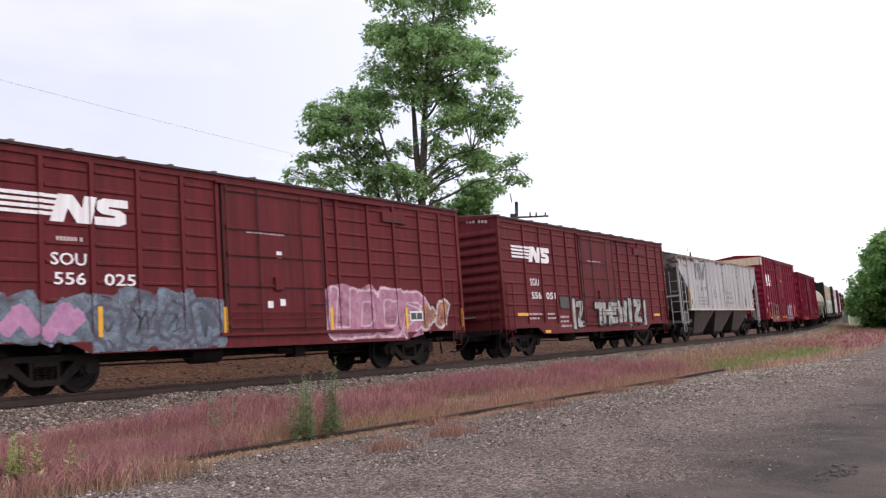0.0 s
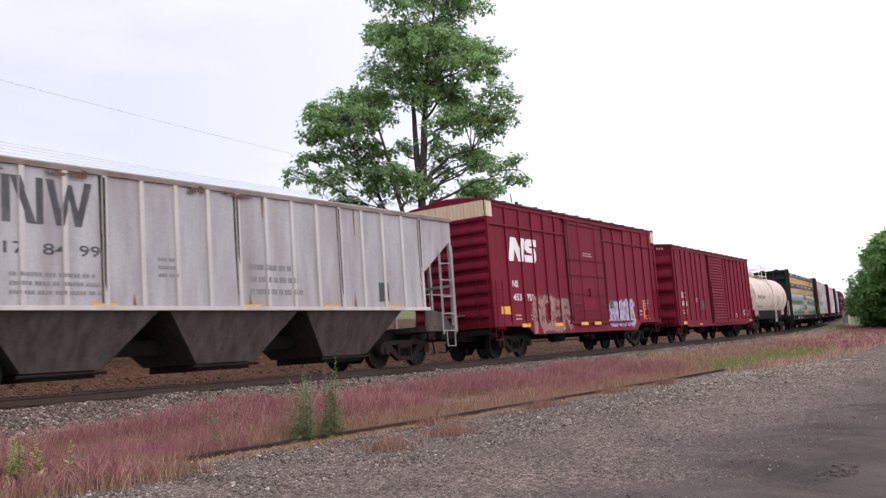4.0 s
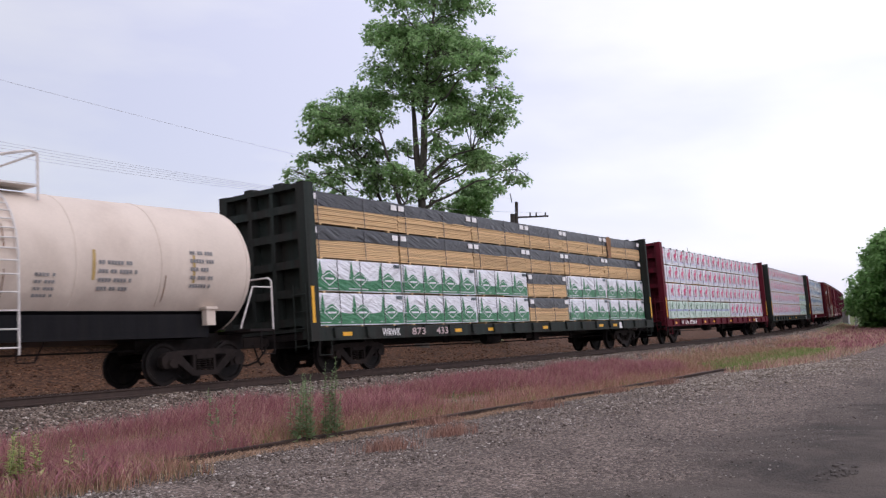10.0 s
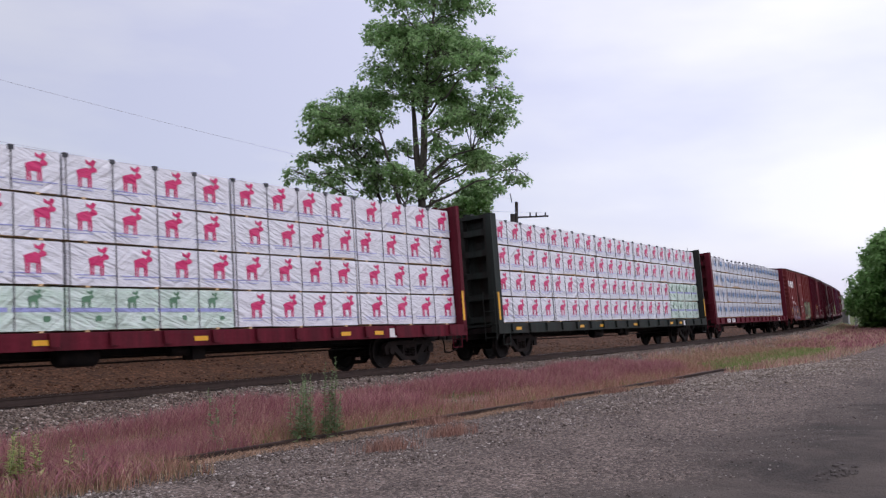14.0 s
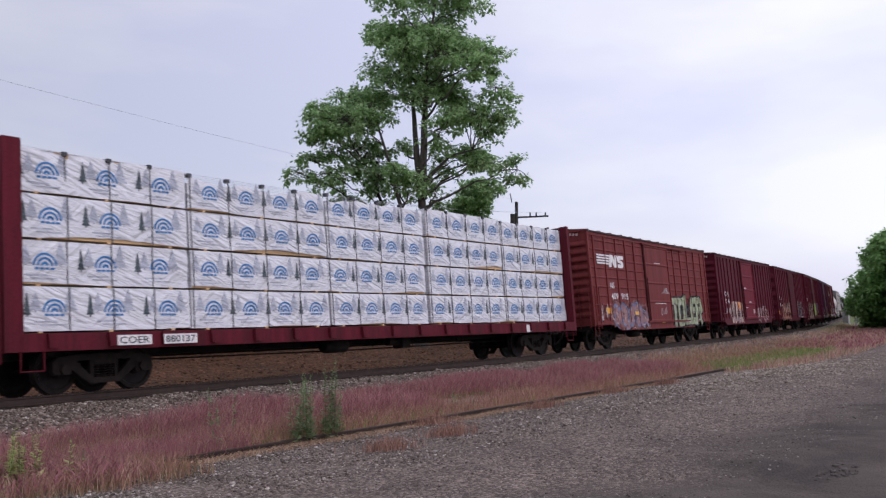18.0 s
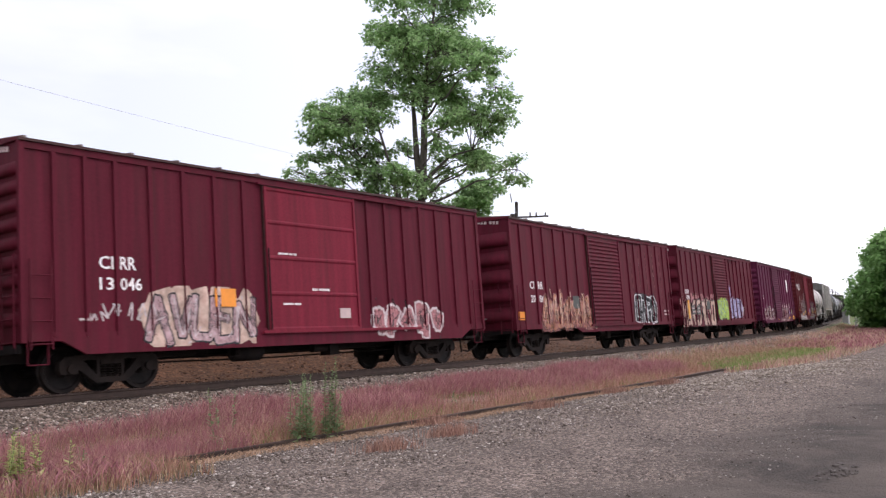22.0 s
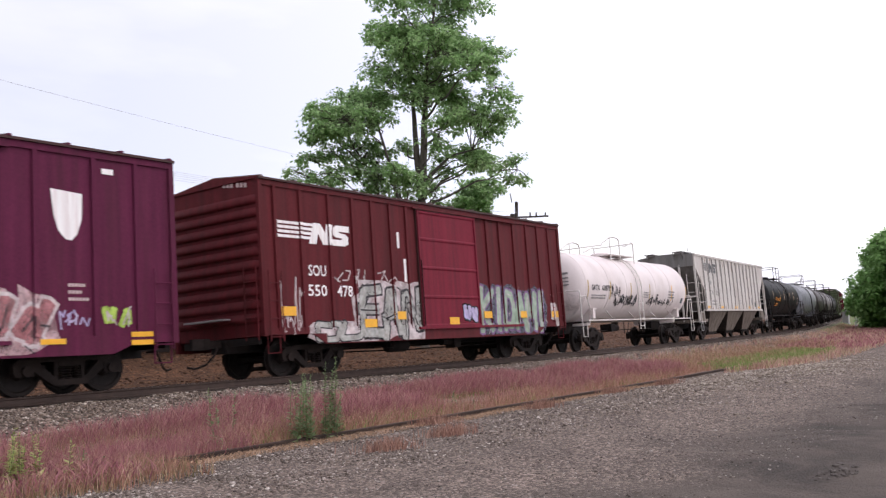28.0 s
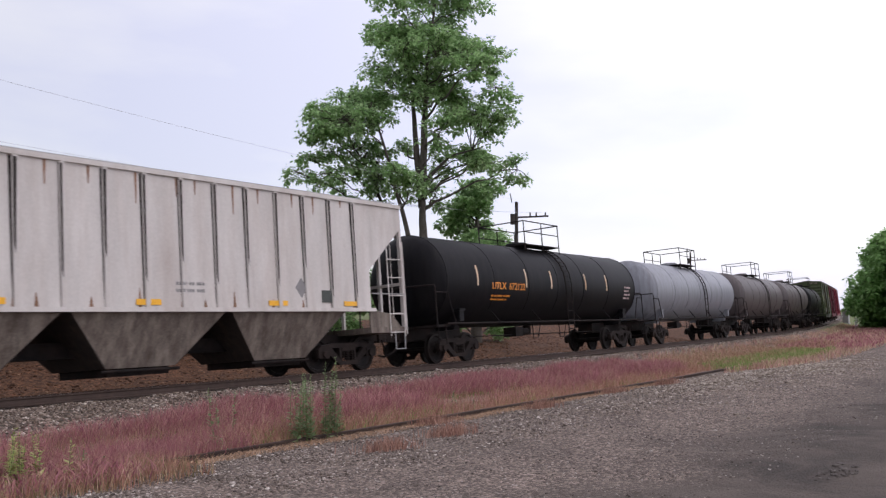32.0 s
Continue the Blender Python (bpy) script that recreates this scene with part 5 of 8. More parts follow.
        f.f += [(0, 1, 5, 4), (2, 3, 7, 6), (4, 5, 6, 7), (0, 3, 2, 1)]
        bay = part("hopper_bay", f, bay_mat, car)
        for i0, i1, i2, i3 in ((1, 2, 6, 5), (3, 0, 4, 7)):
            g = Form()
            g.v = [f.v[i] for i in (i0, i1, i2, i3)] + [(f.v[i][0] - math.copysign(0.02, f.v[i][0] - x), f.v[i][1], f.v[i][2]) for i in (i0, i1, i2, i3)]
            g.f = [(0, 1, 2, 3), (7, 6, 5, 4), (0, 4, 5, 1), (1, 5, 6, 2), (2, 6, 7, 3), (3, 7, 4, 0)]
            part("slope_sheet", g, M_SLOPESHADE, bay, "near-black sloping sheet with grime and shade in its colour")
        part("outlet_gate", Form().box(x - 0.75, x + 0.75, -0.85, 0.85, zb - 0.16, zb).tube((x - 0.95, -0.95, zb - 0.06), (x + 0.95, -0.95, zb - 0.06), 0.035, 8), M_CHASSIS, bay)
    part("centre_sill", Form().box(-h, h, -0.3, 0.3, 0.68, 1.0), M_CHASSIS, car)
    couplers(car, h)
    for x in (-h + 1.95, h - 1.95):
        truck(car, x)
    add_mover(car, left, right, 1.95)
    return car


Y3 = -1.527
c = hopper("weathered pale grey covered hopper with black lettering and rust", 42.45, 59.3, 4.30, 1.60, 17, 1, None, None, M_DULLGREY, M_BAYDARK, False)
f = Form()
for pts in ([(-5.52, 3.15), (-5.36, 3.15), (-5.36, 4.02), (-5.52, 4.02)], [(-5.36, 4.02), (-5.18, 4.02), (-4.86, 3.15), (-5.04, 3.15)], [(-4.86, 3.15), (-4.72, 3.15), (-4.72, 4.02), (-4.86, 4.02)], [(-4.66, 4.02), (-4.50, 4.02), (-4.32, 3.15), (-4.46, 3.15)], [(-4.46, 3.15), (-4.32, 3.15), (-4.13, 3.95), (-4.24, 3.95)], [(-4.24, 3.95), (-4.13, 3.95), (-3.94, 3.15), (-4.08, 3.15)], [(-4.08, 3.15), (-3.94, 3.15), (-3.70, 4.02), (-3.86, 4.02)]):
    f.flat(pts, Y3)
painted("emblem", f, M_DARKMARK, c)
rust = random.Random(31)
S_RUST = spray("flaking_rust", (0.16, 0.075, 0.045), (0.09, 0.045, 0.03), 0.9)
f = Form()
for k in range(26):
    x = -8.1 + 9.5 * rust.random() ** 1.6
    f.flat(blob(rust, x, 4.20 - 0.10 * rust.random() ** 2, rust.uniform(0.05, 0.32), rust.uniform(0.03, 0.08), 9), -1.578)
for k in range(14):
    f.flat(blob(rust, rust.uniform(-8.3, -6.9), rust.uniform(3.75, 4.2), rust.uniform(0.02, 0.12), rust.uniform(0.02, 0.10), 9), -1.526)
part("rust_patch", f, S_RUST, c)
f = Form()
for k in range(22):
    yy, zz = rust.uniform(-1.4, 1.2), rust.uniform(3.72, 4.22)
    f.prism(blob(rust, yy, zz, rust.uniform(0.03, 0.2), rust.uniform(0.02, 0.09), 9), -8.432, -8.428, "x")
part("rust_patch", f, S_RUST, c)
lettering("17", -5.5, -5.08, 2.58, 2.80, Y3, M_DARKMARK, c)
lettering("84", -4.75, -4.25, 2.58, 2.80, Y3, M_DARKMARK, c)
lettering("99", -4.0, -3.55, 2.58, 2.80, Y3, M_DARKMARK, c)
bars(c, 0.3, 2.0, 1.85, 2.7, Y3, M_GREYMARK, 3, 31)
bars(c, -5.4, -3.5, 1.8, 2.3, Y3, M_GREYMARK, 3, 32)
bars(c, -2.2, -1.6, 2.2, 2.7, Y3, M_GREYMARK, 3, 33)
for x in (-3.5, 0.3, 3.0, 5.5):
    plate(c, x - 0.3, x + 0.3, 1.58, 1.68, Y3 - 0.02, M_YELLOW, "reflector")
plate(c, -7.0, -6.86, 1.65, 2.6, Y3 - 0.05, M_YELLOW, "reflector")
plate(c, -6.75, -6.5, 1.85, 2.1, Y3, M_PLATE, "placard")
plate(c, 4.9, 5.3, 1.8, 2.3, Y3, M_PLATE, "placard")

c = hopper("pale grey covered hopper with dark ribs and emblem", 322.75, 339.2, 4.48, 1.57, 15, 2, None, 0.922)
emblem(c, -6.6, -4.1, 3.50, 4.12, Y3, M_DARKMARK)
lettering("NW", -5.60, -5.22, 2.95, 3.18, Y3, M_DARKMARK, c)
lettering("176", -5.60, -5.05, 2.38, 2.62, Y3, M_DARKMARK, c)
lettering("652", -4.78, -4.2, 2.38, 2.62, Y3, M_DARKMARK, c)
for x in (-6.4, -3.5, -0.2, 3.4, 6.0):
    plate(c, x - 0.3, x + 0.3, 1.66, 1.78, Y3 - 0.01, M_YELLOW, "reflector")
part("hazard_mark", Form().flat([(4.0, 2.1), (4.2, 1.85), (4.4, 2.1), (4.2, 2.35)], Y3), M_GREYMARK, c)
plate(c, 4.9, 5.25, 1.75, 2.05, Y3, M_PLATE, "placard")
bars(c, -5.7, -4.2, 1.8, 2.15, Y3, M_GREYMARK, 2, 181)
bars(c, 0.5, 1.4, 1.9, 2.2, Y3, M_GREYMARK, 2, 182)


# ---- tank cars ----
def tank_car(label, left, right, mat, belly_mat=None, r=1.45, zc=2.56, rail_mat=None, dome=True, walk_rail=True, lx=0.5, px=0.0):
    car = thing("tank_car", label, "freight car", "freight cars of the train")
    h = (right - left) / 2
    L = h - 0.75
    rail_mat = rail_mat or M_RAILING
    prof = [(-L - 0.52, 0.0), (-L - 0.515, 0.25 * r), (-L - 0.47, 0.5 * r), (-L - 0.36, 0.75 * r), (-L - 0.22, 0.9 * r), (-L - 0.08, 0.985 * r), (-L + 0.02, r), (-1.5, r), (0.0, r), (1.5, r), (L - 0.02, r), (L + 0.08, 0.985 * r), (L + 0.22, 0.9 * r), (L + 0.36, 0.75 * r), (L + 0.47, 0.5 * r), (L + 0.515, 0.25 * r), (L + 0.52, 0.0)]
    if belly_mat:
        barrel = [p for p in prof if abs(p[0]) < L]
        f = Form().lathe(barrel, "x", 40, -44, 224, (0, 0, zc))
        f.lathe([p for p in prof if p[0] < 0 and abs(p[0]) > L - 0.03], "x", 48, centre=(0, 0, zc))
        f.lathe([p for p in prof if p[0] > 0 and abs(p[0]) > L - 0.03], "x", 48, centre=(0, 0, zc))
        part("shell", f, mat, car, smooth=30)
        part("shell_underside", Form().lathe(barrel, "x", 16, 224, 316, (0, 0, zc)), belly_mat, car, smooth=30)
    else:
        part("shell", Form().lathe(prof, "x", 52, centre=(0, 0, zc)), mat, car, smooth=30)
    for x in (-L, -L * 0.62, -L * 0.3, 0.02, L * 0.3, L * 0.62, L):
        part("weld_seam", Form().lathe([(x - 0.025, r - 0.005), (x - 0.012, r + 0.012), (x + 0.012, r + 0.012), (x + 0.025, r - 0.005)], "x", 48, -40, 220, (0, 0, zc)), mat, car, smooth=30)
    # stub sills, saddles
    for s_ in (-1, 1):
        x = s_ * (h - 1.7)
        part("saddle", Form().prism([(-1.0, 1.0), (-1.14, zc - 0.92), (-0.9, zc - 1.08), (0, zc - r + 0.02), (0.9, zc - 1.08), (1.14, zc - 0.92), (1.0, 1.0)], x - 0.10, x + 0.10, "x"), belly_mat or mat, car)
        part("saddle_cap", Form().box(x - 0.16, x + 0.16, -1.30, -1.0, zc - 0.98, zc - 0.92).box(x - 0.12, x + 0.12, -1.26, -1.1, 1.25, zc - 0.98), mat, car)
        a, b = sorted((s_ * (h - 3.0), s_ * h))
        part("stub_sill", Form().box(a, b, -0.32, 0.32, 0.72, 1.12), M_CHASSIS, car)
        a, b = sorted((s_ * (h - 0.75), s_ * h))
        part("end_platform", Form().box(a, b, -1.45, 1.45, 1.08, 1.14), M_CHASSIS, car)
        q = s_ * (h - 0.05)
        g = Form().rod([(q, -1.45, 1.12), (q, -1.45, 2.25), (q - s_ * 0.05, -1.40, 2.32), (q, -0.6, 2.34), (q, 0.6, 2.34), (q, 1.40, 2.32), (q, 1.45, 1.12)], 0.024)
        g.rod([(q, -1.45, 2.1), (q - s_ * 0.6, -1.47, 2.1), (q - s_ * 1.0, -1.47, 1.15)], 0.02)
        part("end_handrail", g, rail_mat, car)
        part("sill_step", Form().rod([(q, -1.47, 1.1), (q, -1.47, 0.55), (q - s_ * 0.4, -1.47, 0.55), (q - s_ * 0.4, -1.47, 1.1)], 0.02), M_CHASSIS if belly_mat else rail_mat, car)
    # side walkway rail
    if walk_rail:
        f = Form().rod([(-h + 0.5, -1.5, 1.16), (h - 0.5, -1.5, 1.16)], 0.03)
        for x in (-h * 0.55, -h * 0.2, h * 0.2, h * 0.55):
            f.rod([(x, -1.5, 1.16), (x - 0.25, -1.30, 1.55)], 0.02)
        part("side_handrail", f, rail_mat, car)
    # dome platform
    d = Form().lathe([(zc + r - 0.1, 0.42), (zc + r + 0.14, 0.42), (zc + r + 0.19, 0.36), (zc + r + 0.22, 0.0)], "z", 20, centre=(px - 0.3, 0, 0))
    part("manway", d, mat, car, smooth=35)
    if dome == "ball":
        part("valve_bonnet", Form().lathe([(zc + r - 0.1, 0.15), (zc + r + 0.02, 0.17), (zc + r + 0.08, 0.22), (zc + r + 0.2, 0.24), (zc + r + 0.32, 0.18), (zc + r + 0.38, 0.0)], "z", 18, centre=(px - 0.95, -0.3, 0)), M_TANKWHITE, car, smooth=60)
    elif dome:
        part("valve_bonnet", Form().lathe([(zc + r - 0.1, 0.32), (zc + r + 0.30, 0.32), (zc + r + 0.42, 0.25), (zc + r + 0.47, 0.0)], "z", 18, centre=(px - 1.6, -0.1, 0)), mat, car, smooth=40)
    zt = zc + r
    p = Form().box(px - 1.35, px + 1.35, -0.95, -0.35, zt - 0.02, zt + 0.02)
    p.box(px - 1.35, px + 1.35, 0.35, 0.95, zt - 0.02, zt + 0.02)
    part("top_platform", p, rail_mat, car)
    if belly_mat or mat == M_TANKWHITE:
        for yy in (-0.95, 0.95):
            part("loop_handrail", Form().rod([(px - 2.3, yy, zt + 0.34), (px - 2.2, yy, zt + 0.42), (px - 1.35, yy, zt + 0.72), (px - 0.9, yy, zt + 0.77), (px - 0.4, yy, zt + 0.72), (px - 0.3, yy, zt + 0.6), (px - 0.3, yy, zt - 0.3)], 0.028), rail_mat, car)
            part("loop_handrail", Form().rod([(px + 0.1, yy, zt + 0.40), (px + 0.3, yy, zt + 0.42), (px + 1.2, yy, zt + 0.66), (px + 1.35, yy, zt + 0.62), (px + 1.35, yy, zt - 0.3)], 0.028), rail_mat, car)
            part("railing_post", Form().rod([(px - 1.35, yy, zt - 0.3), (px - 1.35, yy, zt + 0.72)], 0.022), rail_mat, car)
        part("railing_bar", Form().rod([(px - 2.3, -0.95, zt + 0.34), (px - 2.3, 0.95, zt + 0.34)], 0.024), rail_mat, car)
        part("railing_bar", Form().rod([(px + 1.35, -0.95, zt + 0.62), (px + 1.35, 0.95, zt + 0.62)], 0.024), rail_mat, car)
    for yy in (-0.95, 0.95) if not (belly_mat or mat == M_TANKWHITE) else ():
        for x in (px - 1.35, px, px + 1.35):
            part("railing_post", Form().rod([(x, yy, zt - 0.25), (x, yy, zt + 0.85)], 0.022), rail_mat, car)
        for z, w in ((0.85, 0.022), (0.45, 0.018)):
            part("railing_bar", Form().rod([(px - 1.35, yy, zt + z), (px + 1.35, yy, zt + z)], w), rail_mat, car)
    for x in (px - 1.35, px + 1.35) if not (belly_mat or mat == M_TANKWHITE) else ():
        part("railing_bar", Form().rod([(x, -0.95, zt + 0.85), (x, 0.95, zt + 0.85)], 0.022), rail_mat, car)
    # ladder over the curve of the shell
    lf = Form()
    arc = [(-1.5, 0.75), (-1.52, zc - 0.5), (-1.52, zc)] + [(-(r + 0.07) * math.cos(radians(a)), zc + (r + 0.07) * math.sin(radians(a))) for a in (15, 30, 45, 58, 70)]
    for x in (lx, lx + 0.48):
        lf.rod([(x, a, b) for a, b in arc], 0.022)
    for k in range(len(arc) - 1):
        for u in (0.25, 0.75) if k else (0.1, 0.35, 0.6, 0.85):
            a, b = arc[k], arc[k + 1]
            lf.rod([(lx, a[0] + (b[0] - a[0]) * u, a[1] + (b[1] - a[1]) * u), (lx + 0.48, a[0] + (b[0] - a[0]) * u, a[1] + (b[1] - a[1]) * u)], 0.016)
    part("ladder", lf, rail_mat, car)
    part("bottom_outlet", Form().tube((0, 0, zc - r - 0.3), (0, 0, zc - r + 0.1), 0.16, 12), M_CHASSIS, car)
    br = Form().box(-1.9, -1.4, -0.6, -0.1, 0.72, 1.05)
    br.tube((-1.4, -0.35, 0.88), (-0.7, -0.35, 0.88), 0.14, 12)
    br.rod([(-h + 2.5, -0.4, 0.78), (h - 2.5, -0.4, 0.78)], 0.02)
    for x in (-1.2, 0.9):
        br.rod([(x, -0.9, 1.1), (x, -0.9, 0.62), (x + 0.35, -0.9, 0.62), (x + 0.6, -0.9, 1.1)], 0.018)
    part("brake_rigging", br, M_CHASSIS, car)
    couplers(car, h)
    for x in (-h + 1.75, h - 1.75):
        truck(car, x)
    add_mover(car, left, right, 1.75)
    return car


def on_shell(ob, r=1.45, zc=2.56):
    """Bends flat lettering of a side round the shell."""
    for v in ob.data.vertices:
        a = max(-1.5, min(1.5, (v.co.z - zc) / r))
        d = r + 0.006 + (-1.527 - v.co.y)
        v.co = (v.co.x, -d * math.cos(a), zc + d * math.sin(a))
    return ob


def shell_mark(car, x0, x1, z0, z1, mat, name="stencil", r=1.44, zc=2.58):
    f = Form()
    n = 6
    for k in range(n + 1):
        z = z0 + (z1 - z0) * k / n
        a = (z - zc) / r
        f.v += [(x, -(r + 0.006) * math.cos(a), zc + (r + 0.006) * math.sin(a)) for x in (x0, x1)]
    for k in range(n):
        f.f.append((2 * k, 2 * k + 1, 2 * k + 3, 2 * k + 2))
    return part(name, f, mat, car)


def marked(car, before):
    for ob in car.children:
        if ob not in before:
            on_shell(ob)


c = tank_car("cream tank car with black underside and black lettering", 95.75, 109.45, M_TANKCREAM, M_TANKBLACK, 1.44, 2.58, None, "ball", False, 0.15)
had = set(c.children)
lettering("ENGX", -5.2, -4.15, 2.32, 2.55, Y3, M_BLACKMARK, c)
lettering("15109", -3.9, -2.8, 2.32, 2.55, Y3, M_BLACKMARK, c)
bars(c, -4.8, -3.0, 1.72, 1.85, Y3, M_BLACKMARK, 1, 61)
bars(c, 2.3, 3.3, 1.9, 2.6, Y3, M_GREYMARK, 4, 62)
bars(c, 1.0, 1.5, 1.75, 2.3, Y3, M_GREYMARK, 4, 63)
bars(c, 4.5, 5.2, 2.0, 2.9, Y3, M_GREYMARK, 5, 64)
marked(c, had)
S_STAIN = spray("rust_brown_stain", (0.17, 0.09, 0.055), (0.07, 0.04, 0.03), 0.95)
for key, value in (("From Min", 0.44), ("From Max", 0.74), ("To Min", 0.0), ("To Max", 0.55)):
    S_STAIN.node_tree.nodes["Map Range"].inputs[key].default_value = value
L_ = 6.85 - 0.75
head = [(-L_ - 0.478, 0.5 * 1.445), (-L_ - 0.368, 0.75 * 1.45), (-L_ - 0.228, 0.9 * 1.452), (-L_ - 0.085, 0.985 * 1.447)]
part("head_stain", Form().lathe(head, "x", 30, -80, 30, (0, 0, 2.58)), S_STAIN, c, smooth=30)
part("through_sill", Form().box(-5.2, 5.2, -1.1, 1.1, 1.0, 1.5), M_TANKBLACK, c)
for x in (-2.4, -1.0, 2.2, 4.6, -6.15):
    shell_mark(c, x - 0.035, x + 0.035, 2.15, 2.75, M_OCHRE, "reflector")
stain = random.Random(8)
for k in range(13):
    x, z = stain.uniform(-1.3, 0.5), stain.uniform(2.1, 3.3)
    shell_mark(c, x - 0.012, x + stain.uniform(0.012, 0.03), z, z + stain.uniform(0.12, 0.5), M_RUSTRUN, "rust_run")
for k in range(6):
    x = stain.uniform(-5.4, 5.6)
    shell_mark(c, x - 0.01, x + 0.015, 1.7, 1.7 + stain.uniform(0.3, 0.9), M_RUSTRUN, "rust_run")

c = tank_car("white tank car with black lettering and black graffiti", 308.2, 321.8, M_TANKWHITE, None, 1.44, 2.58, None, False, True, -0.75, -0.7)
had = set(c.children)
lettering("GATX", -5.55, -4.75, 2.36, 2.58, Y3, M_BLACKMARK, c)
lettering("63878", -4.5, -3.65, 2.36, 2.58, Y3, M_BLACKMARK, c)
bars(c, -5.5, -3.7, 2.0, 2.22, Y3, M_GREYMARK, 2, 171)
scrawl(c, -3.55, -2.6, 2.1, 2.65, Y3, M_BLACKMARK, 10, 172, 0.032)
scrawl(c, -3.1, -0.7, 1.72, 2.25, Y3, M_BLACKMARK, 22, 173, 0.045)
scrawl(c, 0.8, 2.1, 1.72, 2.3, Y3, M_BLACKMARK, 9, 174, 0.04)
scrawl(c, 2.1, 4.0, 1.78, 2.1, Y3, M_BLACKMARK, 13, 177, 0.03)
bars(c, 0.2, 0.9, 2.1, 2.4, Y3, M_GREYMARK, 3, 175)
bars(c, 3.5, 4.4, 2.1, 2.5, Y3, M_GREYMARK, 3, 176)
marked(c, had)
for x in (-5.85, -3.6, -1.3, 1.0, 4.0, 6.05):
    shell_mark(c, x - 0.05, x + 0.05, 2.0, 2.75, M_OCHRE if x < 4 else M_YELLOW, "reflector")
shell_mark(c, 5.4, 5.7, 1.9, 2.15, M_DARKINK, "placard")
part("head_stain", Form().lathe([(-6.05 - 0.478, 0.5 * 1.445), (-6.05 - 0.368, 0.75 * 1.45), (-6.05 - 0.228, 0.9 * 1.452), (-6.05 - 0.085, 0.985 * 1.447)], "x", 30, -85, -20, (0, 0, 2.58)), S_STAIN, c, smooth=30)
f = Form()
for k, (w, z) in enumerate(((0.8, 3.0), (0.6, 2.84), (0.7, 2.7), (0.5, 2.57))):
    u = -0.95
    while u < -0.95 + w:
        f.box(-6.62, -6.60 + 0.03, u, u + 0.045, z, z + (0.085 if k == 0 else 0.05))
        u += 0.07
part("head_stencil", f, M_GREYMARK, c)

TANKS = [("black tank car with orange lettering", 340.7, 356.9, M_TANKBLACK), ("grey sooty tank car", 358.3, 373.6, M_TANKGREY), ("sooty brown tank car", 375.0, 390.0, M_TANKRUST), ("sooty brown tank car", 391.4, 406.4, M_TANKRUST), ("sooty black tank car", 407.8, 422.8, M_TANKBLACK)]
for i, (lab, a, b, mm) in enumerate(TANKS):
    c = tank_car(lab, a, b, mm, None, 1.45, 2.55, M_CHASSIS, False)
    if i == 0:
        had = set(c.children)
        lettering("UTLX", -4.7, -3.8, 2.25, 2.48, Y3, M_ORANGE, c)
        lettering("672122", -3.6, -2.5, 2.25, 2.48, Y3, M_ORANGE, c)
        bars(c, -4.7, -3.4, 1.85, 2.1, Y3, M_ORANGE, 2, 191)
        bars(c, 6.2, 6.9, 2.0, 2.6, Y3, M_FADED, 4, 192)
        for ob in c.children:
            if ob not in had:
                on_shell(ob, 1.45, 2.55)
        for x in (-5.6, -2.4, -0.5, 2.4, 4.4):
            shell_mark(c, x - 0.04, x + 0.04, 2.35, 3.0, M_CREAM, "reflector", 1.45, 2.55)

c = boxcar("olive green boxcar covered in yellow and white graffiti", 424.4, 439.8, M_OLIVE, 4.65, 0.95, (-5, -3.5, 3.5, 5), 0, style="panel", end_ribs=9)
graffiti(c, -7.2, -1.6, 1.0, 3.8, Y, 4, S_SAGE, S_WHITE, S_LIME, 241, 0.35)
graffiti(c, 1.8, 7.2, 1.0, 3.6, Y, 4, S_WHITE, S_LIME, S_DARK, 242, 0.35)
boxcar("dark red boxcar near the end of the view", 441.8, 457.2, M_MAROON, 4.65, 0.95, (-5, -3.5, 3.5, 5), 0, style="panel", end_ribs=9)
boxcar("dark red boxcar near the end of the view", 459.2, 474.6, M_RED, 4.65, 0.95, (-5, -3.5, 3.5, 5), 0, style="panel", end_ribs=9)


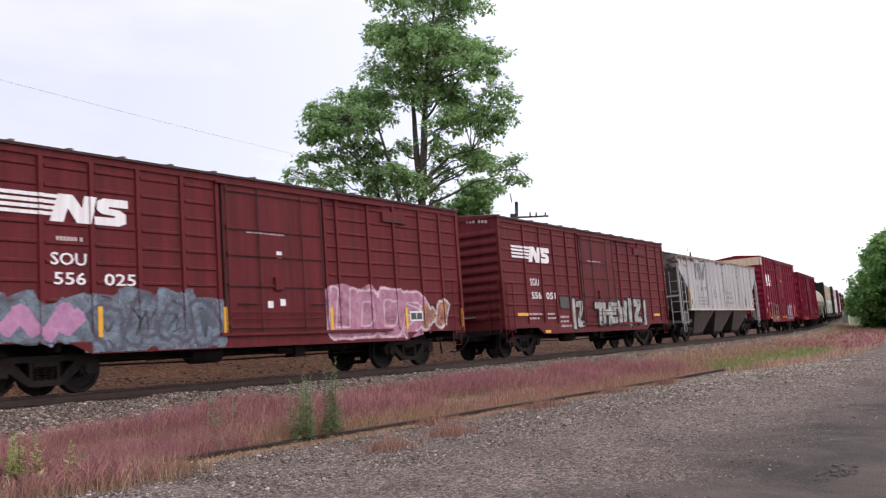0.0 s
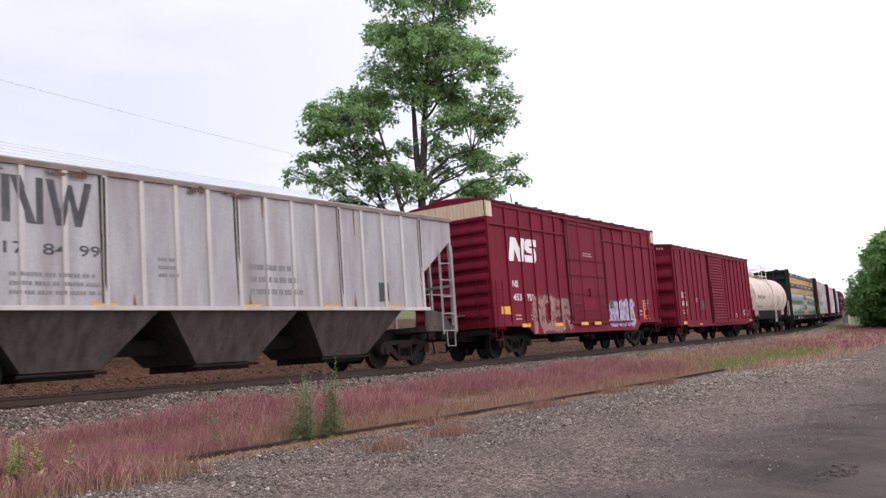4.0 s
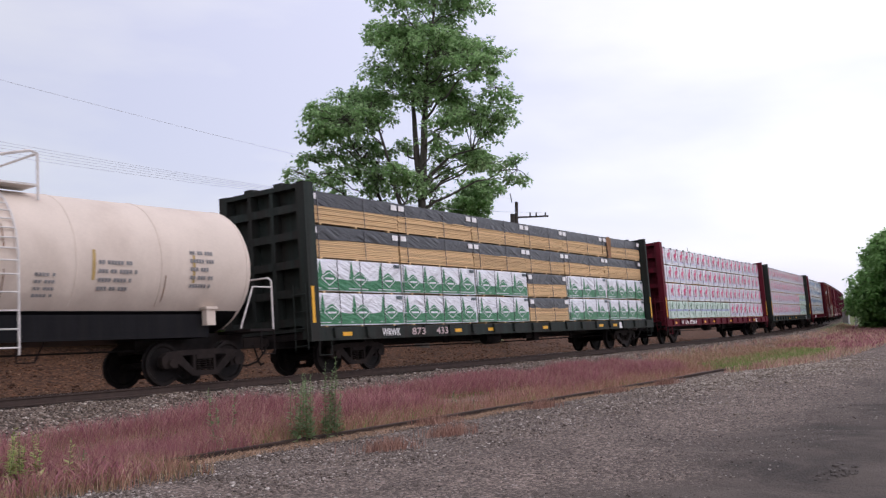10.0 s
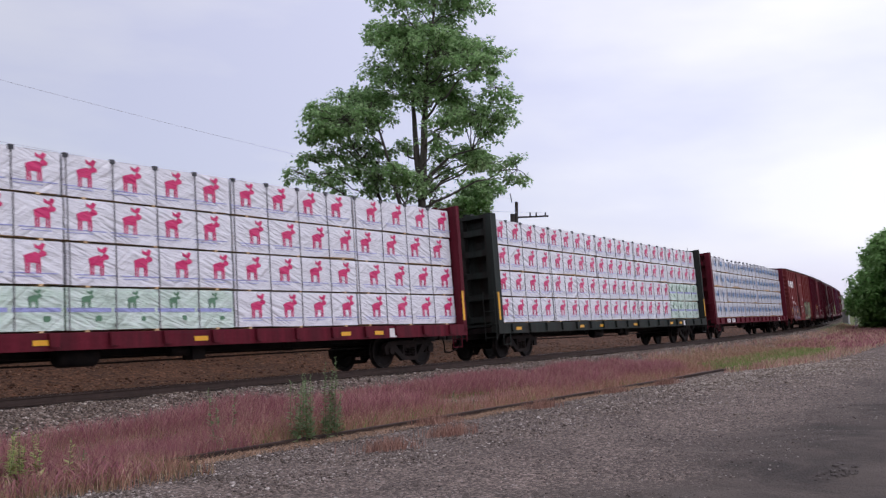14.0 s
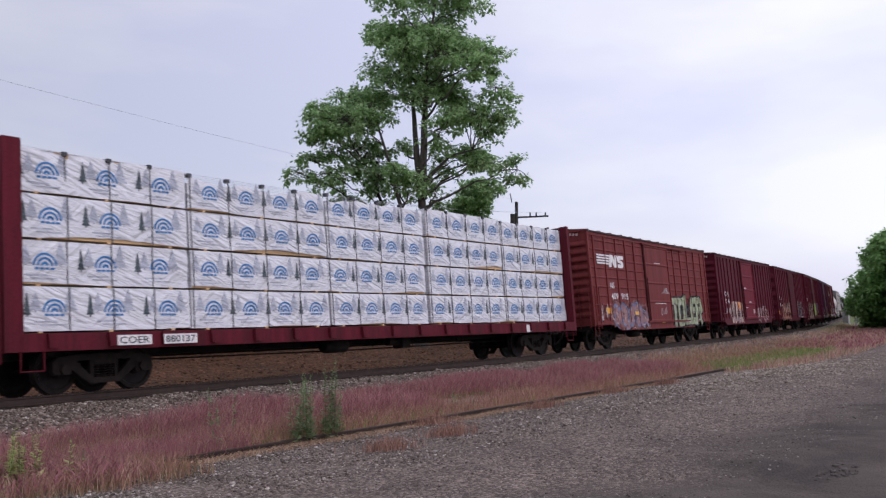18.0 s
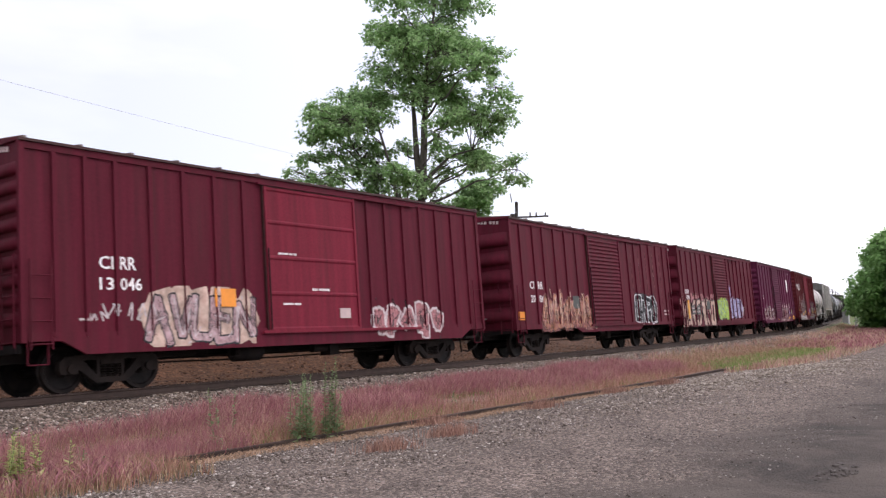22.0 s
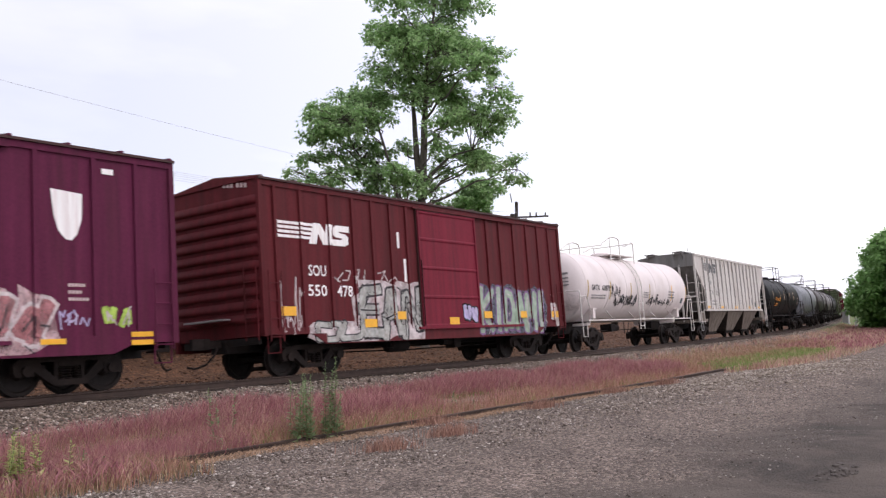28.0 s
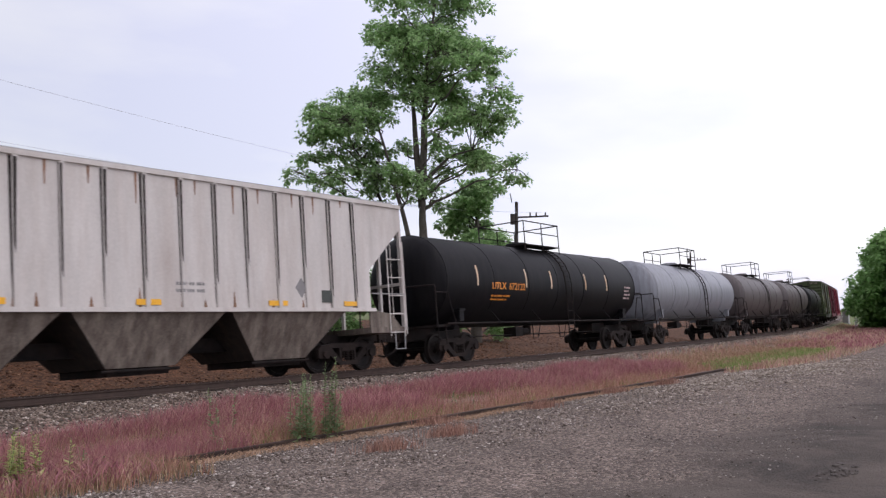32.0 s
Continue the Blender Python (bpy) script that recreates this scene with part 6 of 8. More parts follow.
# ---- bulkhead flat cars and their lumber ----
def bulkhead_flat(label, left, right, mat, top=4.75, deck=1.16, reflect=M_YELLOW):
    car = thing("bulkhead_flat_car", label, "freight car", "freight cars of the train")
    h = (right - left) / 2
    part("deck", Form().box(-h, h, -1.40, 1.40, deck - 0.10, deck - 0.02), mat, car)
    part("side_sill", Form().box(-h, h, -1.52, -1.42, 0.80, deck - 0.03), mat, car)
    part("side_sill", Form().box(-h, h, 1.42, 1.50, 0.80, deck - 0.03), mat, car)
    me = Form().prism([(-0.09, 0.86), (0.09, 0.86), (0.11, deck - 0.04), (-0.11, deck - 0.04)], -1.60, -1.52).mesh("stake_pocket", mat)
    n = 17
    for k in range(n):
        part("stake_pocket", me, None, car, place=pose(-h + 0.9 + (2 * h - 1.8) * k / (n - 1), 0, 0))
    for s_ in (-1, 1):
        deep = 0.36 if s_ < 0 else 0.16   # the far-end bulkhead is the slimmer one
        x0, x1 = sorted((s_ * (h - deep), s_ * h))
        for yy in (-1.52, 1.22):
            part("bulkhead_post", Form().box(x0, x1, yy, yy + 0.28, 0.86, top), mat, car)
        xi0, xi1 = sorted((s_ * (h - deep), s_ * (h - deep + 0.05)))
        part("bulkhead_sheet", Form().box(xi0, xi1, -1.25, 1.25, deck - 0.05, top - 0.05), mat, car)
        xo0, xo1 = sorted((s_ * (h - deep + 0.05), s_ * (h - 0.03)))
        for z in (1.2, 1.92, 2.64, 3.36, 4.05):
            part("bulkhead_beam", Form().prism([(xo0, z), (xo1, z + 0.05), (xo1, z + 0.13), (xo0, z + 0.20)], -1.24, 1.22), mat, car)
        for yy in (-0.42, 0.36):
            part("bulkhead_stiffener", Form().box(xo0, xo1 + 0.02, yy, yy + 0.12, deck, top - 0.06), mat, car)
        part("bulkhead_cap", Form().box(x0, x1, -1.24, 1.22, top - 0.14, top - 0.02), mat, car)
        for yy in (-0.75, 0.3):
            part("winch_bracket", Form().box(x0 + 0.05, x1 - 0.05, yy, yy + 0.3, top - 0.02, top + 0.07), mat, car)
        if reflect:
            plate(car, s_ * (h - 0.13) - 0.05, s_ * (h - 0.13) + 0.05, 1.25, 2.15, -1.522, reflect, "reflector")
        ladder(car, s_ * h + s_ * 0.04, -1.45, 0.6, 2.2, 0.42, mat, "y")
        part("sill_step", Form().rod([(s_ * (h - 0.3), -1.5, 0.86), (s_ * (h - 0.3), -1.5, 0.45), (s_ * (h - 0.75), -1.5, 0.45), (s_ * (h - 0.75), -1.5, 0.86)], 0.018), mat, car)
    for x in (-h * 0.88, -h * 0.42, -h * 0.25, h * 0.08, h * 0.5, h * 0.62) if reflect else ():
        plate(car, x - 0.18, x + 0.18, 0.90, 1.0, -1.524, reflect, "reflector")
    plate(car, h * 0.66, h * 0.66 + 0.3, 0.82, 1.06, -1.524, M_WHITE, "consolidated_stencil")
    underframe(car, h, 1.02, None, 1.38)
    couplers(car, h)
    for x in (-h + 2.3, h - 2.3):
        truck(car, x)
    add_mover(car, left, right, 2.3)
    return car


def animal_print(f, x, z, s, y):
    """A plain long-legged animal silhouette."""
    f.flat([(x - 0.24 * s, z + 0.10 * s), (x - 0.10 * s, z + 0.16 * s), (x + 0.12 * s, z + 0.22 * s), (x + 0.26 * s, z + 0.12 * s), (x + 0.24 * s, z - 0.10 * s), (x - 0.20 * s, z - 0.08 * s)], y)
    for dx in (-0.20, -0.12, 0.12, 0.20):
        f.flat([(x + dx * s, z - 0.06 * s), (x + (dx + 0.06) * s, z - 0.06 * s), (x + (dx + 0.05) * s, z - 0.38 * s), (x + (dx + 0.01) * s, z - 0.38 * s)], y - 0.0005)
    f.flat([(x + 0.18 * s, z + 0.16 * s), (x + 0.28 * s, z + 0.30 * s), (x + 0.44 * s, z + 0.20 * s), (x + 0.42 * s, z + 0.12 * s), (x + 0.24 * s, z + 0.06 * s)], y - 0.001)
    f.flat([(x + 0.24 * s, z + 0.28 * s), (x + 0.08 * s, z + 0.34 * s), (x + 0.06 * s, z + 0.46 * s), (x + 0.20 * s, z + 0.38 * s), (x + 0.30 * s, z + 0.48 * s), (x + 0.40 * s, z + 0.44 * s), (x + 0.34 * s, z + 0.30 * s)], y - 0.0015)


def rainbow_print(f, x, z, s, y):
    for r0, r1 in ((0.05, 0.13), (0.20, 0.27), (0.34, 0.41)):
        n = 12
        for k in range(n):
            a, b = math.pi * k / n, math.pi * (k + 1) / n
            f.flat([(x + r0 * s * math.cos(a), z + r0 * s * math.sin(a)), (x + r1 * s * math.cos(a), z + r1 * s * math.sin(a)), (x + r1 * s * math.cos(b), z + r1 * s * math.sin(b)), (x + r0 * s * math.cos(b), z + r0 * s * math.sin(b))], y)


def fir_print(f, x, z, s, y, wide=0.14):
    for k in range(5):
        w, b = (wide - wide * 0.17 * k) * s, z + 0.12 * s * k
        f.flat([(x - w, b), (x + w, b), (x, b + 0.22 * s)], y - 0.0004 * k)
    f.flat([(x - 0.02 * s, z - 0.08 * s), (x + 0.02 * s, z - 0.08 * s), (x + 0.02 * s, z), (x - 0.02 * s, z)], y)


M_MOSSINK = material("printed_moss_green", (0.09, 0.20, 0.11), 0.35, 0, 0.2, 5.0, bump=0)
LABELS = {"animal": "white plastic-wrapped lumber pack with crimson animal prints", "moss": "pale green and white wrapped lumber pack on a flat car", "fir": "white and green wrapped lumber pack with forest print", "bare": "strapped bare lumber pack under a black cover", "arch": "white wrapped lumber pack with blue arch prints on a flat car", "plain": "white plastic-wrapped lumber pack on a flat car"}
pack_rng = random.Random(77)


def pack(kind, x0, x1, z0, z1, row, flat):
    """One lumber pack at its place on a flat car; row -1 faces the camera's side."""
    left, right, inset = flat
    ob = thing("lumber_pack", LABELS[kind], "lumber pack", "lumber packs on the flat cars")
    top_tier = z1 > 4.5
    L, W = (x1 - x0) / 2 - 0.015 - (pack_rng.uniform(0, 0.03) if kind != "bare" else 0), 0.60
    b = 0.045
    H = z1 - z0 - b - (pack_rng.uniform(0.0, 0.06) if top_tier and kind == "arch" else 0.004)
    for x in (-L + 0.4, -0.05, L - 0.5):
        if row < 0 or x == -0.05:
            part("dunnage_block", Form().box(x, x + 0.09, -W, W, 0, b), M_LUMBER, ob)
    mat = {"moss": M_WRAPGREEN, "bare": M_LUMBER}.get(kind, M_WRAP)
    y = -W
    droop = 0.19 if top_tier and kind == "arch" and -7.0 < x0 < 1.9 else 0.0
    loose = pack_rng.choice((0.3, 0.6, 0.8, 1.8)) * (1.5 if top_tier else 1.0) if kind == "arch" else 0.6

    def slack(x, z):
        """How far the sheet stands off the boards."""
        d = 0.016 * noise.noise(Vector((x * 1.6 + x0 * 3, z * 2.4 + z0 * 7, row * 3.0))) + 0.006 * noise.noise(Vector((x * 4 + z * 7 + x0, z * 5 - x * 3 + z0 * 7, row * 3.0)))
        return d * loose

    def laid(f):
        """Ink follows the sheet."""
        f.v = [(p[0], p[1] + slack(p[0], p[2]), p[2]) for p in f.v]
        return f

    def sheet(za, zb, nz, ragged):
        g = Form()
        nx = max(6, int(L * 2 / 0.10))
        for k in range(nz + 1):
            for i in range(nx + 1):
                x = -L + 2 * L * i / nx
                lift = ragged * max(0.0, noise.noise(Vector((x * 0.4 + x0, z0 * 5.0, row))) + 0.05 + 0.12 * noise.noise(Vector((x * 5 + x0, z0 * 5.0, row))))
                lo = za + lift
                hi = zb - droop * (0.5 + noise.noise(Vector((x * 0.7 + x0, 3.0, row))) + 0.3 * noise.noise(Vector((x * 3 + x0, 7.0, row))))
                z = lo + (hi - lo) * k / nz
                g.v.append((x, y + slack(x, z) + (0.015 if k == nz else 0), z))
        for k in range(nz):
            for i in range(nx):
                a = k * (nx + 1) + i
                g.f.append((a, a + 1, a + nx + 2, a + nx + 1))
        return g

    if kind == "bare":
        n = 10
        for k in range(n):
            a = b + 0.58 * H * k / n
            e = pack_rng.uniform(-0.012, 0.012)
            part("board_layer", Form().box(-L + e, L + e, -W + pack_rng.choice((0.0, 0.004, 0.012, 0.02)), W, a, a + 0.58 * H / n - 0.006), M_LUMBER, ob)
        g = sheet(b + 0.54 * H, b + H, 4, 0.08)
        g.box(-L, L, y + 0.014, W, b + 0.582 * H, b + H - 0.002)
        part("black_cover", g, M_BLACKWRAP, ob, "black plastic cover", smooth=40)
        if row < 0:
            for x in (-L + 0.03, L - 0.30):
                plate(ob, x, x + 0.26, b + 0.74 * H, b + 0.92 * H, -W - 0.016, M_WHITE, "label")
                bars(ob, x + 0.03, x + 0.23, b + 0.77 * H, b + 0.89 * H, -W - 0.019, M_GREYMARK, 2, 5)
    else:
        part("lumber_core", Form().box(-L + 0.012, L - 0.012, y + 0.03, W - 0.012, b, b + H - 0.014 - droop), M_LUMBER, ob, "sawn boards under the wrap")
        g = sheet(b - 0.01, b + H, 9, 0.13 if kind == "arch" else 0.05)
        g.box(-L, L, y + 0.012, W, b + H - 0.012 - droop, b + H - 0.002 - droop)
        g.box(-L, -L + 0.008, y + 0.016, W, b, b + H - 0.014 - droop)
        g.box(L - 0.008, L, y + 0.016, W, b, b + H - 0.014 - droop)
        part("wrapper", g, mat, ob, smooth=45)
        if row < 0:
            y -= 0.010
            if kind == "animal":
                p, q = Form(), Form()
                n = max(1, round(2 * L / 1.06))
                shift = pack_rng.uniform(-0.16, 0.16)
                for k in range(n):
                    x = -L + 2 * L * (k + 0.5) / n + shift
                    animal_print(p, x, b + H * 0.55, 0.68, y)
                    q.flat([(x - 0.45, b + H * 0.23), (x + 0.50, b + H * 0.23), (x + 0.50, b + H * 0.255), (x - 0.45, b + H * 0.255)], y + 0.001)
                    q.flat([(x - 0.40, b + H * 0.16), (x + 0.20, b + H * 0.16), (x + 0.20, b + H * 0.18), (x - 0.40, b + H * 0.18)], y + 0.001)
                part("animal_print", laid(p), M_PINK, ob, "crimson print")
                part("line_print", laid(q), M_LILAC, ob)
            elif kind == "moss":
                p, q = Form(), Form()
                n = max(1, round(2 * L / 1.06))
                for k in range(n):
                    x = -L + 2 * L * (k + 0.5) / n
                    animal_print(p, x - 0.1, b + H * 0.70, 0.42, y)
                    p.flat(blob(pack_rng, x + 0.18, b + H * 0.26, 0.07, 0.06, 8), y)
                    q.flat([(x - 0.50, b + H * 0.42), (x + 0.46, b + H * 0.42), (x + 0.46, b + H * 0.52), (x - 0.50, b + H * 0.52)], y + 0.002)
                part("forest_print", laid(p), M_MOSSINK, ob)
                part("band_print", laid(q), M_LILAC, ob)
            elif kind == "fir":
                p, q, r = Form(), Form(), Form()
                n = max(1, round(2 * L / 1.1))
                for k in range(int(2 * L / 0.12)):
                    xa, xb = -L + 0.12 * k, min(L, -L + 0.12 * (k + 1))
                    ha, hb = (0.38 + 0.02 * math.sin(u * 7 + x0) for u in (xa, xb))
                    p.flat([(xa, b + 0.02), (xb, b + 0.02), (xb, b + H * hb), (xa, b + H * ha)], y)
                for k in range(n):
                    x = -L + 2 * L * (k + 0.5) / n
                    fir_print(p, x - 0.30, b + H * 0.40, 0.66, y - 0.001, 0.20)
                    p.flat([(x - 0.34, b + H * 0.38), (x - 0.06, b + H * 0.62), (x + 0.06, b + H * 0.66), (x + 0.30, b + H * 0.48), (x + 0.40, b + H * 0.38)], y - 0.003)
                    c0 = x + 0.03
                    hexa = [(-0.30, 0.44), (-0.26, 0.36), (0, 0.16), (0.28, 0.36), (0.31, 0.44), (0.02, 0.60)]
                    r.flat([(c0 + u, b + H * v) for u, v in hexa], y - 0.005)
                    q.flat([(c0 + u * 0.88, b + H * (0.395 + (v - 0.395) * 0.86)) for u, v in hexa], y - 0.007)
                    r.flat([(c0 - 0.17, b + H * 0.36), (c0 + 0.18, b + H * 0.36), (c0 + 0.18, b + H * 0.42), (c0 - 0.17, b + H * 0.42)], y - 0.009)
                    r.flat([(x - 0.45, b + H * 0.075), (x + 0.35, b + H * 0.075), (x + 0.35, b + H * 0.10), (x - 0.45, b + H * 0.10)], y - 0.003)
                part("forest_print", laid(p), M_GREENINK, ob, "dark green print")
                part("white_print", laid(r), M_WRAP, ob)
                part("logo_print", laid(q), M_GREENINK, ob)
                plate(ob, L - 0.32, L - 0.05, b + H * 0.84, b + H * 0.95, y - 0.012, M_DARKINK, "label", 0.006)
            elif kind == "arch":
                p, q, r = Form(), Form(), Form()
                n = max(1, round(2 * L / 1.15))
                shift = pack_rng.uniform(-0.08, 0.08)
                for k in range(n):
                    x = -L + 2 * L * (k + 0.5) / n + shift
                    rainbow_print(p, x, b + H * 0.42, 0.60, y)
                    for u in range(4):
                        p.flat([(x - 0.20 + 0.105 * u, b + H * 0.33), (x - 0.12 + 0.105 * u, b + H * 0.33), (x - 0.12 + 0.105 * u, b + H * 0.38), (x - 0.20 + 0.105 * u, b + H * 0.38)], y)
                    if x - 0.55 > -L + 0.1:
                        fir_print(q, x - 0.55, b + H * 0.36, 0.58, y, 0.16)
                    fir_print(r, x - 0.38, b + H * 0.46, 0.50, y, 0.30)
                    fir_print(r, x + 0.32, b + H * 0.46, 0.62, y, 0.28)
                    r.flat([(x - 0.40, b + H * 0.19), (x + 0.05, b + H * 0.19), (x + 0.05, b + H * 0.225), (x - 0.40, b + H * 0.225)], y)
                    r.flat([(x - 0.30, b + H * 0.12), (x + 0.25, b + H * 0.12), (x + 0.25, b + H * 0.145), (x - 0.30, b + H * 0.145)], y)
                part("arch_print", laid(p), M_BLUEINK, ob, "blue print")
                part("fir_print", laid(q), M_DARKINK, ob)
                part("grey_print", laid(r), M_PALEINK, ob)
    if row < 0:
        n = max(2, round(2 * L / (1.06 if kind != "bare" else 1.9)))
        for k in range(n):
            x = -L + 2 * L * k / n + (0.06 if kind != "bare" else 0.35)
            part("strap", Form().box(x - 0.011, x + 0.011, -W - 0.022, -W - 0.014, b - 0.01, b + H + 0.008), M_STRAP, ob)
        if top_tier and kind != "bare":
            for k in range(n):
                x = -L + 2 * L * k / n + 0.06
                part("edge_protector", Form().box(x - 0.05, x + 0.05, -W - 0.03, -W + 0.08, b + H - 0.07, b + H + 0.016), M_BLACKWRAP, ob)
    place = pose((x0 + x1) / 2, row * 0.64 + pack_rng.uniform(-0.012, 0.012), z0, 0, 0, pack_rng.uniform(-0.25, 0.25))
    add_mover(ob, left, right, inset, place)
    return ob


def load(flat, columns, kinds, base=1.15, step=0.875, gap_at=None):
    """Tiers of packs; kinds[tier] is a list of one kind a column."""
    for tier, names in enumerate(kinds):
        for i, kind in enumerate(names):
            x0, x1 = columns[i], columns[i + 1] - (0.14 if gap_at == i else 0.0)
            z = base + step * tier
            j = pack_rng.uniform(-0.02, 0.02)
            pack(kind, x0 + j, x1 + j, z, z + step, -1, flat)
            pack("plain", x0 + j, x1 + j, z, z + step, 1, flat)


F7, F8, F9, F10 = (110.5, 133.0, 2.3), (134.8, 156.8, 2.3), (158.6, 180.6, 2.3), (182.4, 204.45, 2.3)
c = bulkhead_flat("dark green bulkhead flat car loaded with lumber packs", F7[0], F7[1], M_FLATGREEN, 4.78)
lettering("WRWK", -8.55, -7.75, 0.86, 1.06, -1.606, M_WHITE, c)
lettering("873", -7.2, -6.55, 0.86, 1.06, -1.606, M_FADED, c)
lettering("433", -6.0, -5.4, 0.86, 1.06, -1.606, M_FADED, c)
load(F7, (-10.84, -7.05, -3.1, 0.38, 3.42, 7.1, 11.06), [["fir", "fir", "fir", "bare", "fir", "fir"], ["fir", "fir", "fir", "bare", "fir", "fir"], ["bare"] * 6, ["bare"] * 6])
flap = thing("paper_flap", "torn brown paper cover hanging from a lumber pack", "paper")
g = Form()
for k in range(7):
    for x in (0.0, 0.12, 0.25, 0.38):
        g.v.append((x + 0.02 * math.sin(k * 1.3), -0.016 - 0.02 * math.sin(k * 0.9 + x * 9), 0.05 + (0.85 + 0.06 * math.sin(x * 11)) * k / 6))
for k in range(6):
    for x in range(3):
        g.f.append((4 * k + x, 4 * k + x + 1, 4 * k + x + 5, 4 * k + x + 4))
part("sheet", g, material("brown_kraft_paper", (0.24, 0.12, 0.055), 0.75, 0, 0.3, 6.0, (1, 1, 2), 0.5), flap, smooth=60)
add_mover(flap, F7[0], F7[1], F7[2], pose(7.45, -1.275, 3.72))
c = bulkhead_flat("dark red bulkhead flat car loaded with wrapped lumber", F8[0], F8[1], M_FLATRED, 4.78)
lettering("W", -9.0, -8.65, 0.86, 1.06, -1.606, M_WHITE, c)
lettering("RWK", -8.35, -7.75, 0.86, 1.06, -1.606, M_WHITE, c)
lettering("873864", -7.6, -6.4, 0.86, 1.06, -1.606, M_WHITE, c)
load(F8, (-10.62, -6.35, -2.1, 2.1, 6.35, 10.82), [["moss", "moss", "moss", "animal", "animal"], ["animal"] * 5, ["animal"] * 5, ["animal"] * 5])
c = bulkhead_flat("dark green bulkhead flat car loaded with wrapped lumber", F9[0], F9[1], M_FLATGREEN, 4.75)
load(F9, (-10.62, -6.35, -2.1, 2.1, 6.35, 10.82), [["animal", "animal", "animal", "animal", "moss"], ["animal", "animal", "animal", "animal", "moss"], ["animal"] * 5, ["animal"] * 5])
c = bulkhead_flat("dark red bulkhead flat car loaded with blue-printed lumber", F10[0], F10[1], M_FLATRED, 4.72, reflect=None)
plate(c, -8.8, -8.0, 0.86, 1.06, -1.606, M_WHITE, "mark_board", 0.004)
plate(c, -7.7, -6.85, 0.86, 1.06, -1.606, M_WHITE, "mark_board", 0.004)
lettering("COER", -8.75, -8.05, 0.89, 1.03, -1.612, M_BLACKMARK, c)
lettering("880137", -7.66, -6.9, 0.89, 1.03, -1.612, M_BLACKMARK, c)
load(F10, (-10.66, -6.7, -2.2, 2.2, 6.5, 10.84), [["arch"] * 5] * 4, gap_at=2)


# ---- ground ----
def lay(lat, s):
    """Height of the ground beside the track."""
    z = float(np.interp(lat, PROFILE[0], PROFILE[1]))
    if lat < -6.6:
        z += 0.22 * math.exp(-((s - 27) / 7) ** 2 - ((lat + 9.6) / 1.8) ** 2)
        z += 0.05 * noise.noise(Vector((s * 0.35, lat * 0.35, 0))) * min(1, (-6.6 - lat))
    z += 0.035 * noise.noise(Vector((s * 0.9, lat * 0.9, 4.0)))
    return z


PROFILE = ([-220, -40, -14, -9, -7, -6.4, -3.9, -3.2, -2.35, -1.75, 0, 1.75, 2.7, 4, 8, 13, 19, 30, 220],
           [-0.3, -0.1, -0.08, -0.28, -0.42, -0.47, -0.46, -0.38, -0.12, -0.04, -0.20, -0.36, -0.62, -0.70, -0.45, 0.1, 0.95, 1.0, 1.2])
GROUNDS = [
    material("ballast_gravel", (0.165, 0.128, 0.105), 0.95, 0, 0.6, 22.0, (1, 1, 1), 1.0, (0.12, 0.09, 0.075), 0.6, 0.8, 0.2, 90),
    material("weedy_soil", (0.20, 0.145, 0.115), 0.95, 0, 0.45, 14.0, (1, 1, 1), 0.9, (0.26, 0.15, 0.14), 0.6, 0.7, 0.2, 80),
    material("gravel_lot", (0.165, 0.128, 0.108), 0.95, 0, 0.42, 30.0, (1, 1, 1), 0.9, (0.098, 0.077, 0.066), 0.9, 0.5, 0.2, 110),
    material("brown_earth", (0.105, 0.050, 0.027), 0.95, 0, 0.45, 9.0, (1, 1, 1), 1.0, (0.055, 0.032, 0.022), 0.7, 0.5, 0.2, 60),
    material("far_grass", (0.10, 0.13, 0.045), 0.95, 0, 0.4, 2.0, (1, 1, 1), 0.6, (0.22, 0.14, 0.10), 0.5, 0.15, 0.2, 20),
]


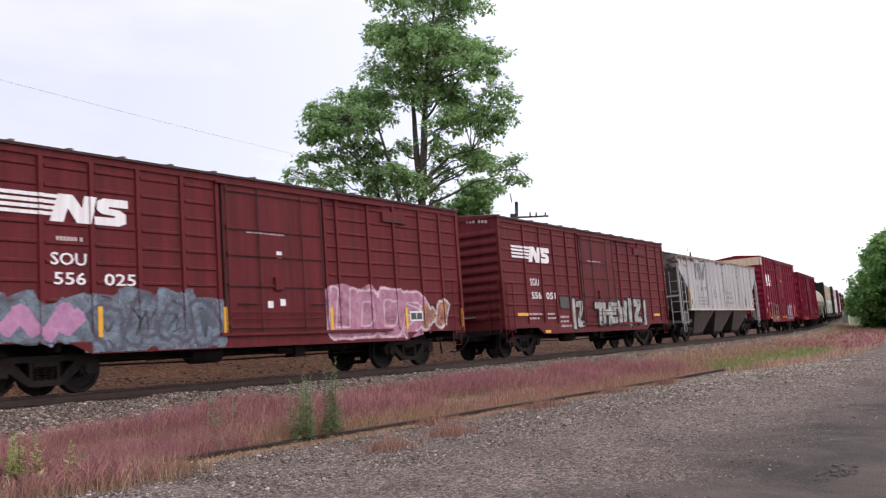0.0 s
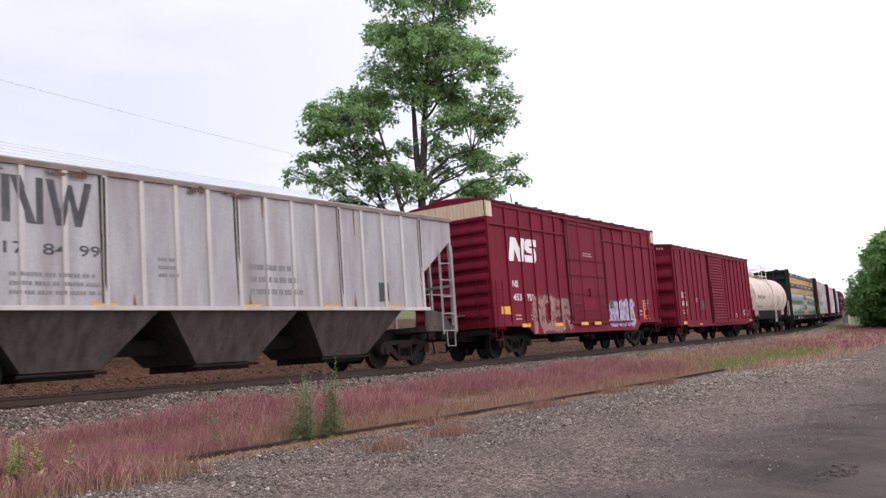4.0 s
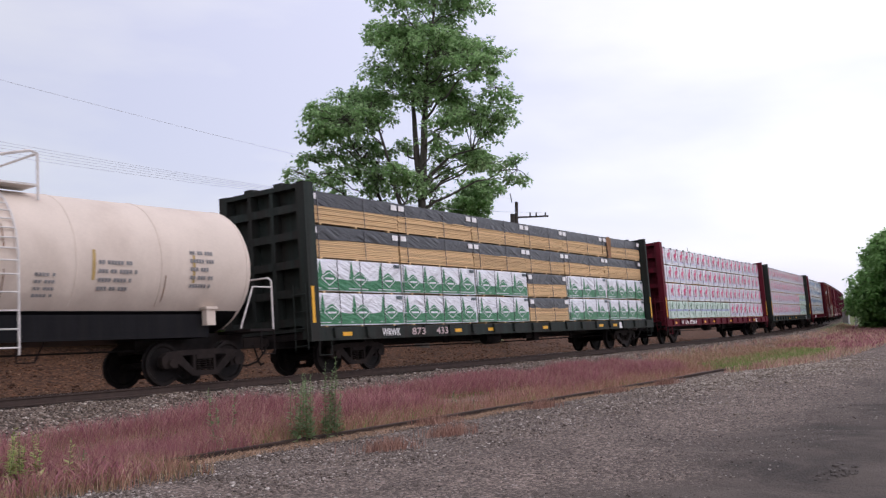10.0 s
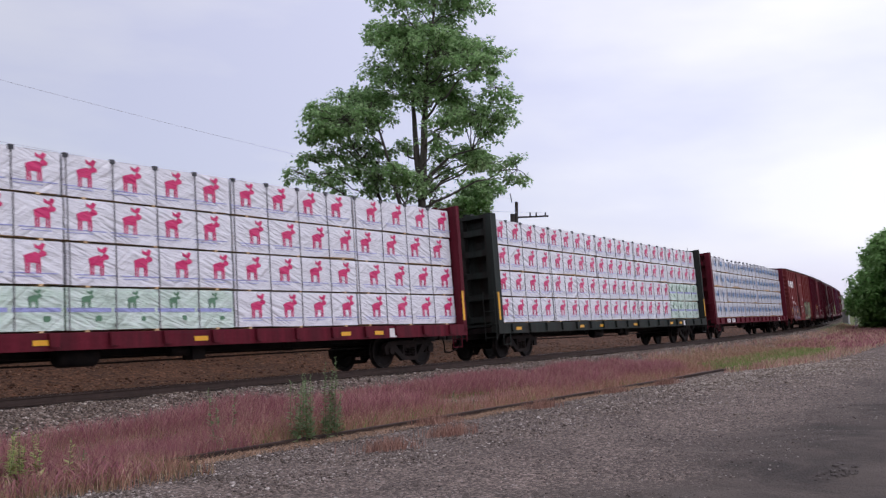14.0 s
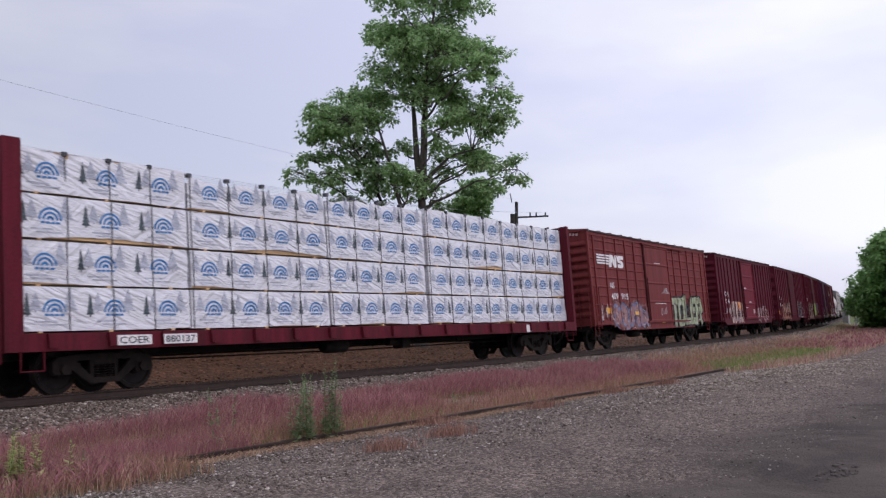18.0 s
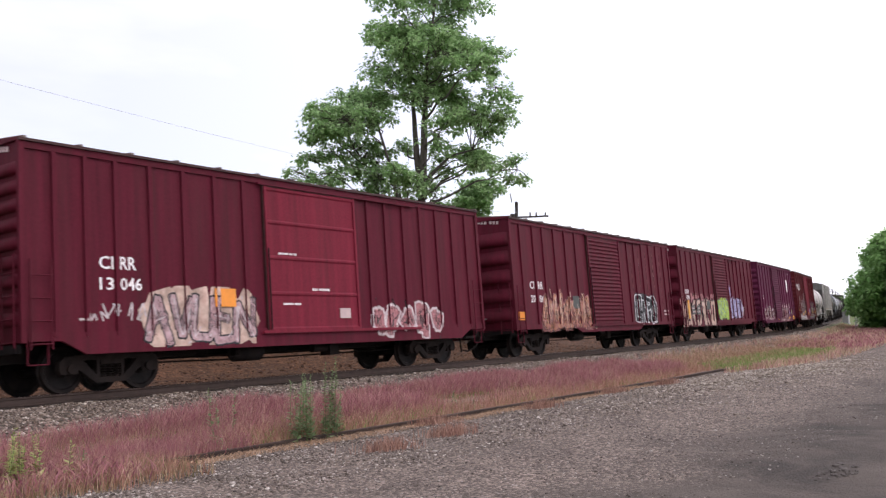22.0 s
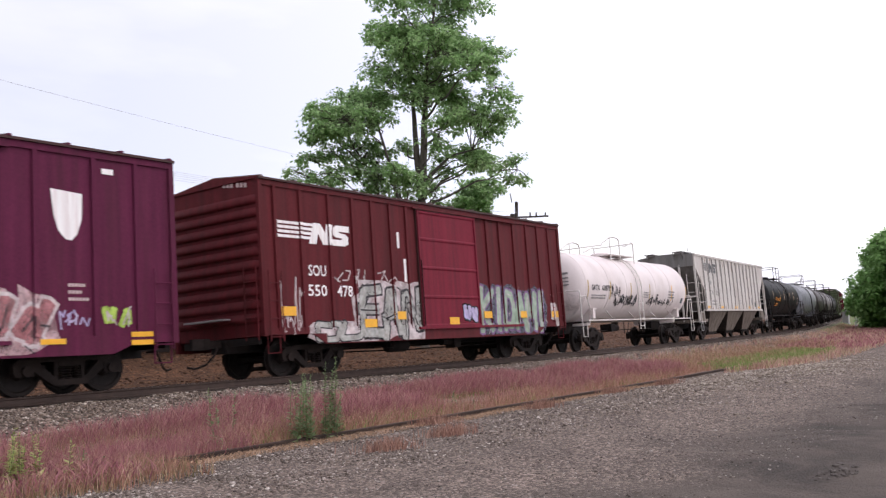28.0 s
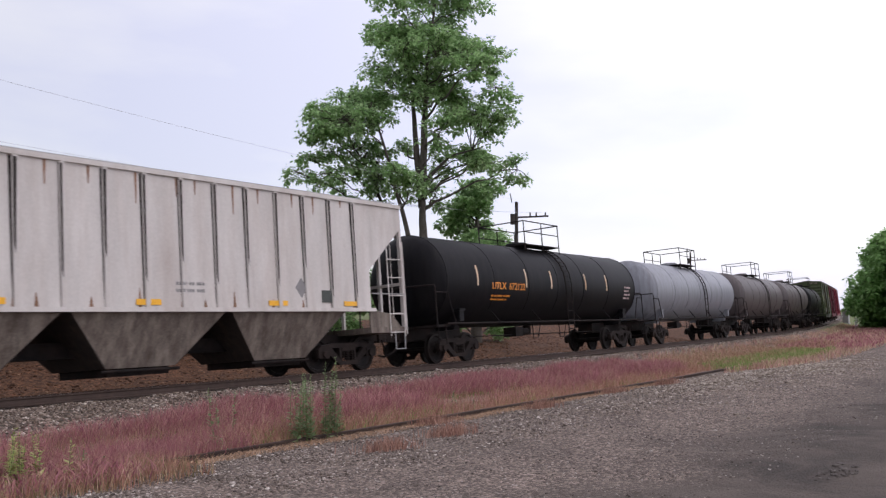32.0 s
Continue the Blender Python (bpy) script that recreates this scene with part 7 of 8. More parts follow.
def dark_patch(m):
    """Old asphalt that shows dark through the gravel beyond a ragged line across the lot."""
    n, l = m.node_tree.nodes, m.node_tree.links
    b = n["Principled BSDF"]
    src = b.inputs["Base Color"].links[0].from_socket
    co, sep, nz = n.new("ShaderNodeTexCoord"), n.new("ShaderNodeSeparateXYZ"), n.new("ShaderNodeTexNoise")
    nz.inputs["Scale"].default_value, nz.inputs["Detail"].default_value = 0.45, 8.0
    nz.inputs["Roughness"].default_value = 0.62
    l.new(co.outputs["Object"], sep.inputs[0])
    l.new(co.outputs["Object"], nz.inputs["Vector"])
    ax, ad, an = (n.new("ShaderNodeMath") for _ in range(3))
    ax.operation, ad.operation, an.operation = "MULTIPLY_ADD", "SUBTRACT", "MULTIPLY_ADD"
    l.new(sep.outputs["X"], ax.inputs[0])
    ax.inputs[1].default_value, ax.inputs[2].default_value = 0.045, -13.1
    l.new(ax.outputs[0], ad.inputs[0])
    l.new(sep.outputs["Y"], ad.inputs[1])
    l.new(nz.outputs["Fac"], an.inputs[0])
    an.inputs[1].default_value = 4.6
    l.new(ad.outputs[0], an.inputs[2])
    mr = n.new("ShaderNodeMapRange")
    for key, value in (("From Min", 1.4), ("From Max", 3.1), ("To Min", 0.0), ("To Max", 1.0)):
        mr.inputs[key].default_value = value
    l.new(an.outputs[0], mr.inputs["Value"])
    mx = n.new("ShaderNodeMix")
    mx.data_type = "RGBA"
    l.new(mr.outputs[0], mx.inputs["Factor"])
    l.new(src, mx.inputs["A"])
    # mud and dust lie on it in drifts
    drift, tone = n.new("ShaderNodeTexNoise"), n.new("ShaderNodeValToRGB")
    drift.inputs["Scale"].default_value, drift.inputs["Detail"].default_value, drift.inputs["Roughness"].default_value = 0.8, 9.0, 0.66
    drift.inputs["Distortion"].default_value = 0.8
    l.new(co.outputs["Object"], drift.inputs["Vector"])
    l.new(drift.outputs["Fac"], tone.inputs[0])
    tone.color_ramp.elements[0].position, tone.color_ramp.elements[1].position = 0.36, 0.66
    tone.color_ramp.elements[0].color, tone.color_ramp.elements[1].color = (0.050, 0.041, 0.036, 1), (0.115, 0.092, 0.078, 1)
    l.new(tone.outputs[0], mx.inputs["B"])
    l.new(mx.outputs["Result"], b.inputs["Base Color"])


def pebbles(m, scale, low, high, relief):
    """Close-packed pebbles, each with a tone of its own."""
    n, l = m.node_tree.nodes, m.node_tree.links
    b = n["Principled BSDF"]
    src = b.inputs["Base Color"].links[0].from_socket
    co, vo, mr, mx = n.new("ShaderNodeTexCoord"), n.new("ShaderNodeTexVoronoi"), n.new("ShaderNodeMapRange"), n.new("ShaderNodeMix")
    vo.inputs["Scale"].default_value = scale
    l.new(co.outputs["Object"], vo.inputs["Vector"])
    sp = n.new("ShaderNodeSeparateColor")
    l.new(vo.outputs["Color"], sp.inputs[0])
    pw = n.new("ShaderNodeMath")
    pw.operation, pw.inputs[1].default_value = "POWER", 2.2
    l.new(sp.outputs[0], pw.inputs[0])
    mr.inputs["To Min"].default_value, mr.inputs["To Max"].default_value = low, high
    l.new(pw.outputs[0], mr.inputs["Value"])
    mx.data_type, mx.blend_type = "RGBA", "MULTIPLY"
    mx.inputs["Factor"].default_value = 1.0
    l.new(src, mx.inputs["A"])
    l.new(mr.outputs[0], mx.inputs["B"])
    l.new(mx.outputs["Result"], b.inputs["Base Color"])
    old = b.inputs["Normal"].links[0].from_socket
    bp = n.new("ShaderNodeBump")
    bp.invert = True
    bp.inputs["Strength"].default_value, bp.inputs["Distance"].default_value = 0.8, relief
    l.new(vo.outputs["Distance"], bp.inputs["Height"])
    l.new(old, bp.inputs["Normal"])
    l.new(bp.outputs[0], b.inputs["Normal"])


pebbles(GROUNDS[0], 24.0, 0.40, 2.1, 0.03)
pebbles(GROUNDS[2], 30.0, 0.52, 2.2, 0.022)
pebbles(GROUNDS[3], 13.0, 0.5, 2.0, 0.05)
dark_patch(GROUNDS[2])


def ground():
    ss = [-80, -60, -45, -34, -26, -20] + [-16 + 0.6 * k for k in range(110)] + [50 + 1.5 * k for k in range(50)] + [126, 130, 135, 140, 147, 155, 165, 180, 200, 230, 260, 300, 350, 420, 500, 600, 690]
    lats = [-220, -150, -100, -70, -50, -38, -30, -25, -22, -20, -18.5] + [-17.5 + 0.35 * k for k in range(52)] + [1.0, 1.4, 1.75, 2.1, 2.5, 2.9, 3.4, 4, 4.7, 5.5, 6.5, 7.5, 9, 10.5, 12, 14, 17, 21, 26, 34, 45, 60, 90, 140, 220]
    v, f, mi = [], [], []
    for s in ss:
        for lat in lats:
            v.append(tuple(beside(s, lat, lay(lat, s))))
    m = len(lats)
    for i in range(len(ss) - 1):
        for j in range(m - 1):
            f.append((i * m + j, (i + 1) * m + j, (i + 1) * m + j + 1, i * m + j + 1))
            lat = (lats[j] + lats[j + 1]) / 2 + 0.5 * noise.noise(Vector((ss[i] * 0.5, lats[j] * 0.8, 9.0)))
            mi.append(4 if ss[i] > 85 and lat < -2.0 else 0 if -3.1 < lat < 2.3 else 1 if -6.35 < lat <= -3.1 else 3 if 2.3 <= lat < 21 else 4 if lat >= 21 or ss[i] > 75 or lat < -60 else 2)
    n = len(ss)
    loop = [i * m for i in range(n)] + [(n - 1) * m + j for j in range(1, m)] + [i * m + m - 1 for i in range(n - 2, -1, -1)] + [j for j in range(m - 2, 0, -1)]
    k0 = len(v)
    mid = beside(150, 0)
    for k in loop:
        d = Vector((v[k][0] - mid.x, v[k][1] - mid.y, 0)).normalized()
        v.append(tuple(mid + d * 4300 + Vector((0, 0, -0.5))))
    for a in range(len(loop)):
        b = (a + 1) % len(loop)
        f.append((loop[a], k0 + a, k0 + b, loop[b]))
        mi.append(4)
    me = bpy.data.meshes.new("ground")
    me.from_pydata(v, [], f)
    for g in GROUNDS:
        me.materials.append(g)
    me.polygons.foreach_set("material_index", mi)
    me.polygons.foreach_set("use_smooth", [True] * len(f))
    return tagged(new("ground", me), "gravel lot, weedy verge, ballast and brown earth beside the track", "ground", kind="structure")


ground()

M_RAILSIDE = material("rusty_rail", (0.055, 0.035, 0.028), 0.75, 0.2, 0.35, 6.0, (1, 1, 1), 0.1)
M_RAILHEAD = material("polished_rail_head", (0.30, 0.27, 0.26), 0.35, 0.9, 0.2, 6.0, bump=0)
M_TIE = material("creosoted_tie", (0.055, 0.042, 0.035), 0.9, 0, 0.4, 5.0, (6, 0.6, 2), 0.6, (0.13, 0.10, 0.08), 0.6, 2.0, per=0.25)


def rail(parent, lat, s0, s1, step, name, bank=True, drop=0.0, mat=None, head=True):
    prof = [(-0.075, -0.17), (-0.075, -0.155), (-0.012, -0.135), (-0.010, -0.045), (-0.036, -0.032), (-0.036, 0.0), (0.036, 0.0), (0.036, -0.032), (0.010, -0.045), (0.012, -0.135), (0.075, -0.155), (0.075, -0.17)]
    f = Form()
    n = int((s1 - s0) / step)
    m = len(prof)
    for i in range(n + 1):
        s = s0 + (s1 - s0) * i / n
        for u, w in prof:
            f.v.append(tuple(banked(s, lat + u, w)) if bank else tuple(beside(s, lat + u, w + drop)))
    for i in range(n):
        for k in range(m):
            j = (k + 1) % m
            f.f.append((i * m + k, i * m + j, (i + 1) * m + j, (i + 1) * m + k))
    me = f.mesh("rail", mat or M_RAILSIDE)
    if head:
        me.materials.append(M_RAILHEAD)
        for p in me.polygons:
            if p.normal.z > 0.9 and p.center.z > banked(0, lat, 0).z - 0.03:
                p.material_index = 1
    return part(name, me, None, parent)


main_track = thing("railway_track", "main railway track with rusty rails on dark wooden ties", "railway track", kind="structure")
rail(main_track, -0.755, -60, 520, 2.0, "rail")
rail(main_track, 0.755, -60, 520, 2.0, "rail")
tie_me = Form().box(-0.11, 0.11, -1.3, 1.3, -0.36, -0.175).mesh("tie", M_TIE)
plate_me = Form().box(-0.09, 0.09, -0.17, 0.17, -0.175, -0.155).mesh("tie_plate", M_RAILSIDE)
s = -14.0
while s < 120:
    x, y, a = track(s)
    m = Matrix.Translation((x, y, 0)) @ pose(0, 0, 0, 0, 0, math.degrees(a) + random.uniform(-1, 1)) @ pose(0, 0, random.uniform(-0.01, 0), -BANK)
    t_ = part("tie", tie_me, None, main_track, place=m)
    s += 0.54
siding = thing("siding_rail", "old rusty siding rail half buried in weeds", "rail", kind="structure")
rail(siding, -6.42, 2.0, 40.0, 1.0, "rail", False, -0.37, None, False)


# ---- stones ----
def stones(name, label, n, place, size, mat, seed):
    rng = np.random.RandomState(seed)
    base = np.array([(1, 0, 0), (-1, 0, 0), (0, 1, 0), (0, -1, 0), (0, 0, 1), (0, 0, -1)], float)
    tri = np.array([(0, 2, 4), (2, 1, 4), (1, 3, 4), (3, 0, 4), (2, 0, 5), (1, 2, 5), (3, 1, 5), (0, 3, 5)])
    vs, fs = [], []
    k = 0
    while k < n:
        s, lat, keep = place(rng)
        if not keep:
            continue
        r = size * rng.lognormal(0, 0.35)
        q = Euler(rng.uniform(0, 6.28, 3)).to_matrix()
        p = (base * (r * rng.uniform(0.55, 1.1, (6, 1)))) @ np.array(q)
        p[:, 2] *= 0.5
        c = np.array(beside(s, lat, lay(lat, s) + r * 0.12))
        vs.append(p + c)
        fs.append(tri + 6 * k)
        k += 1
    me = quick_mesh(name, np.concatenate(vs), [np.concatenate(fs)], mat)
    return tagged(new(name, me), label, "stones", kind="stuff")


M_STONE = island_material("crushed_stone", [(0.04, 0.028, 0.022), (0.10, 0.072, 0.055), (0.165, 0.122, 0.095), (0.25, 0.198, 0.163), (0.58, 0.51, 0.45)])
M_LOTSTONE = island_material("lot_stone", [(0.05, 0.04, 0.036), (0.115, 0.092, 0.08), (0.17, 0.14, 0.122), (0.22, 0.185, 0.162), (0.42, 0.375, 0.34)])
M_VERGESTONE = island_material("verge_stone", [(0.05, 0.038, 0.032), (0.10, 0.078, 0.064), (0.155, 0.122, 0.10), (0.23, 0.188, 0.16), (0.58, 0.52, 0.47)])
M_MOUNDSTONE = island_material("mound_stone", [(0.11, 0.085, 0.066), (0.19, 0.152, 0.12), (0.27, 0.22, 0.18), (0.35, 0.295, 0.245), (0.50, 0.44, 0.38)])
M_CLOD = island_material("earth_clod", [(0.03, 0.016, 0.01), (0.08, 0.040, 0.024), (0.14, 0.070, 0.042), (0.26, 0.16, 0.105)])
stones("ballast_stones", "grey crushed ballast stones along the track", 46000, lambda g: ((lambda u: u * u * 78 + 1.0)(g.rand()), g.uniform(-3.9, -0.95), True), 0.026, M_STONE, 3)
stones("lot_stones", "loose pale stones on the gravel lot", 50000, lambda g: ((lambda u: u * u * 42 + 2.0)(g.rand()), -6.5 - 7.5 * g.rand() ** 1.9, True), 0.014, M_LOTSTONE, 4)
stones("verge_stones", "pale stones along the buried rail", 20000, lambda g: (3.5 + 23 * g.rand() ** 1.5, -6.5 - 3.4 * g.rand() ** 1.5, True), 0.018, M_VERGESTONE, 7)
stones("mound_stones", "heap of pale stones at the lot's edge", 14000, lambda g: (lambda s, l: (s, l, g.rand() < math.exp(-((s - 29) / 8) ** 2 - ((l + 8.9) / 1.7) ** 2)))(g.uniform(12, 50), g.uniform(-13.5, -6.7)), 0.028, M_MOUNDSTONE, 5)
stones("earth_clods", "clods of brown earth and stones behind the track", 18000, lambda g: (g.uniform(2, 70), 2.3 + 11 * g.rand() ** 1.5, True), 0.05, M_CLOD, 6)

stones("broken_asphalt", "broken asphalt lumps round a pothole in the lot", 70, lambda g: (lambda a, d: (10.8 + 0.95 * d * math.cos(a), -14.55 + 0.16 * d * math.sin(a) + 0.1 * math.cos(a * 2), True))(g.uniform(0, 6.28), g.rand() ** 0.6), 0.028, island_material("broken_asphalt", [(0.07, 0.06, 0.054), (0.10, 0.085, 0.077), (0.14, 0.12, 0.11)]), 8)

# ---- grasses ----
def blades(name, label, n, place, mat, seed, height, width, lean=0.35, base=0.0, category="grass"):
    rng = np.random.RandomState(seed)
    vs = np.empty((n, 5, 3))
    k = 0
    while k < n:
        s, lat, hk = place(rng)
        if hk <= 0:
            continue
        h = height * hk * rng.uniform(0.6, 1.25)
        p = np.array(beside(s, lat, lay(lat, s)))
        a = rng.uniform(0, math.pi)
        d = np.array((math.cos(a), math.sin(a), 0)) * width * 0.5
        bend = rng.normal(0, lean * h, 2)
        mid = p + (bend[0] * (0.25 + base * 0.5), bend[1] * (0.25 + base * 0.5), h * (0.5 + base * 0.5))
        lo = p + (bend[0] * base * 0.6, bend[1] * base * 0.6, h * base)
        top = p + (bend[0], bend[1], h)
        w2 = 1.8 if base > 0.2 else 0.7
        vs[k] = (lo - d, lo + d, mid + d * w2, mid - d * w2, top)
        k += 1
    i = np.arange(n)[:, None] * 5
    me = quick_mesh(name, vs.reshape(-1, 3), [i + np.array([[0, 1, 2, 3]]), i + np.array([[3, 2, 4]])], mat)
    return tagged(new(name, me), label, category, kind="stuff")


M_STRAW = island_material("straw_stem", [(0.25, 0.155, 0.085), (0.40, 0.235, 0.155), (0.40, 0.19, 0.155), (0.16, 0.15, 0.065), (0.54, 0.385, 0.255)])
M_HEAD = island_material("pink_seed_head", [(0.22, 0.072, 0.10), (0.37, 0.145, 0.165), (0.45, 0.25, 0.21), (0.27, 0.092, 0.135), (0.53, 0.36, 0.27)], 0.9, 0.1, 0.25)
M_DRYROSE = island_material("dry_rose_grass", [(0.33, 0.15, 0.125), (0.44, 0.235, 0.18), (0.53, 0.335, 0.245), (0.37, 0.165, 0.15)], 0.9, 0.1, 0.2)
M_FARGRASS = island_material("pale_rosy_grass", [(0.34, 0.21, 0.15), (0.48, 0.28, 0.225), (0.42, 0.205, 0.19), (0.56, 0.42, 0.29), (0.27, 0.24, 0.11)])
M_LITTER = island_material("straw_litter", [(0.34, 0.22, 0.14), (0.46, 0.31, 0.21), (0.28, 0.16, 0.10)])
M_RUSTGRASS = island_material("rusty_dry_grass", [(0.20, 0.10, 0.08), (0.30, 0.165, 0.125), (0.40, 0.24, 0.18)])
M_BLADE = island_material("green_blade", [(0.11, 0.18, 0.045), (0.17, 0.27, 0.07), (0.24, 0.34, 0.10), (0.30, 0.31, 0.12)])


def strip(lo, hi, s0, s1, power=1.8, cut=-0.25, hs=1.0, near=False):
    def place(g):
        s = s0 + (s1 - s0) * g.rand() ** power
        lat = g.uniform(lo, hi)
        if near and lat > -4.3 + 1.5 * min(1, max(0, (s - 7) / 6)):
            return s, lat, 0
        q = noise.noise(Vector((s * 0.33, lat * 0.7, 2.0)))
        fade = min(1, (lat - lo) / 0.4 + 0.3, (hi - lat) / 0.5 + 0.3)
        return s, lat, (0.55 + 0.45 * min(1, q + 0.7)) * fade * hs if q > cut + 0.5 * g.rand() - 0.25 else 0
    return place


blades("dry_grass", "dry straw and reddish grass stems on the verge", 40000, strip(-6.4, -2.8, 2.5, 62, 1.9, -0.3, 1.0, True), M_STRAW, 21, 0.38, 0.008, 0.45)
blades("pink_grass", "pink and purple flowering grass on the verge", 54000, strip(-5.9, -2.9, 2.5, 30, 1.35, 0.02, 1.0, True), M_HEAD, 22, 0.45, 0.0055, 0.36, 0.35)
blades("rust_grass", "rusty dry grass along the buried rail", 16000, strip(-6.4, -4.6, 4.0, 32, 1.3, -0.15, 0.9), M_DRYROSE, 32, 0.34, 0.008, 0.5)
blades("dry_grass", "dry reddish grass beside the distant track", 17000, strip(-9.0, -2.3, 30, 128, 1.2, -0.2), M_FARGRASS, 23, 0.30, 0.026, 0.45)
blades("pink_grass", "pink grass beside the distant track", 6000, strip(-9.5, -3.6, 50, 130, 1.2, 0.05), M_HEAD, 24, 0.34, 0.03, 0.4, 0.4)
blades("green_grass", "patch of fresh green grass on the verge", 15000, strip(-7.4, -4.8, 32, 50, 1.0, -0.35), M_BLADE, 25, 0.27, 0.02)
blades("green_grass", "scattered green weeds in the verge", 4500, strip(-6.4, -3.4, 3, 60, 1.6, 0.2), M_BLADE, 26, 0.26, 0.014)
blades("tuft_grass", "dry tufts on the gravel lot", 2600, lambda g: (lambda c: (c[0] + g.normal(0, 0.24), c[1] + g.normal(0, 0.17), 0.75))([(11.9, -8.3), (10.0, -8.6), (6.2, -7.1), (7.2, -6.9), (21, -6.9), (17, -7.1), (13.5, -6.8), (24, -7.2)][g.randint(8)]), M_RUSTGRASS, 27, 0.26, 0.012)
blades("corner_grass", "pale straw and pink grass at the lot's corner", 5000, lambda g: (g.uniform(2.5, 7.5), -6.3 - 1.6 * g.rand() ** 2, 0.9), M_STRAW, 28, 0.30, 0.010, 0.45)
blades("corner_grass", "straw and pink grass over the buried rail", 9000, lambda g: (g.uniform(2.5, 9.5), g.uniform(-6.45, -5.2), 0.9), M_HEAD, 30, 0.36, 0.008, 0.45, 0.2)
blades("litter_grass", "dry straw litter along the buried rail", 9000, lambda g: (4 + 21 * g.rand() ** 1.3, -6.5 - 0.45 * g.rand() ** 2, 0.8 if noise.noise(Vector((g.rand() * 0.3, 0, 0))) > -2 else 0), M_LITTER, 31, 0.07, 0.012, 1.2)
blades("corner_grass", "pink grass at the lot's corner", 3000, lambda g: (g.uniform(2.5, 7.0), -6.3 - 1.4 * g.rand() ** 2, 0.9), M_HEAD, 29, 0.30, 0.010, 0.45, 0.3)


def weed(s, lat, height, stalks, seed, spread=0.12, label="tall green leafy weed growing by the old rail", leaf=None):
    rng = random.Random(seed)
    base = beside(s, lat, lay(lat, s) - 0.02)
    ob = thing("weed", label, "weed", "weeds by the old rail")
    ob.matrix_basis = Matrix.Translation(base)
    st, lv = Form(), Form()
    for _ in range(stalks):
        x, y = rng.gauss(0, spread), rng.gauss(0, spread)
        h = height * rng.uniform(0.55, 1.05)
        lx, ly = rng.gauss(0, 0.05), rng.gauss(0, 0.05)
        st.tube((x, y, 0), (x + lx, y + ly, h), 0.006, 5, 0.002)
        for k in range(int(h / 0.014)):
            u = 0.1 + 0.9 * k / (h / 0.014)
            p = Vector((x + lx * u, y + ly * u, h * u))
            a = rng.uniform(0, 6.28)
            ln = rng.uniform(0.07, 0.14) * (1.15 - 0.75 * u)
            d = Vector((math.cos(a), math.sin(a), rng.uniform(-0.2, 0.6))) * ln
            w = Vector((-math.sin(a), math.cos(a), 0)) * ln * 0.27
            i = len(lv.v)
            lv.v += [tuple(p), tuple(p + d * 0.5 + w), tuple(p + d), tuple(p + d * 0.5 - w)]
            lv.f.append((i, i + 1, i + 2, i + 3))
    part("stem", st, M_WEEDSTEM, ob)
    part("leaves", lv, leaf or M_WEEDLEAF, ob)


M_WEEDSTEM = material("weed_stem", (0.12, 0.17, 0.06), 0.7, 0, 0.2, 9)
M_WEEDLEAF = island_material("weed_leaf", [(0.13, 0.20, 0.09), (0.18, 0.26, 0.12), (0.23, 0.31, 0.15), (0.28, 0.34, 0.19)], 0.7, 0.2, 0.3)
M_YLEAF = island_material("yellow_weed_leaf", [(0.20, 0.24, 0.07), (0.30, 0.32, 0.10), (0.36, 0.36, 0.14)], 0.7)
weed(10.6, -6.35, 1.15, 14, 1, 0.13)
weed(11.15, -6.35, 1.35, 9, 2, 0.07)
weed(9.6, -5.4, 1.0, 4, 3, 0.10)
weed(8.9, -6.1, 0.40, 5, 4, 0.14)
weed(5.5, -6.75, 0.75, 14, 5, 0.22, "yellow-green weed at the lot's corner", M_YLEAF)
weed(5.3, -6.35, 1.0, 14, 6, 0.24, "yellow-green weed at the lot's corner", M_YLEAF)
weed(6.6, -6.4, 0.40, 5, 7, 0.16)
weed(16.0, -5.6, 0.45, 5, 8, 0.2)


# ---- trees ----
M_BARK = material("grey_brown_bark", (0.095, 0.083, 0.070), 0.95, 0, 0.4, 5.0, (3, 3, 0.6), 0.8)
LEAF = [(0.17, 0.30, 0.11), (0.26, 0.42, 0.17), (0.36, 0.53, 0.24), (0.48, 0.63, 0.35)]
M_LEAF = island_material("green_leaf", LEAF, 0.5, 0.35, 0.55)
M_LEAFPALE = island_material("pale_green_leaf", [(0.18, 0.33, 0.11), (0.26, 0.43, 0.16), (0.34, 0.52, 0.21)], 0.55, 0.3, 0.55)
M_LEAFDARK = island_material("dark_green_leaf", [(0.06, 0.13, 0.045), (0.09, 0.18, 0.06), (0.12, 0.23, 0.07)], 0.65, 0.25, 0.45)
M_LEAFFRESH = island_material("fresh_green_leaf", [(0.07, 0.13, 0.025), (0.10, 0.18, 0.035), (0.14, 0.24, 0.05)], 0.6, 0.3, 0.4)


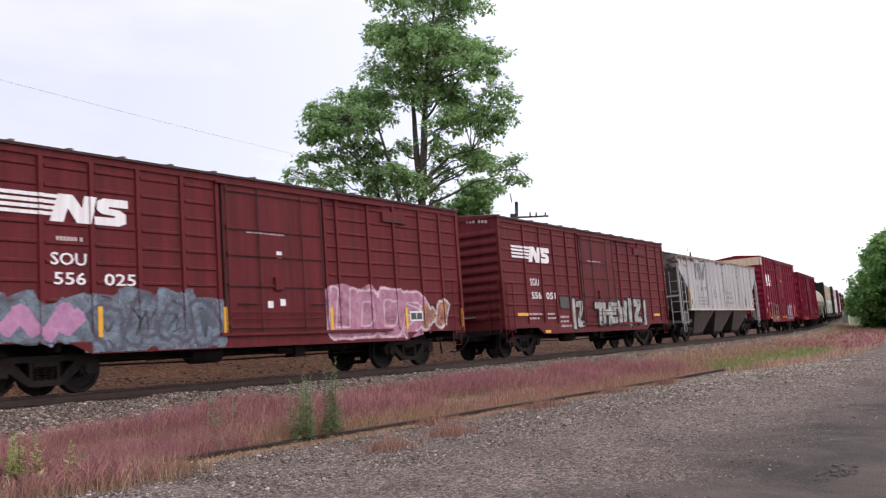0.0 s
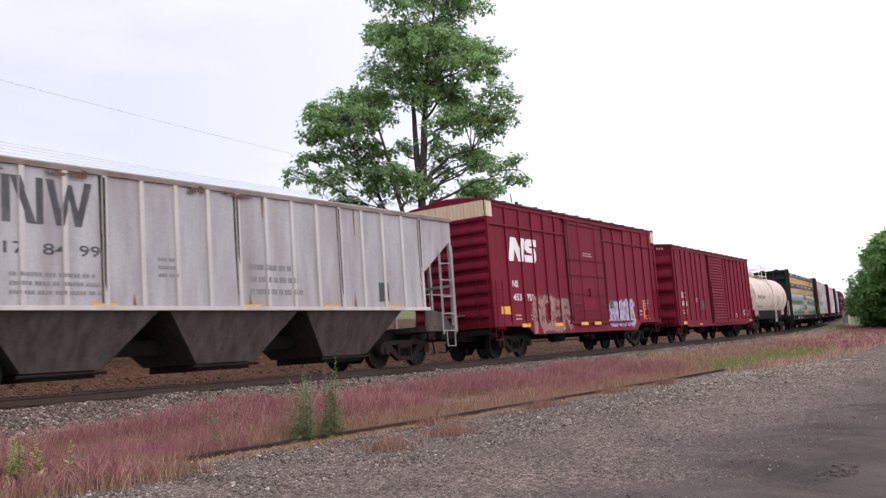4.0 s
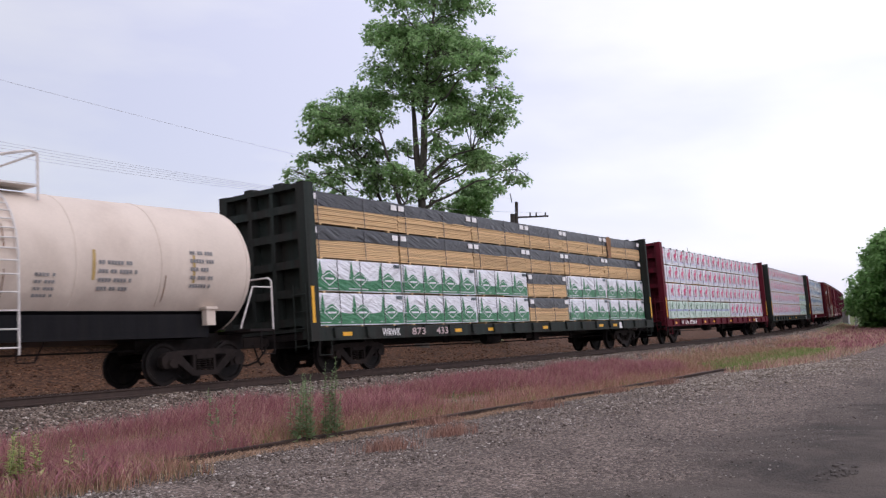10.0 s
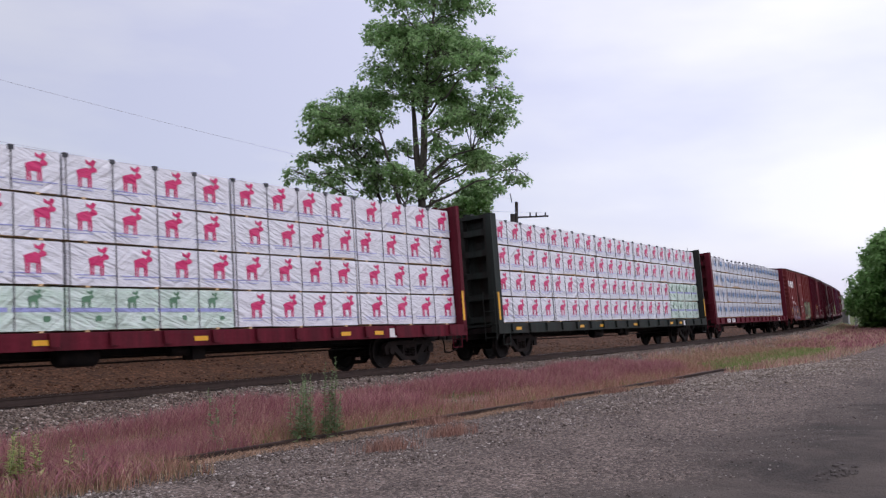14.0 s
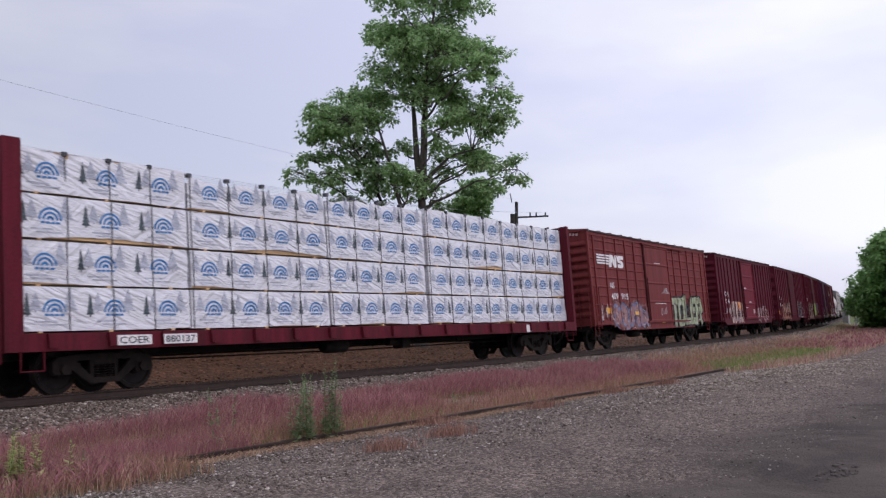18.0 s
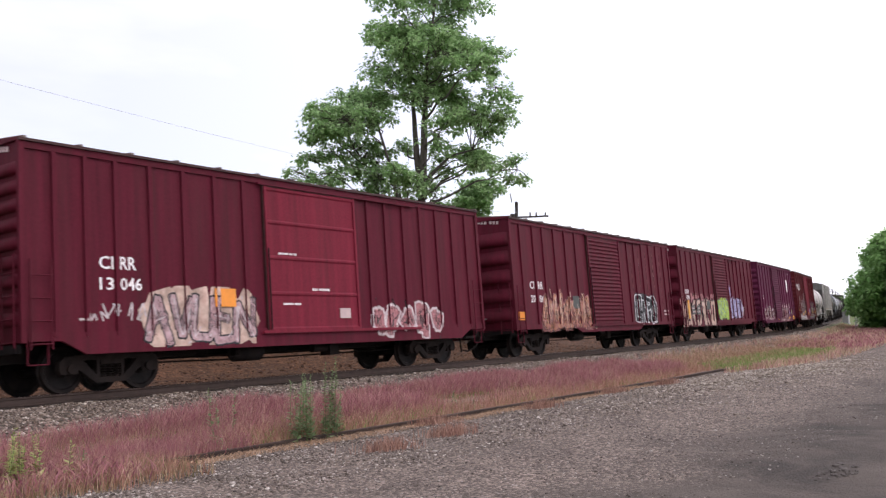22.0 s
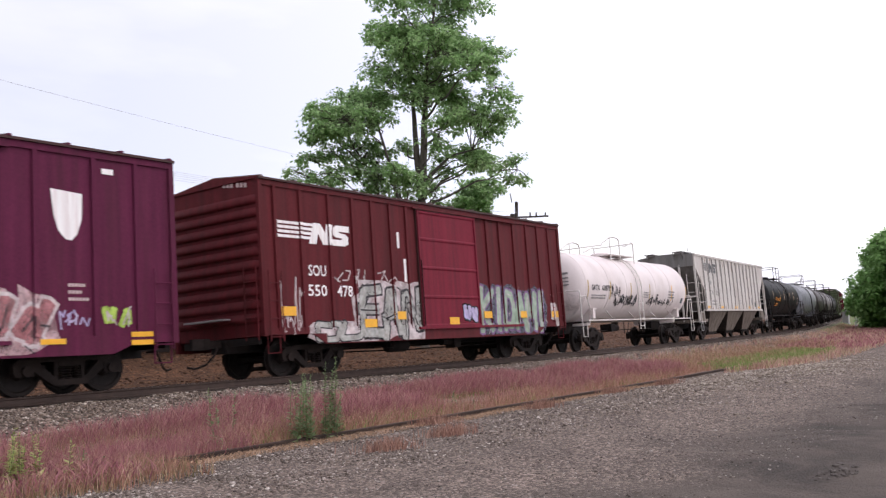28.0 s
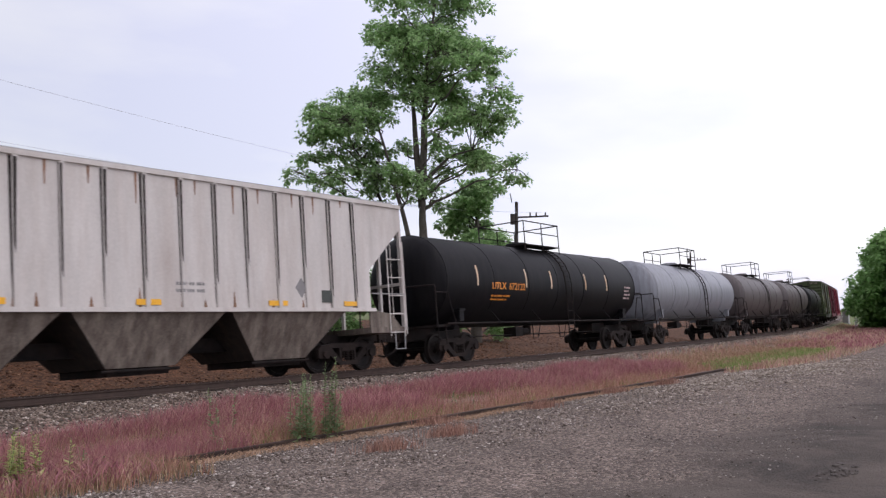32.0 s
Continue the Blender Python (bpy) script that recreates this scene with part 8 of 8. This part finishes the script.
def leaves_at(rng, points, per, spread, size):
    """Small folded leaves scattered round twig points."""
    pts = np.repeat(np.array(points), per, axis=0)
    n = len(pts)
    pts = pts + rng.normal(0, 1, (n, 3)) * np.array((spread, spread, spread * 0.55))
    a = rng.uniform(0, 2 * np.pi, n)
    tilt = rng.uniform(-0.9, 0.5, n)
    ln = size * rng.uniform(0.6, 1.3, n)
    d = np.stack([np.cos(a) * np.cos(tilt), np.sin(a) * np.cos(tilt), np.sin(tilt)], 1) * ln[:, None]
    w = np.stack([-np.sin(a), np.cos(a), rng.uniform(-0.4, 0.4, n)], 1) * (ln * 0.36)[:, None]
    v = np.stack([pts - d * 0.5, pts + w, pts + d * 0.5, pts - w], 1).reshape(-1, 3)
    f = np.arange(n * 4).reshape(-1, 4)
    return v, f


def tree(label, base, limbs, trunk_r, trunk_h, per=26, spread=0.42, size=0.2, seed=1, mat=None, trunk_lean=(0, 0), category="tree", twigs=5, group="", fine=False):
    """limbs: (height on the trunk, azimuth in degrees, reach, rise)."""
    rng = np.random.RandomState(seed)
    ob = thing("tree", label, category, group)
    ob.matrix_basis = Matrix.Translation(base)
    tr, br, pts = Form(), Form(), []
    segs = 9
    spine = [Vector((trunk_lean[0] * (k / segs) ** 1.3 * trunk_h + 0.12 * noise.noise(Vector((k * 0.6, seed, 0))), trunk_lean[1] * k / segs * trunk_h, trunk_h * k / segs)) for k in range(segs + 1)]
    for k in range(segs):
        tr.tube(spine[k], spine[k + 1], trunk_r * (1 - 0.85 * k / segs) * (1.25 if k == 0 else 1), 9, trunk_r * (1 - 0.85 * (k + 1) / segs))
    part("trunk", tr, M_BARK, ob, smooth=50)
    for h, az, reach, rise in limbs:
        u = min(0.999, max(0, h / trunk_h)) * segs
        k = int(u)
        p = spine[k].lerp(spine[k + 1], u - k)
        az += rng.uniform(-8, 8)
        r0 = max(0.03, trunk_r * (1 - 0.85 * h / trunk_h) * 0.5)
        lf = Form() if fine else br
        prev, r = p, r0
        m = 6
        nodes = []
        for j in range(1, m + 1):
            a2 = radians(az + 14 * math.sin(j * 1.3 + seed))
            d = Vector((math.cos(a2), math.sin(a2), 0))
            q = p + d * reach * j / m + Vector((0, 0, rise * (j / m) ** 0.75)) + Vector(rng.normal(0, 0.03 * reach, 3) * (1, 1, 0.6))
            r2 = r0 * (1 - 0.8 * j / m)
            lf.tube(prev, q, r, 6, r2)
            nodes.append((q, d, r2))
            prev, r = q, r2
        for q, d, r2 in nodes[1:]:
            for _ in range(twigs):
                side = Vector((-d.y, d.x, 0)) * rng.choice((-1, 1))
                way = (side * rng.uniform(0.3, 1.0) + d * rng.uniform(0.1, 0.9) + Vector((0, 0, rng.uniform(-0.15, 0.65)))).normalized()
                ln = (math.hypot(reach, rise * 0.7) * 0.17 + 0.4) * rng.uniform(0.5, 1.25)
                e = q + way * ln
                lf.tube(q, e, r2 * 0.45 + 0.008, 4, 0.006)
                for v in (0.5, 0.78, 1.0):
                    pts.append(tuple(q.lerp(e, v) + Vector(rng.normal(0, 0.1, 3))))
        pts.append(tuple(prev))
        if fine:
            part("limb", lf, M_BARK, ob)
    if not fine:
        part("branchwork", br, M_BARK, ob)
    v, f = leaves_at(rng, pts, per, spread, size)
    part("crown", quick_mesh("crown", v, [f], mat or M_LEAF), None, ob)
    return ob


def leaf_tufts(rng, centres, per, r, size):
    """Starry tufts of pointed leaves that droop at their tips."""
    pts = np.repeat(np.array(centres), per, axis=0)
    n = len(pts)
    a = rng.uniform(0, 2 * np.pi, n)
    tilt = rng.normal(-0.15, 0.5, n)
    way = np.stack([np.cos(a) * np.cos(tilt), np.sin(a) * np.cos(tilt), np.sin(tilt)], 1)
    pts = pts + way * (r * rng.uniform(0.25, 1.0, n))[:, None]
    ln = size * rng.uniform(0.65, 1.3, n)
    tip = way * ln[:, None] - np.stack([0 * a, 0 * a, ln * rng.uniform(0.05, 0.4, n)], 1)
    w = np.stack([-np.sin(a), np.cos(a), rng.uniform(-0.5, 0.5, n)], 1) * (ln * 0.36)[:, None]
    v = np.stack([pts, pts + tip * 0.45 + w, pts + tip, pts + tip * 0.45 - w], 1).reshape(-1, 3)
    return v, np.arange(n * 4).reshape(-1, 4)


def crown_of(ob, rng, centres, per, r, size, mat):
    v, f = leaf_tufts(rng, centres, per, r, size)
    return part("crown", quick_mesh("crown", v, [f], mat), None, ob)


def forked_tree(label, base, facing, stems, boughs, seed, mat):
    """A broad tree: stems are (points of (across, deep, high), radius); boughs are leafy ends (across, high, half width, half height)."""
    rng = np.random.RandomState(seed)
    ob = thing("tree", label, "tree")
    ob.matrix_basis = Matrix.Translation(base) @ pose(0, 0, 0, 0, 0, facing)
    knots = []
    for pts, r0 in stems:
        f = Form()
        pts = [Vector(p) for p in pts]
        fine = []
        for p, q in zip(pts, pts[1:]):
            m = max(2, int((q - p).length / 0.5))
            for k in range(m):
                c = p.lerp(q, k / m)
                fine.append(c + 0.09 * Vector((noise.noise(c * 0.8), noise.noise(c * 0.8 + Vector((9, 0, 0))), 0)))
        fine.append(pts[-1])
        n = len(fine) - 1
        for k in range(n):
            ra, rb = (r0 * (1 - 0.8 * u / n) for u in (k, k + 1))
            f.tube(fine[k], fine[k + 1], ra, 9, rb)
            knots.append((fine[k], ra))
        part("trunk" if r0 > 0.25 else "leader", f, M_BARK, ob, smooth=50)
    tufts = []
    for u, z, ru, rz in boughs:
        room = math.sqrt(max(0.8, 17.0 - u * u * 0.6))
        w = rng.uniform(-0.8, 0.8) * room
        c = Vector((u, w, z))
        p, r = min(knots, key=lambda k: (c - k[0]).length + 3.0 * max(0.0, k[0].z - (z - 0.40 * math.hypot(u - k[0].x, w - k[0].y) - 0.3)))
        f = Form()
        prev, rr = p, min(r * 0.5, 0.085)
        m = 7
        for j in range(1, m + 1):
            k = j / m
            q = p.lerp(c, k) + Vector((0, 0, 0.16 * (c - p).length * k * (1 - k) - 0.25 * rz * k)) + Vector(rng.normal(0, 0.07, 3))
            f.tube(prev, q, rr, 6, max(0.028, rr * 0.84))
            prev, rr = q, max(0.028, rr * 0.84)
        ru, rz, rw = ru * 1.24 + 0.10, rz * 1.45 + 0.08, 0.6 * (ru + 1.0)
        layers = [rng.uniform(-1.0, 1.0) for _ in range(max(3, int(rz / 0.11)))]
        for _ in range(int(10 + (38 if z > 13.0 else 29) * ru * max(rz, 0.34))):
            a, d = rng.uniform(0, 2 * math.pi), rng.uniform(0.05, 1.0) ** 0.6 * 1.06
            h = layers[rng.randint(len(layers))]
            sq = math.sqrt(max(0.15, 1 - 0.75 * h * h))
            e = c + Vector((math.cos(a) * d * ru * sq, math.sin(a) * d * rw * sq, h * rz - 0.16 * d * d + rng.normal(0, 0.05)))
            start = p.lerp(c, rng.uniform(0.7, 1.0)) if rng.rand() < 0.4 else prev
            mid = start.lerp(e, 0.6) + Vector((0, 0, 0.10))
            f.rod([tuple(start), tuple(mid), tuple(e)], 0.010, 4)
            tufts.append(tuple(e))
            if rng.rand() < 0.45:
                tufts.append(tuple(mid.lerp(e, 0.4) + Vector(rng.normal(0, 0.06, 3))))
        part("limb", f, M_BARK, ob)
    crown_of(ob, rng, tufts, 14, 0.20, 0.19, mat)


UPPER_BOUGHS = [(-1.6, 18.2, 1.29, 0.57), (0.5, 18.6, 1.71, 0.8), (2.2, 17.9, 1.14, 0.57), (-2.3, 16.8, 0.86, 0.37), (-0.9, 16.6, 1.14, 0.57), (0.8, 16.5, 1.29, 0.57), (2.4, 16.4, 1.31, 0.46), (3.5, 15.3, 0.97, 0.57), (-2.6, 15.0, 0.86, 0.26), (-1.0, 14.9, 0.97, 0.57), (0.8, 14.9, 1.0, 0.57), (2.1, 14.7, 0.8, 0.37), (-1.6, 13.8, 0.91, 0.43), (-0.1, 13.5, 0.86, 0.51), (1.2, 13.3, 0.86, 0.46), (2.6, 13.8, 0.69, 0.34)]
RIGHT_BOUGHS = [(3.7, 13.0, 0.97, 0.31), (2.5, 12.1, 1.37, 0.57), (3.9, 11.7, 0.74, 0.34), (3.3, 10.9, 0.57, 0.23), (0.8, 10.6, 0.8, 0.51), (2.3, 10.2, 0.91, 0.31), (3.6, 9.8, 1.03, 0.43), (4.7, 9.2, 0.63, 0.37), (2.9, 9.4, 0.69, 0.26), (0.7, 8.1, 0.51, 0.37), (1.5, 11.5, 0.69, 0.26)]
LEFT_BOUGHS = [(-3.2, 13.4, 0.91, 0.43), (-4.2, 12.6, 0.91, 0.49), (-2.7, 12.5, 1.14, 0.57), (-5.2, 12.0, 0.86, 0.46), (-3.9, 11.4, 1.31, 0.51), (-5.5, 11.2, 0.69, 0.43), (-2.3, 11.5, 0.8, 0.46), (-3.3, 10.5, 1.14, 0.43), (-4.8, 10.2, 0.97, 0.29), (-5.6, 9.6, 0.86, 0.23), (-6.3, 8.9, 0.8, 0.17), (-3.8, 9.2, 1.2, 0.2), (-4.5, 8.7, 0.91, 0.2), (-2.3, 9.8, 0.63, 0.46), (-2.4, 8.1, 0.74, 0.46), (-1.0, 10.5, 0.57, 0.26), (-1.2, 8.7, 0.74, 0.34), (-5.0, 8.4, 0.69, 0.17), (-0.3, 8.2, 0.63, 0.34)]
INNER_BOUGHS = [(0.2, 16.2, 1.3, 0.6), (-0.9, 14.2, 1.2, 0.6), (1.2, 13.7, 1.2, 0.5), (0.9, 15.2, 1.2, 0.5), (-1.6, 15.6, 0.9, 0.4), (2.3, 15.3, 1.2, 0.5), (-0.3, 12.8, 0.9, 0.4), (2.0, 12.6, 1.0, 0.4), (2.9, 11.9, 1.1, 0.5), (-2.9, 12.2, 1.2, 0.5), (-3.6, 11.3, 1.3, 0.5), (-4.4, 11.9, 1.1, 0.5), (-4.9, 10.9, 1.0, 0.4), (-3.0, 10.2, 1.1, 0.4), (3.0, 10.0, 1.0, 0.3), (1.1, 9.6, 0.9, 0.4), (-2.2, 8.7, 0.9, 0.4), (-0.5, 8.3, 0.8, 0.4)]
forked_tree("tall open-crowned green tree with a forked grey trunk behind the track", (36.0, 11.6, -0.35), -51.3, [
    ([(0, 0, 0), (0.05, 0, 4), (0, 0, 8.0), (0.03, -0.1, 10.4)], 0.40), ([(0, 0, 7.2), (-0.43, 0.2, 10.9), (-0.57, 0.4, 13.0), (-1.0, 0.5, 15.8)], 0.21), ([(0, 0, 7.6), (0.07, -0.2, 11.6), (0.2, -0.4, 14.4), (0.6, -0.5, 17.6)], 0.23),
    ([(0, 0, 8.4), (1.4, 0.3, 9.9), (3.1, 0.5, 10.4)], 0.12), ([(0, 0, 3.0), (-1.2, -0.5, 7.6), (-1.9, -0.8, 10.2), (-2.6, -1.0, 12.4)], 0.17), ([(0, 0, 2.6), (-2.1, 0.5, 7.4), (-2.9, 0.8, 9.4), (-3.9, 1.0, 10.9)], 0.15)],
    UPPER_BOUGHS + RIGHT_BOUGHS + LEFT_BOUGHS + INNER_BOUGHS, 5, M_LEAF)


def rounded_tree(label, base, h, r, seed, mat, group="", size=0.3, per=12, low=0.10, lobes=34):
    """A full tree whose dome is made of many leafy lobes."""
    rng = np.random.RandomState(seed)
    ob = thing("tree", label, "tree", group)
    ob.matrix_basis = Matrix.Translation(base)
    part("trunk", Form().tube((0, 0, 0), (0, 0, h * 0.45), 0.035 * h, 9, 0.022 * h).tube((0, 0, h * 0.45), (0.1, 0.05, h * 0.85), 0.022 * h, 8, 0.005 * h), M_BARK, ob, smooth=50)
    tufts, f = [], Form()
    for _ in range(lobes):
        a, z = rng.uniform(0, 2 * math.pi), rng.uniform(low, 0.92)
        girth = math.sin(math.pi * min(1.0, 0.16 + 0.84 * z) ** 0.8) ** 0.6 if z > low else 1.0
        d = r * girth * rng.uniform(0.45, 0.86)
        c = Vector((math.cos(a) * d, math.sin(a) * d, z * h))
        f.rod([(0, 0, max(0.4, z * h - 0.5 * d)), tuple(c * 0.6 + Vector((0, 0, z * h * 0.42))), tuple(c)], 0.012 * h ** 0.6, 5)
        lobe = rng.uniform(0.20, 0.34) * r
        for _ in range(int(13 * (lobe / size) ** 1.2)):
            w = Vector(rng.normal(0, 1, 3)).normalized() * lobe * rng.uniform(0.6, 1.05)
            tufts.append((c.x + w.x, c.y + w.y, c.z + w.z * 0.72))
    part("branchwork", f, M_BARK, ob)
    crown_of(ob, rng, tufts, per, size * 0.8, size, mat)


rounded_tree("smaller leafy tree beside the tall tree", (42.2, 12.6, -0.3), 9.9, 2.7, 2, M_LEAF, size=0.22, per=13)
rounded_tree("smaller leafy tree beside the tall tree", (34.2, 15.8, -0.2), 8.2, 2.9, 3, M_LEAF, size=0.22, per=13)


def bush(x, y, h, seed, mat, label, w=1.0):
    rng = random.Random(seed)
    limbs = [(h * rng.uniform(0.1, 0.75), 360 * k / 9 + rng.uniform(-15, 15), h * w * rng.uniform(0.3, 0.5), h * rng.uniform(0.15, 0.35)) for k in range(9)]
    tree(label, (x, y, -0.2), limbs, 0.05 + 0.012 * h, h * 0.85, 16, 0.10 * h, 0.05 * h + 0.08, seed, mat, category="shrub", twigs=4, group="shrubs behind the track")


for i, (x, y, h) in enumerate([(9.5, 12.5, 3.6), (13.0, 13.8, 4.4), (16.5, 15.2, 4.0), (20.0, 16.8, 3.4), (6.0, 14.0, 4.2), (24.5, 18.5, 2.6), (3.0, 15.0, 4.0), (20.5, 13.6, 4.3), (24.0, 14.8, 4.6), (27.5, 15.6, 4.2)]):
    bush(x, y, h, 40 + i, M_LEAFFRESH, "dense fresh green shrub behind the track", 1.2)

for i, (x, y, h, r) in enumerate([(107.5, 2.6, 11.0, 5.6), (100.5, -3.6, 13.0, 5.4), (112.5, 5.0, 8.6, 3.6), (108.0, -3.0, 13.5, 5.0), (93, -10.5, 11.0, 4.6), (119, 6.2, 7.0, 3.2)]):
    rounded_tree("full green broadleaf tree at the end of the curve", (x, y, -0.4), h, r, 60 + i, M_LEAFPALE, "trees at the end of the curve", 0.42, 9, 0.16 if i == 0 else 0.06, 64)
for i, (x, y, h) in enumerate([(323.0, 55.5, 8.0), (325.5, 52.0, 9.0), (328.5, 48.0, 9.5), (332.0, 43.5, 10.5), (336.0, 38.5, 11.5), (320.8, 58.5, 6.0)]):
    rg = random.Random(i + 9)
    limbs = [(h * (0.02 + 0.85 * k / 10), 360 * k / 10 * 2.4, h * rg.uniform(0.25, 0.42), h * rg.uniform(0.08, 0.2)) for k in range(10)]
    tree("distant dark green tree in a line of woods", (x, y, -0.4), limbs, 0.25, h * 0.9, 12, 0.06 * h, 0.75, 80 + i, M_LEAFDARK, twigs=3, group="distant woods")

# ---- poles and wires ----
M_POLE = material("weathered_pole", (0.05, 0.042, 0.038), 0.9, 0, 0.3, 5.0, (3, 3, 0.5), 0.4)
M_WIRE = material("dark_wire", (0.5, 0.5, 0.52), 0.6, 0, 0.1, 4.0, bump=0)


def pole(x, y, top, arm_z, arm_dir, label):
    ob = thing("utility_pole", label, "pole", "utility poles")
    ob.matrix_basis = Matrix.Translation((x, y, -0.3))
    part("shaft", Form().tube((0, 0, 0), (0, 0, top + 0.3), 0.16, 10, 0.11), M_POLE, ob)
    d = Vector((math.cos(radians(arm_dir)), math.sin(radians(arm_dir)), 0))
    arm = part("crossarm", Form().rod([tuple(d * -0.4 + Vector((0, 0, arm_z))), tuple(d * 2.1 + Vector((0, 0, arm_z + 0.12)))], 0.06, 6), M_POLE, ob)
    for k in (0.9, 1.3, 1.9):
        part("insulator", Form().tube(tuple(d * k + Vector((0, 0, arm_z + 0.05))), tuple(d * k + Vector((0, 0, arm_z + 0.36))), 0.05, 8), M_POLE, arm)
    part("pole_top_pin", Form().rod([tuple(d * -0.3 + Vector((0, 0, top + 0.25))), tuple(d * -0.42 + Vector((0, 0, top + 0.85)))], 0.035), M_POLE, ob)
    part("equipment_box", Form().tube((d.x * -0.25, d.y * -0.25, top - 1.2), (d.x * -0.25, d.y * -0.25, top - 0.5), 0.16, 10), M_POLE, ob)


pole(50.4, 15.2, 8.75, 8.0, -52.6, "dark wooden utility pole with a crossarm")
pole(114.9, 29.6, 9.2, 8.4, -52.6, "distant dark utility pole with a crossarm")


def wire(p, q, sag, r=0.012, label="thin dark overhead utility wire"):
    p, q = Vector(p), Vector(q)
    pts = []
    for k in range(25):
        u = k / 24
        w = p.lerp(q, u)
        w.z -= sag * 4 * u * (1 - u)
        pts.append(tuple(w))
    ob = new("overhead_wire", Form().rod(pts, r, 5).mesh("overhead_wire", M_WIRE))
    tagged(ob, label, "wire", "overhead wires")


wire((50.4, 15.2, 8.9), (0.0, 5.8, 8.4), 0.5, 0.0055)
for k in range(5):
    wire((50.4 + 0.25 * k, 15.2 - 0.33 * k, 8.05), (0.0, 7.6 - 0.35 * k, 6.9 - 0.22 * k), 0.7, 0.0055)

# ---- small trackside things in the distance ----
ob = thing("marker_post", "white painted marker post by the curve", "post")
ob.matrix_basis = Matrix.Translation((117.9, 10.1, -0.5))
part("post", Form().prism([(-0.18, -0.12), (0.18, -0.12), (0.18, 0.12), (-0.18, 0.12)], 0, 1.15, "z"), M_TANKWHITE, ob)
part("cap", Form().prism([(-0.2, -0.14), (0.2, -0.14), (0.2, 0.14), (-0.2, 0.14)], 1.15, 1.22, "z"), M_TANKWHITE, ob)
ob = thing("relay_cabinet", "grey metal relay cabinet beside the curve", "cabinet")
ob.matrix_basis = Matrix.Translation((138.5, 16.2, -0.4))
part("body", Form().box(-0.4, 0.4, -0.4, 0.4, 0.2, 1.9), M_GALV, ob)
part("base", Form().box(-0.5, 0.5, -0.5, 0.5, 0, 0.2), M_GALV, ob)
part("roof", Form().prism([(-0.46, 1.9), (0, 2.02), (0.46, 1.9)], -0.46, 0.46, "x"), M_GALV, ob)


# ---- everything that moves ----
def motions():
    times = [0.5 * k for k in range(65)]
    for ob, middle, half, local in movers:
        rows = []
        for t in times:
            m = car_pose(middle - run(t), half)
            rows.append((t, m @ local if local is not None else m))
        walk(ob, rows)
    spin = [(k / 15, run(k / 15) / WHEEL_R) for k in range(481)]
    for ob, x in spinners:
        walk(ob, [(t, Matrix.Translation((x, 0, WHEEL_R)) @ Matrix.Rotation(-a, 4, "Y")) for t, a in spin])


motions()
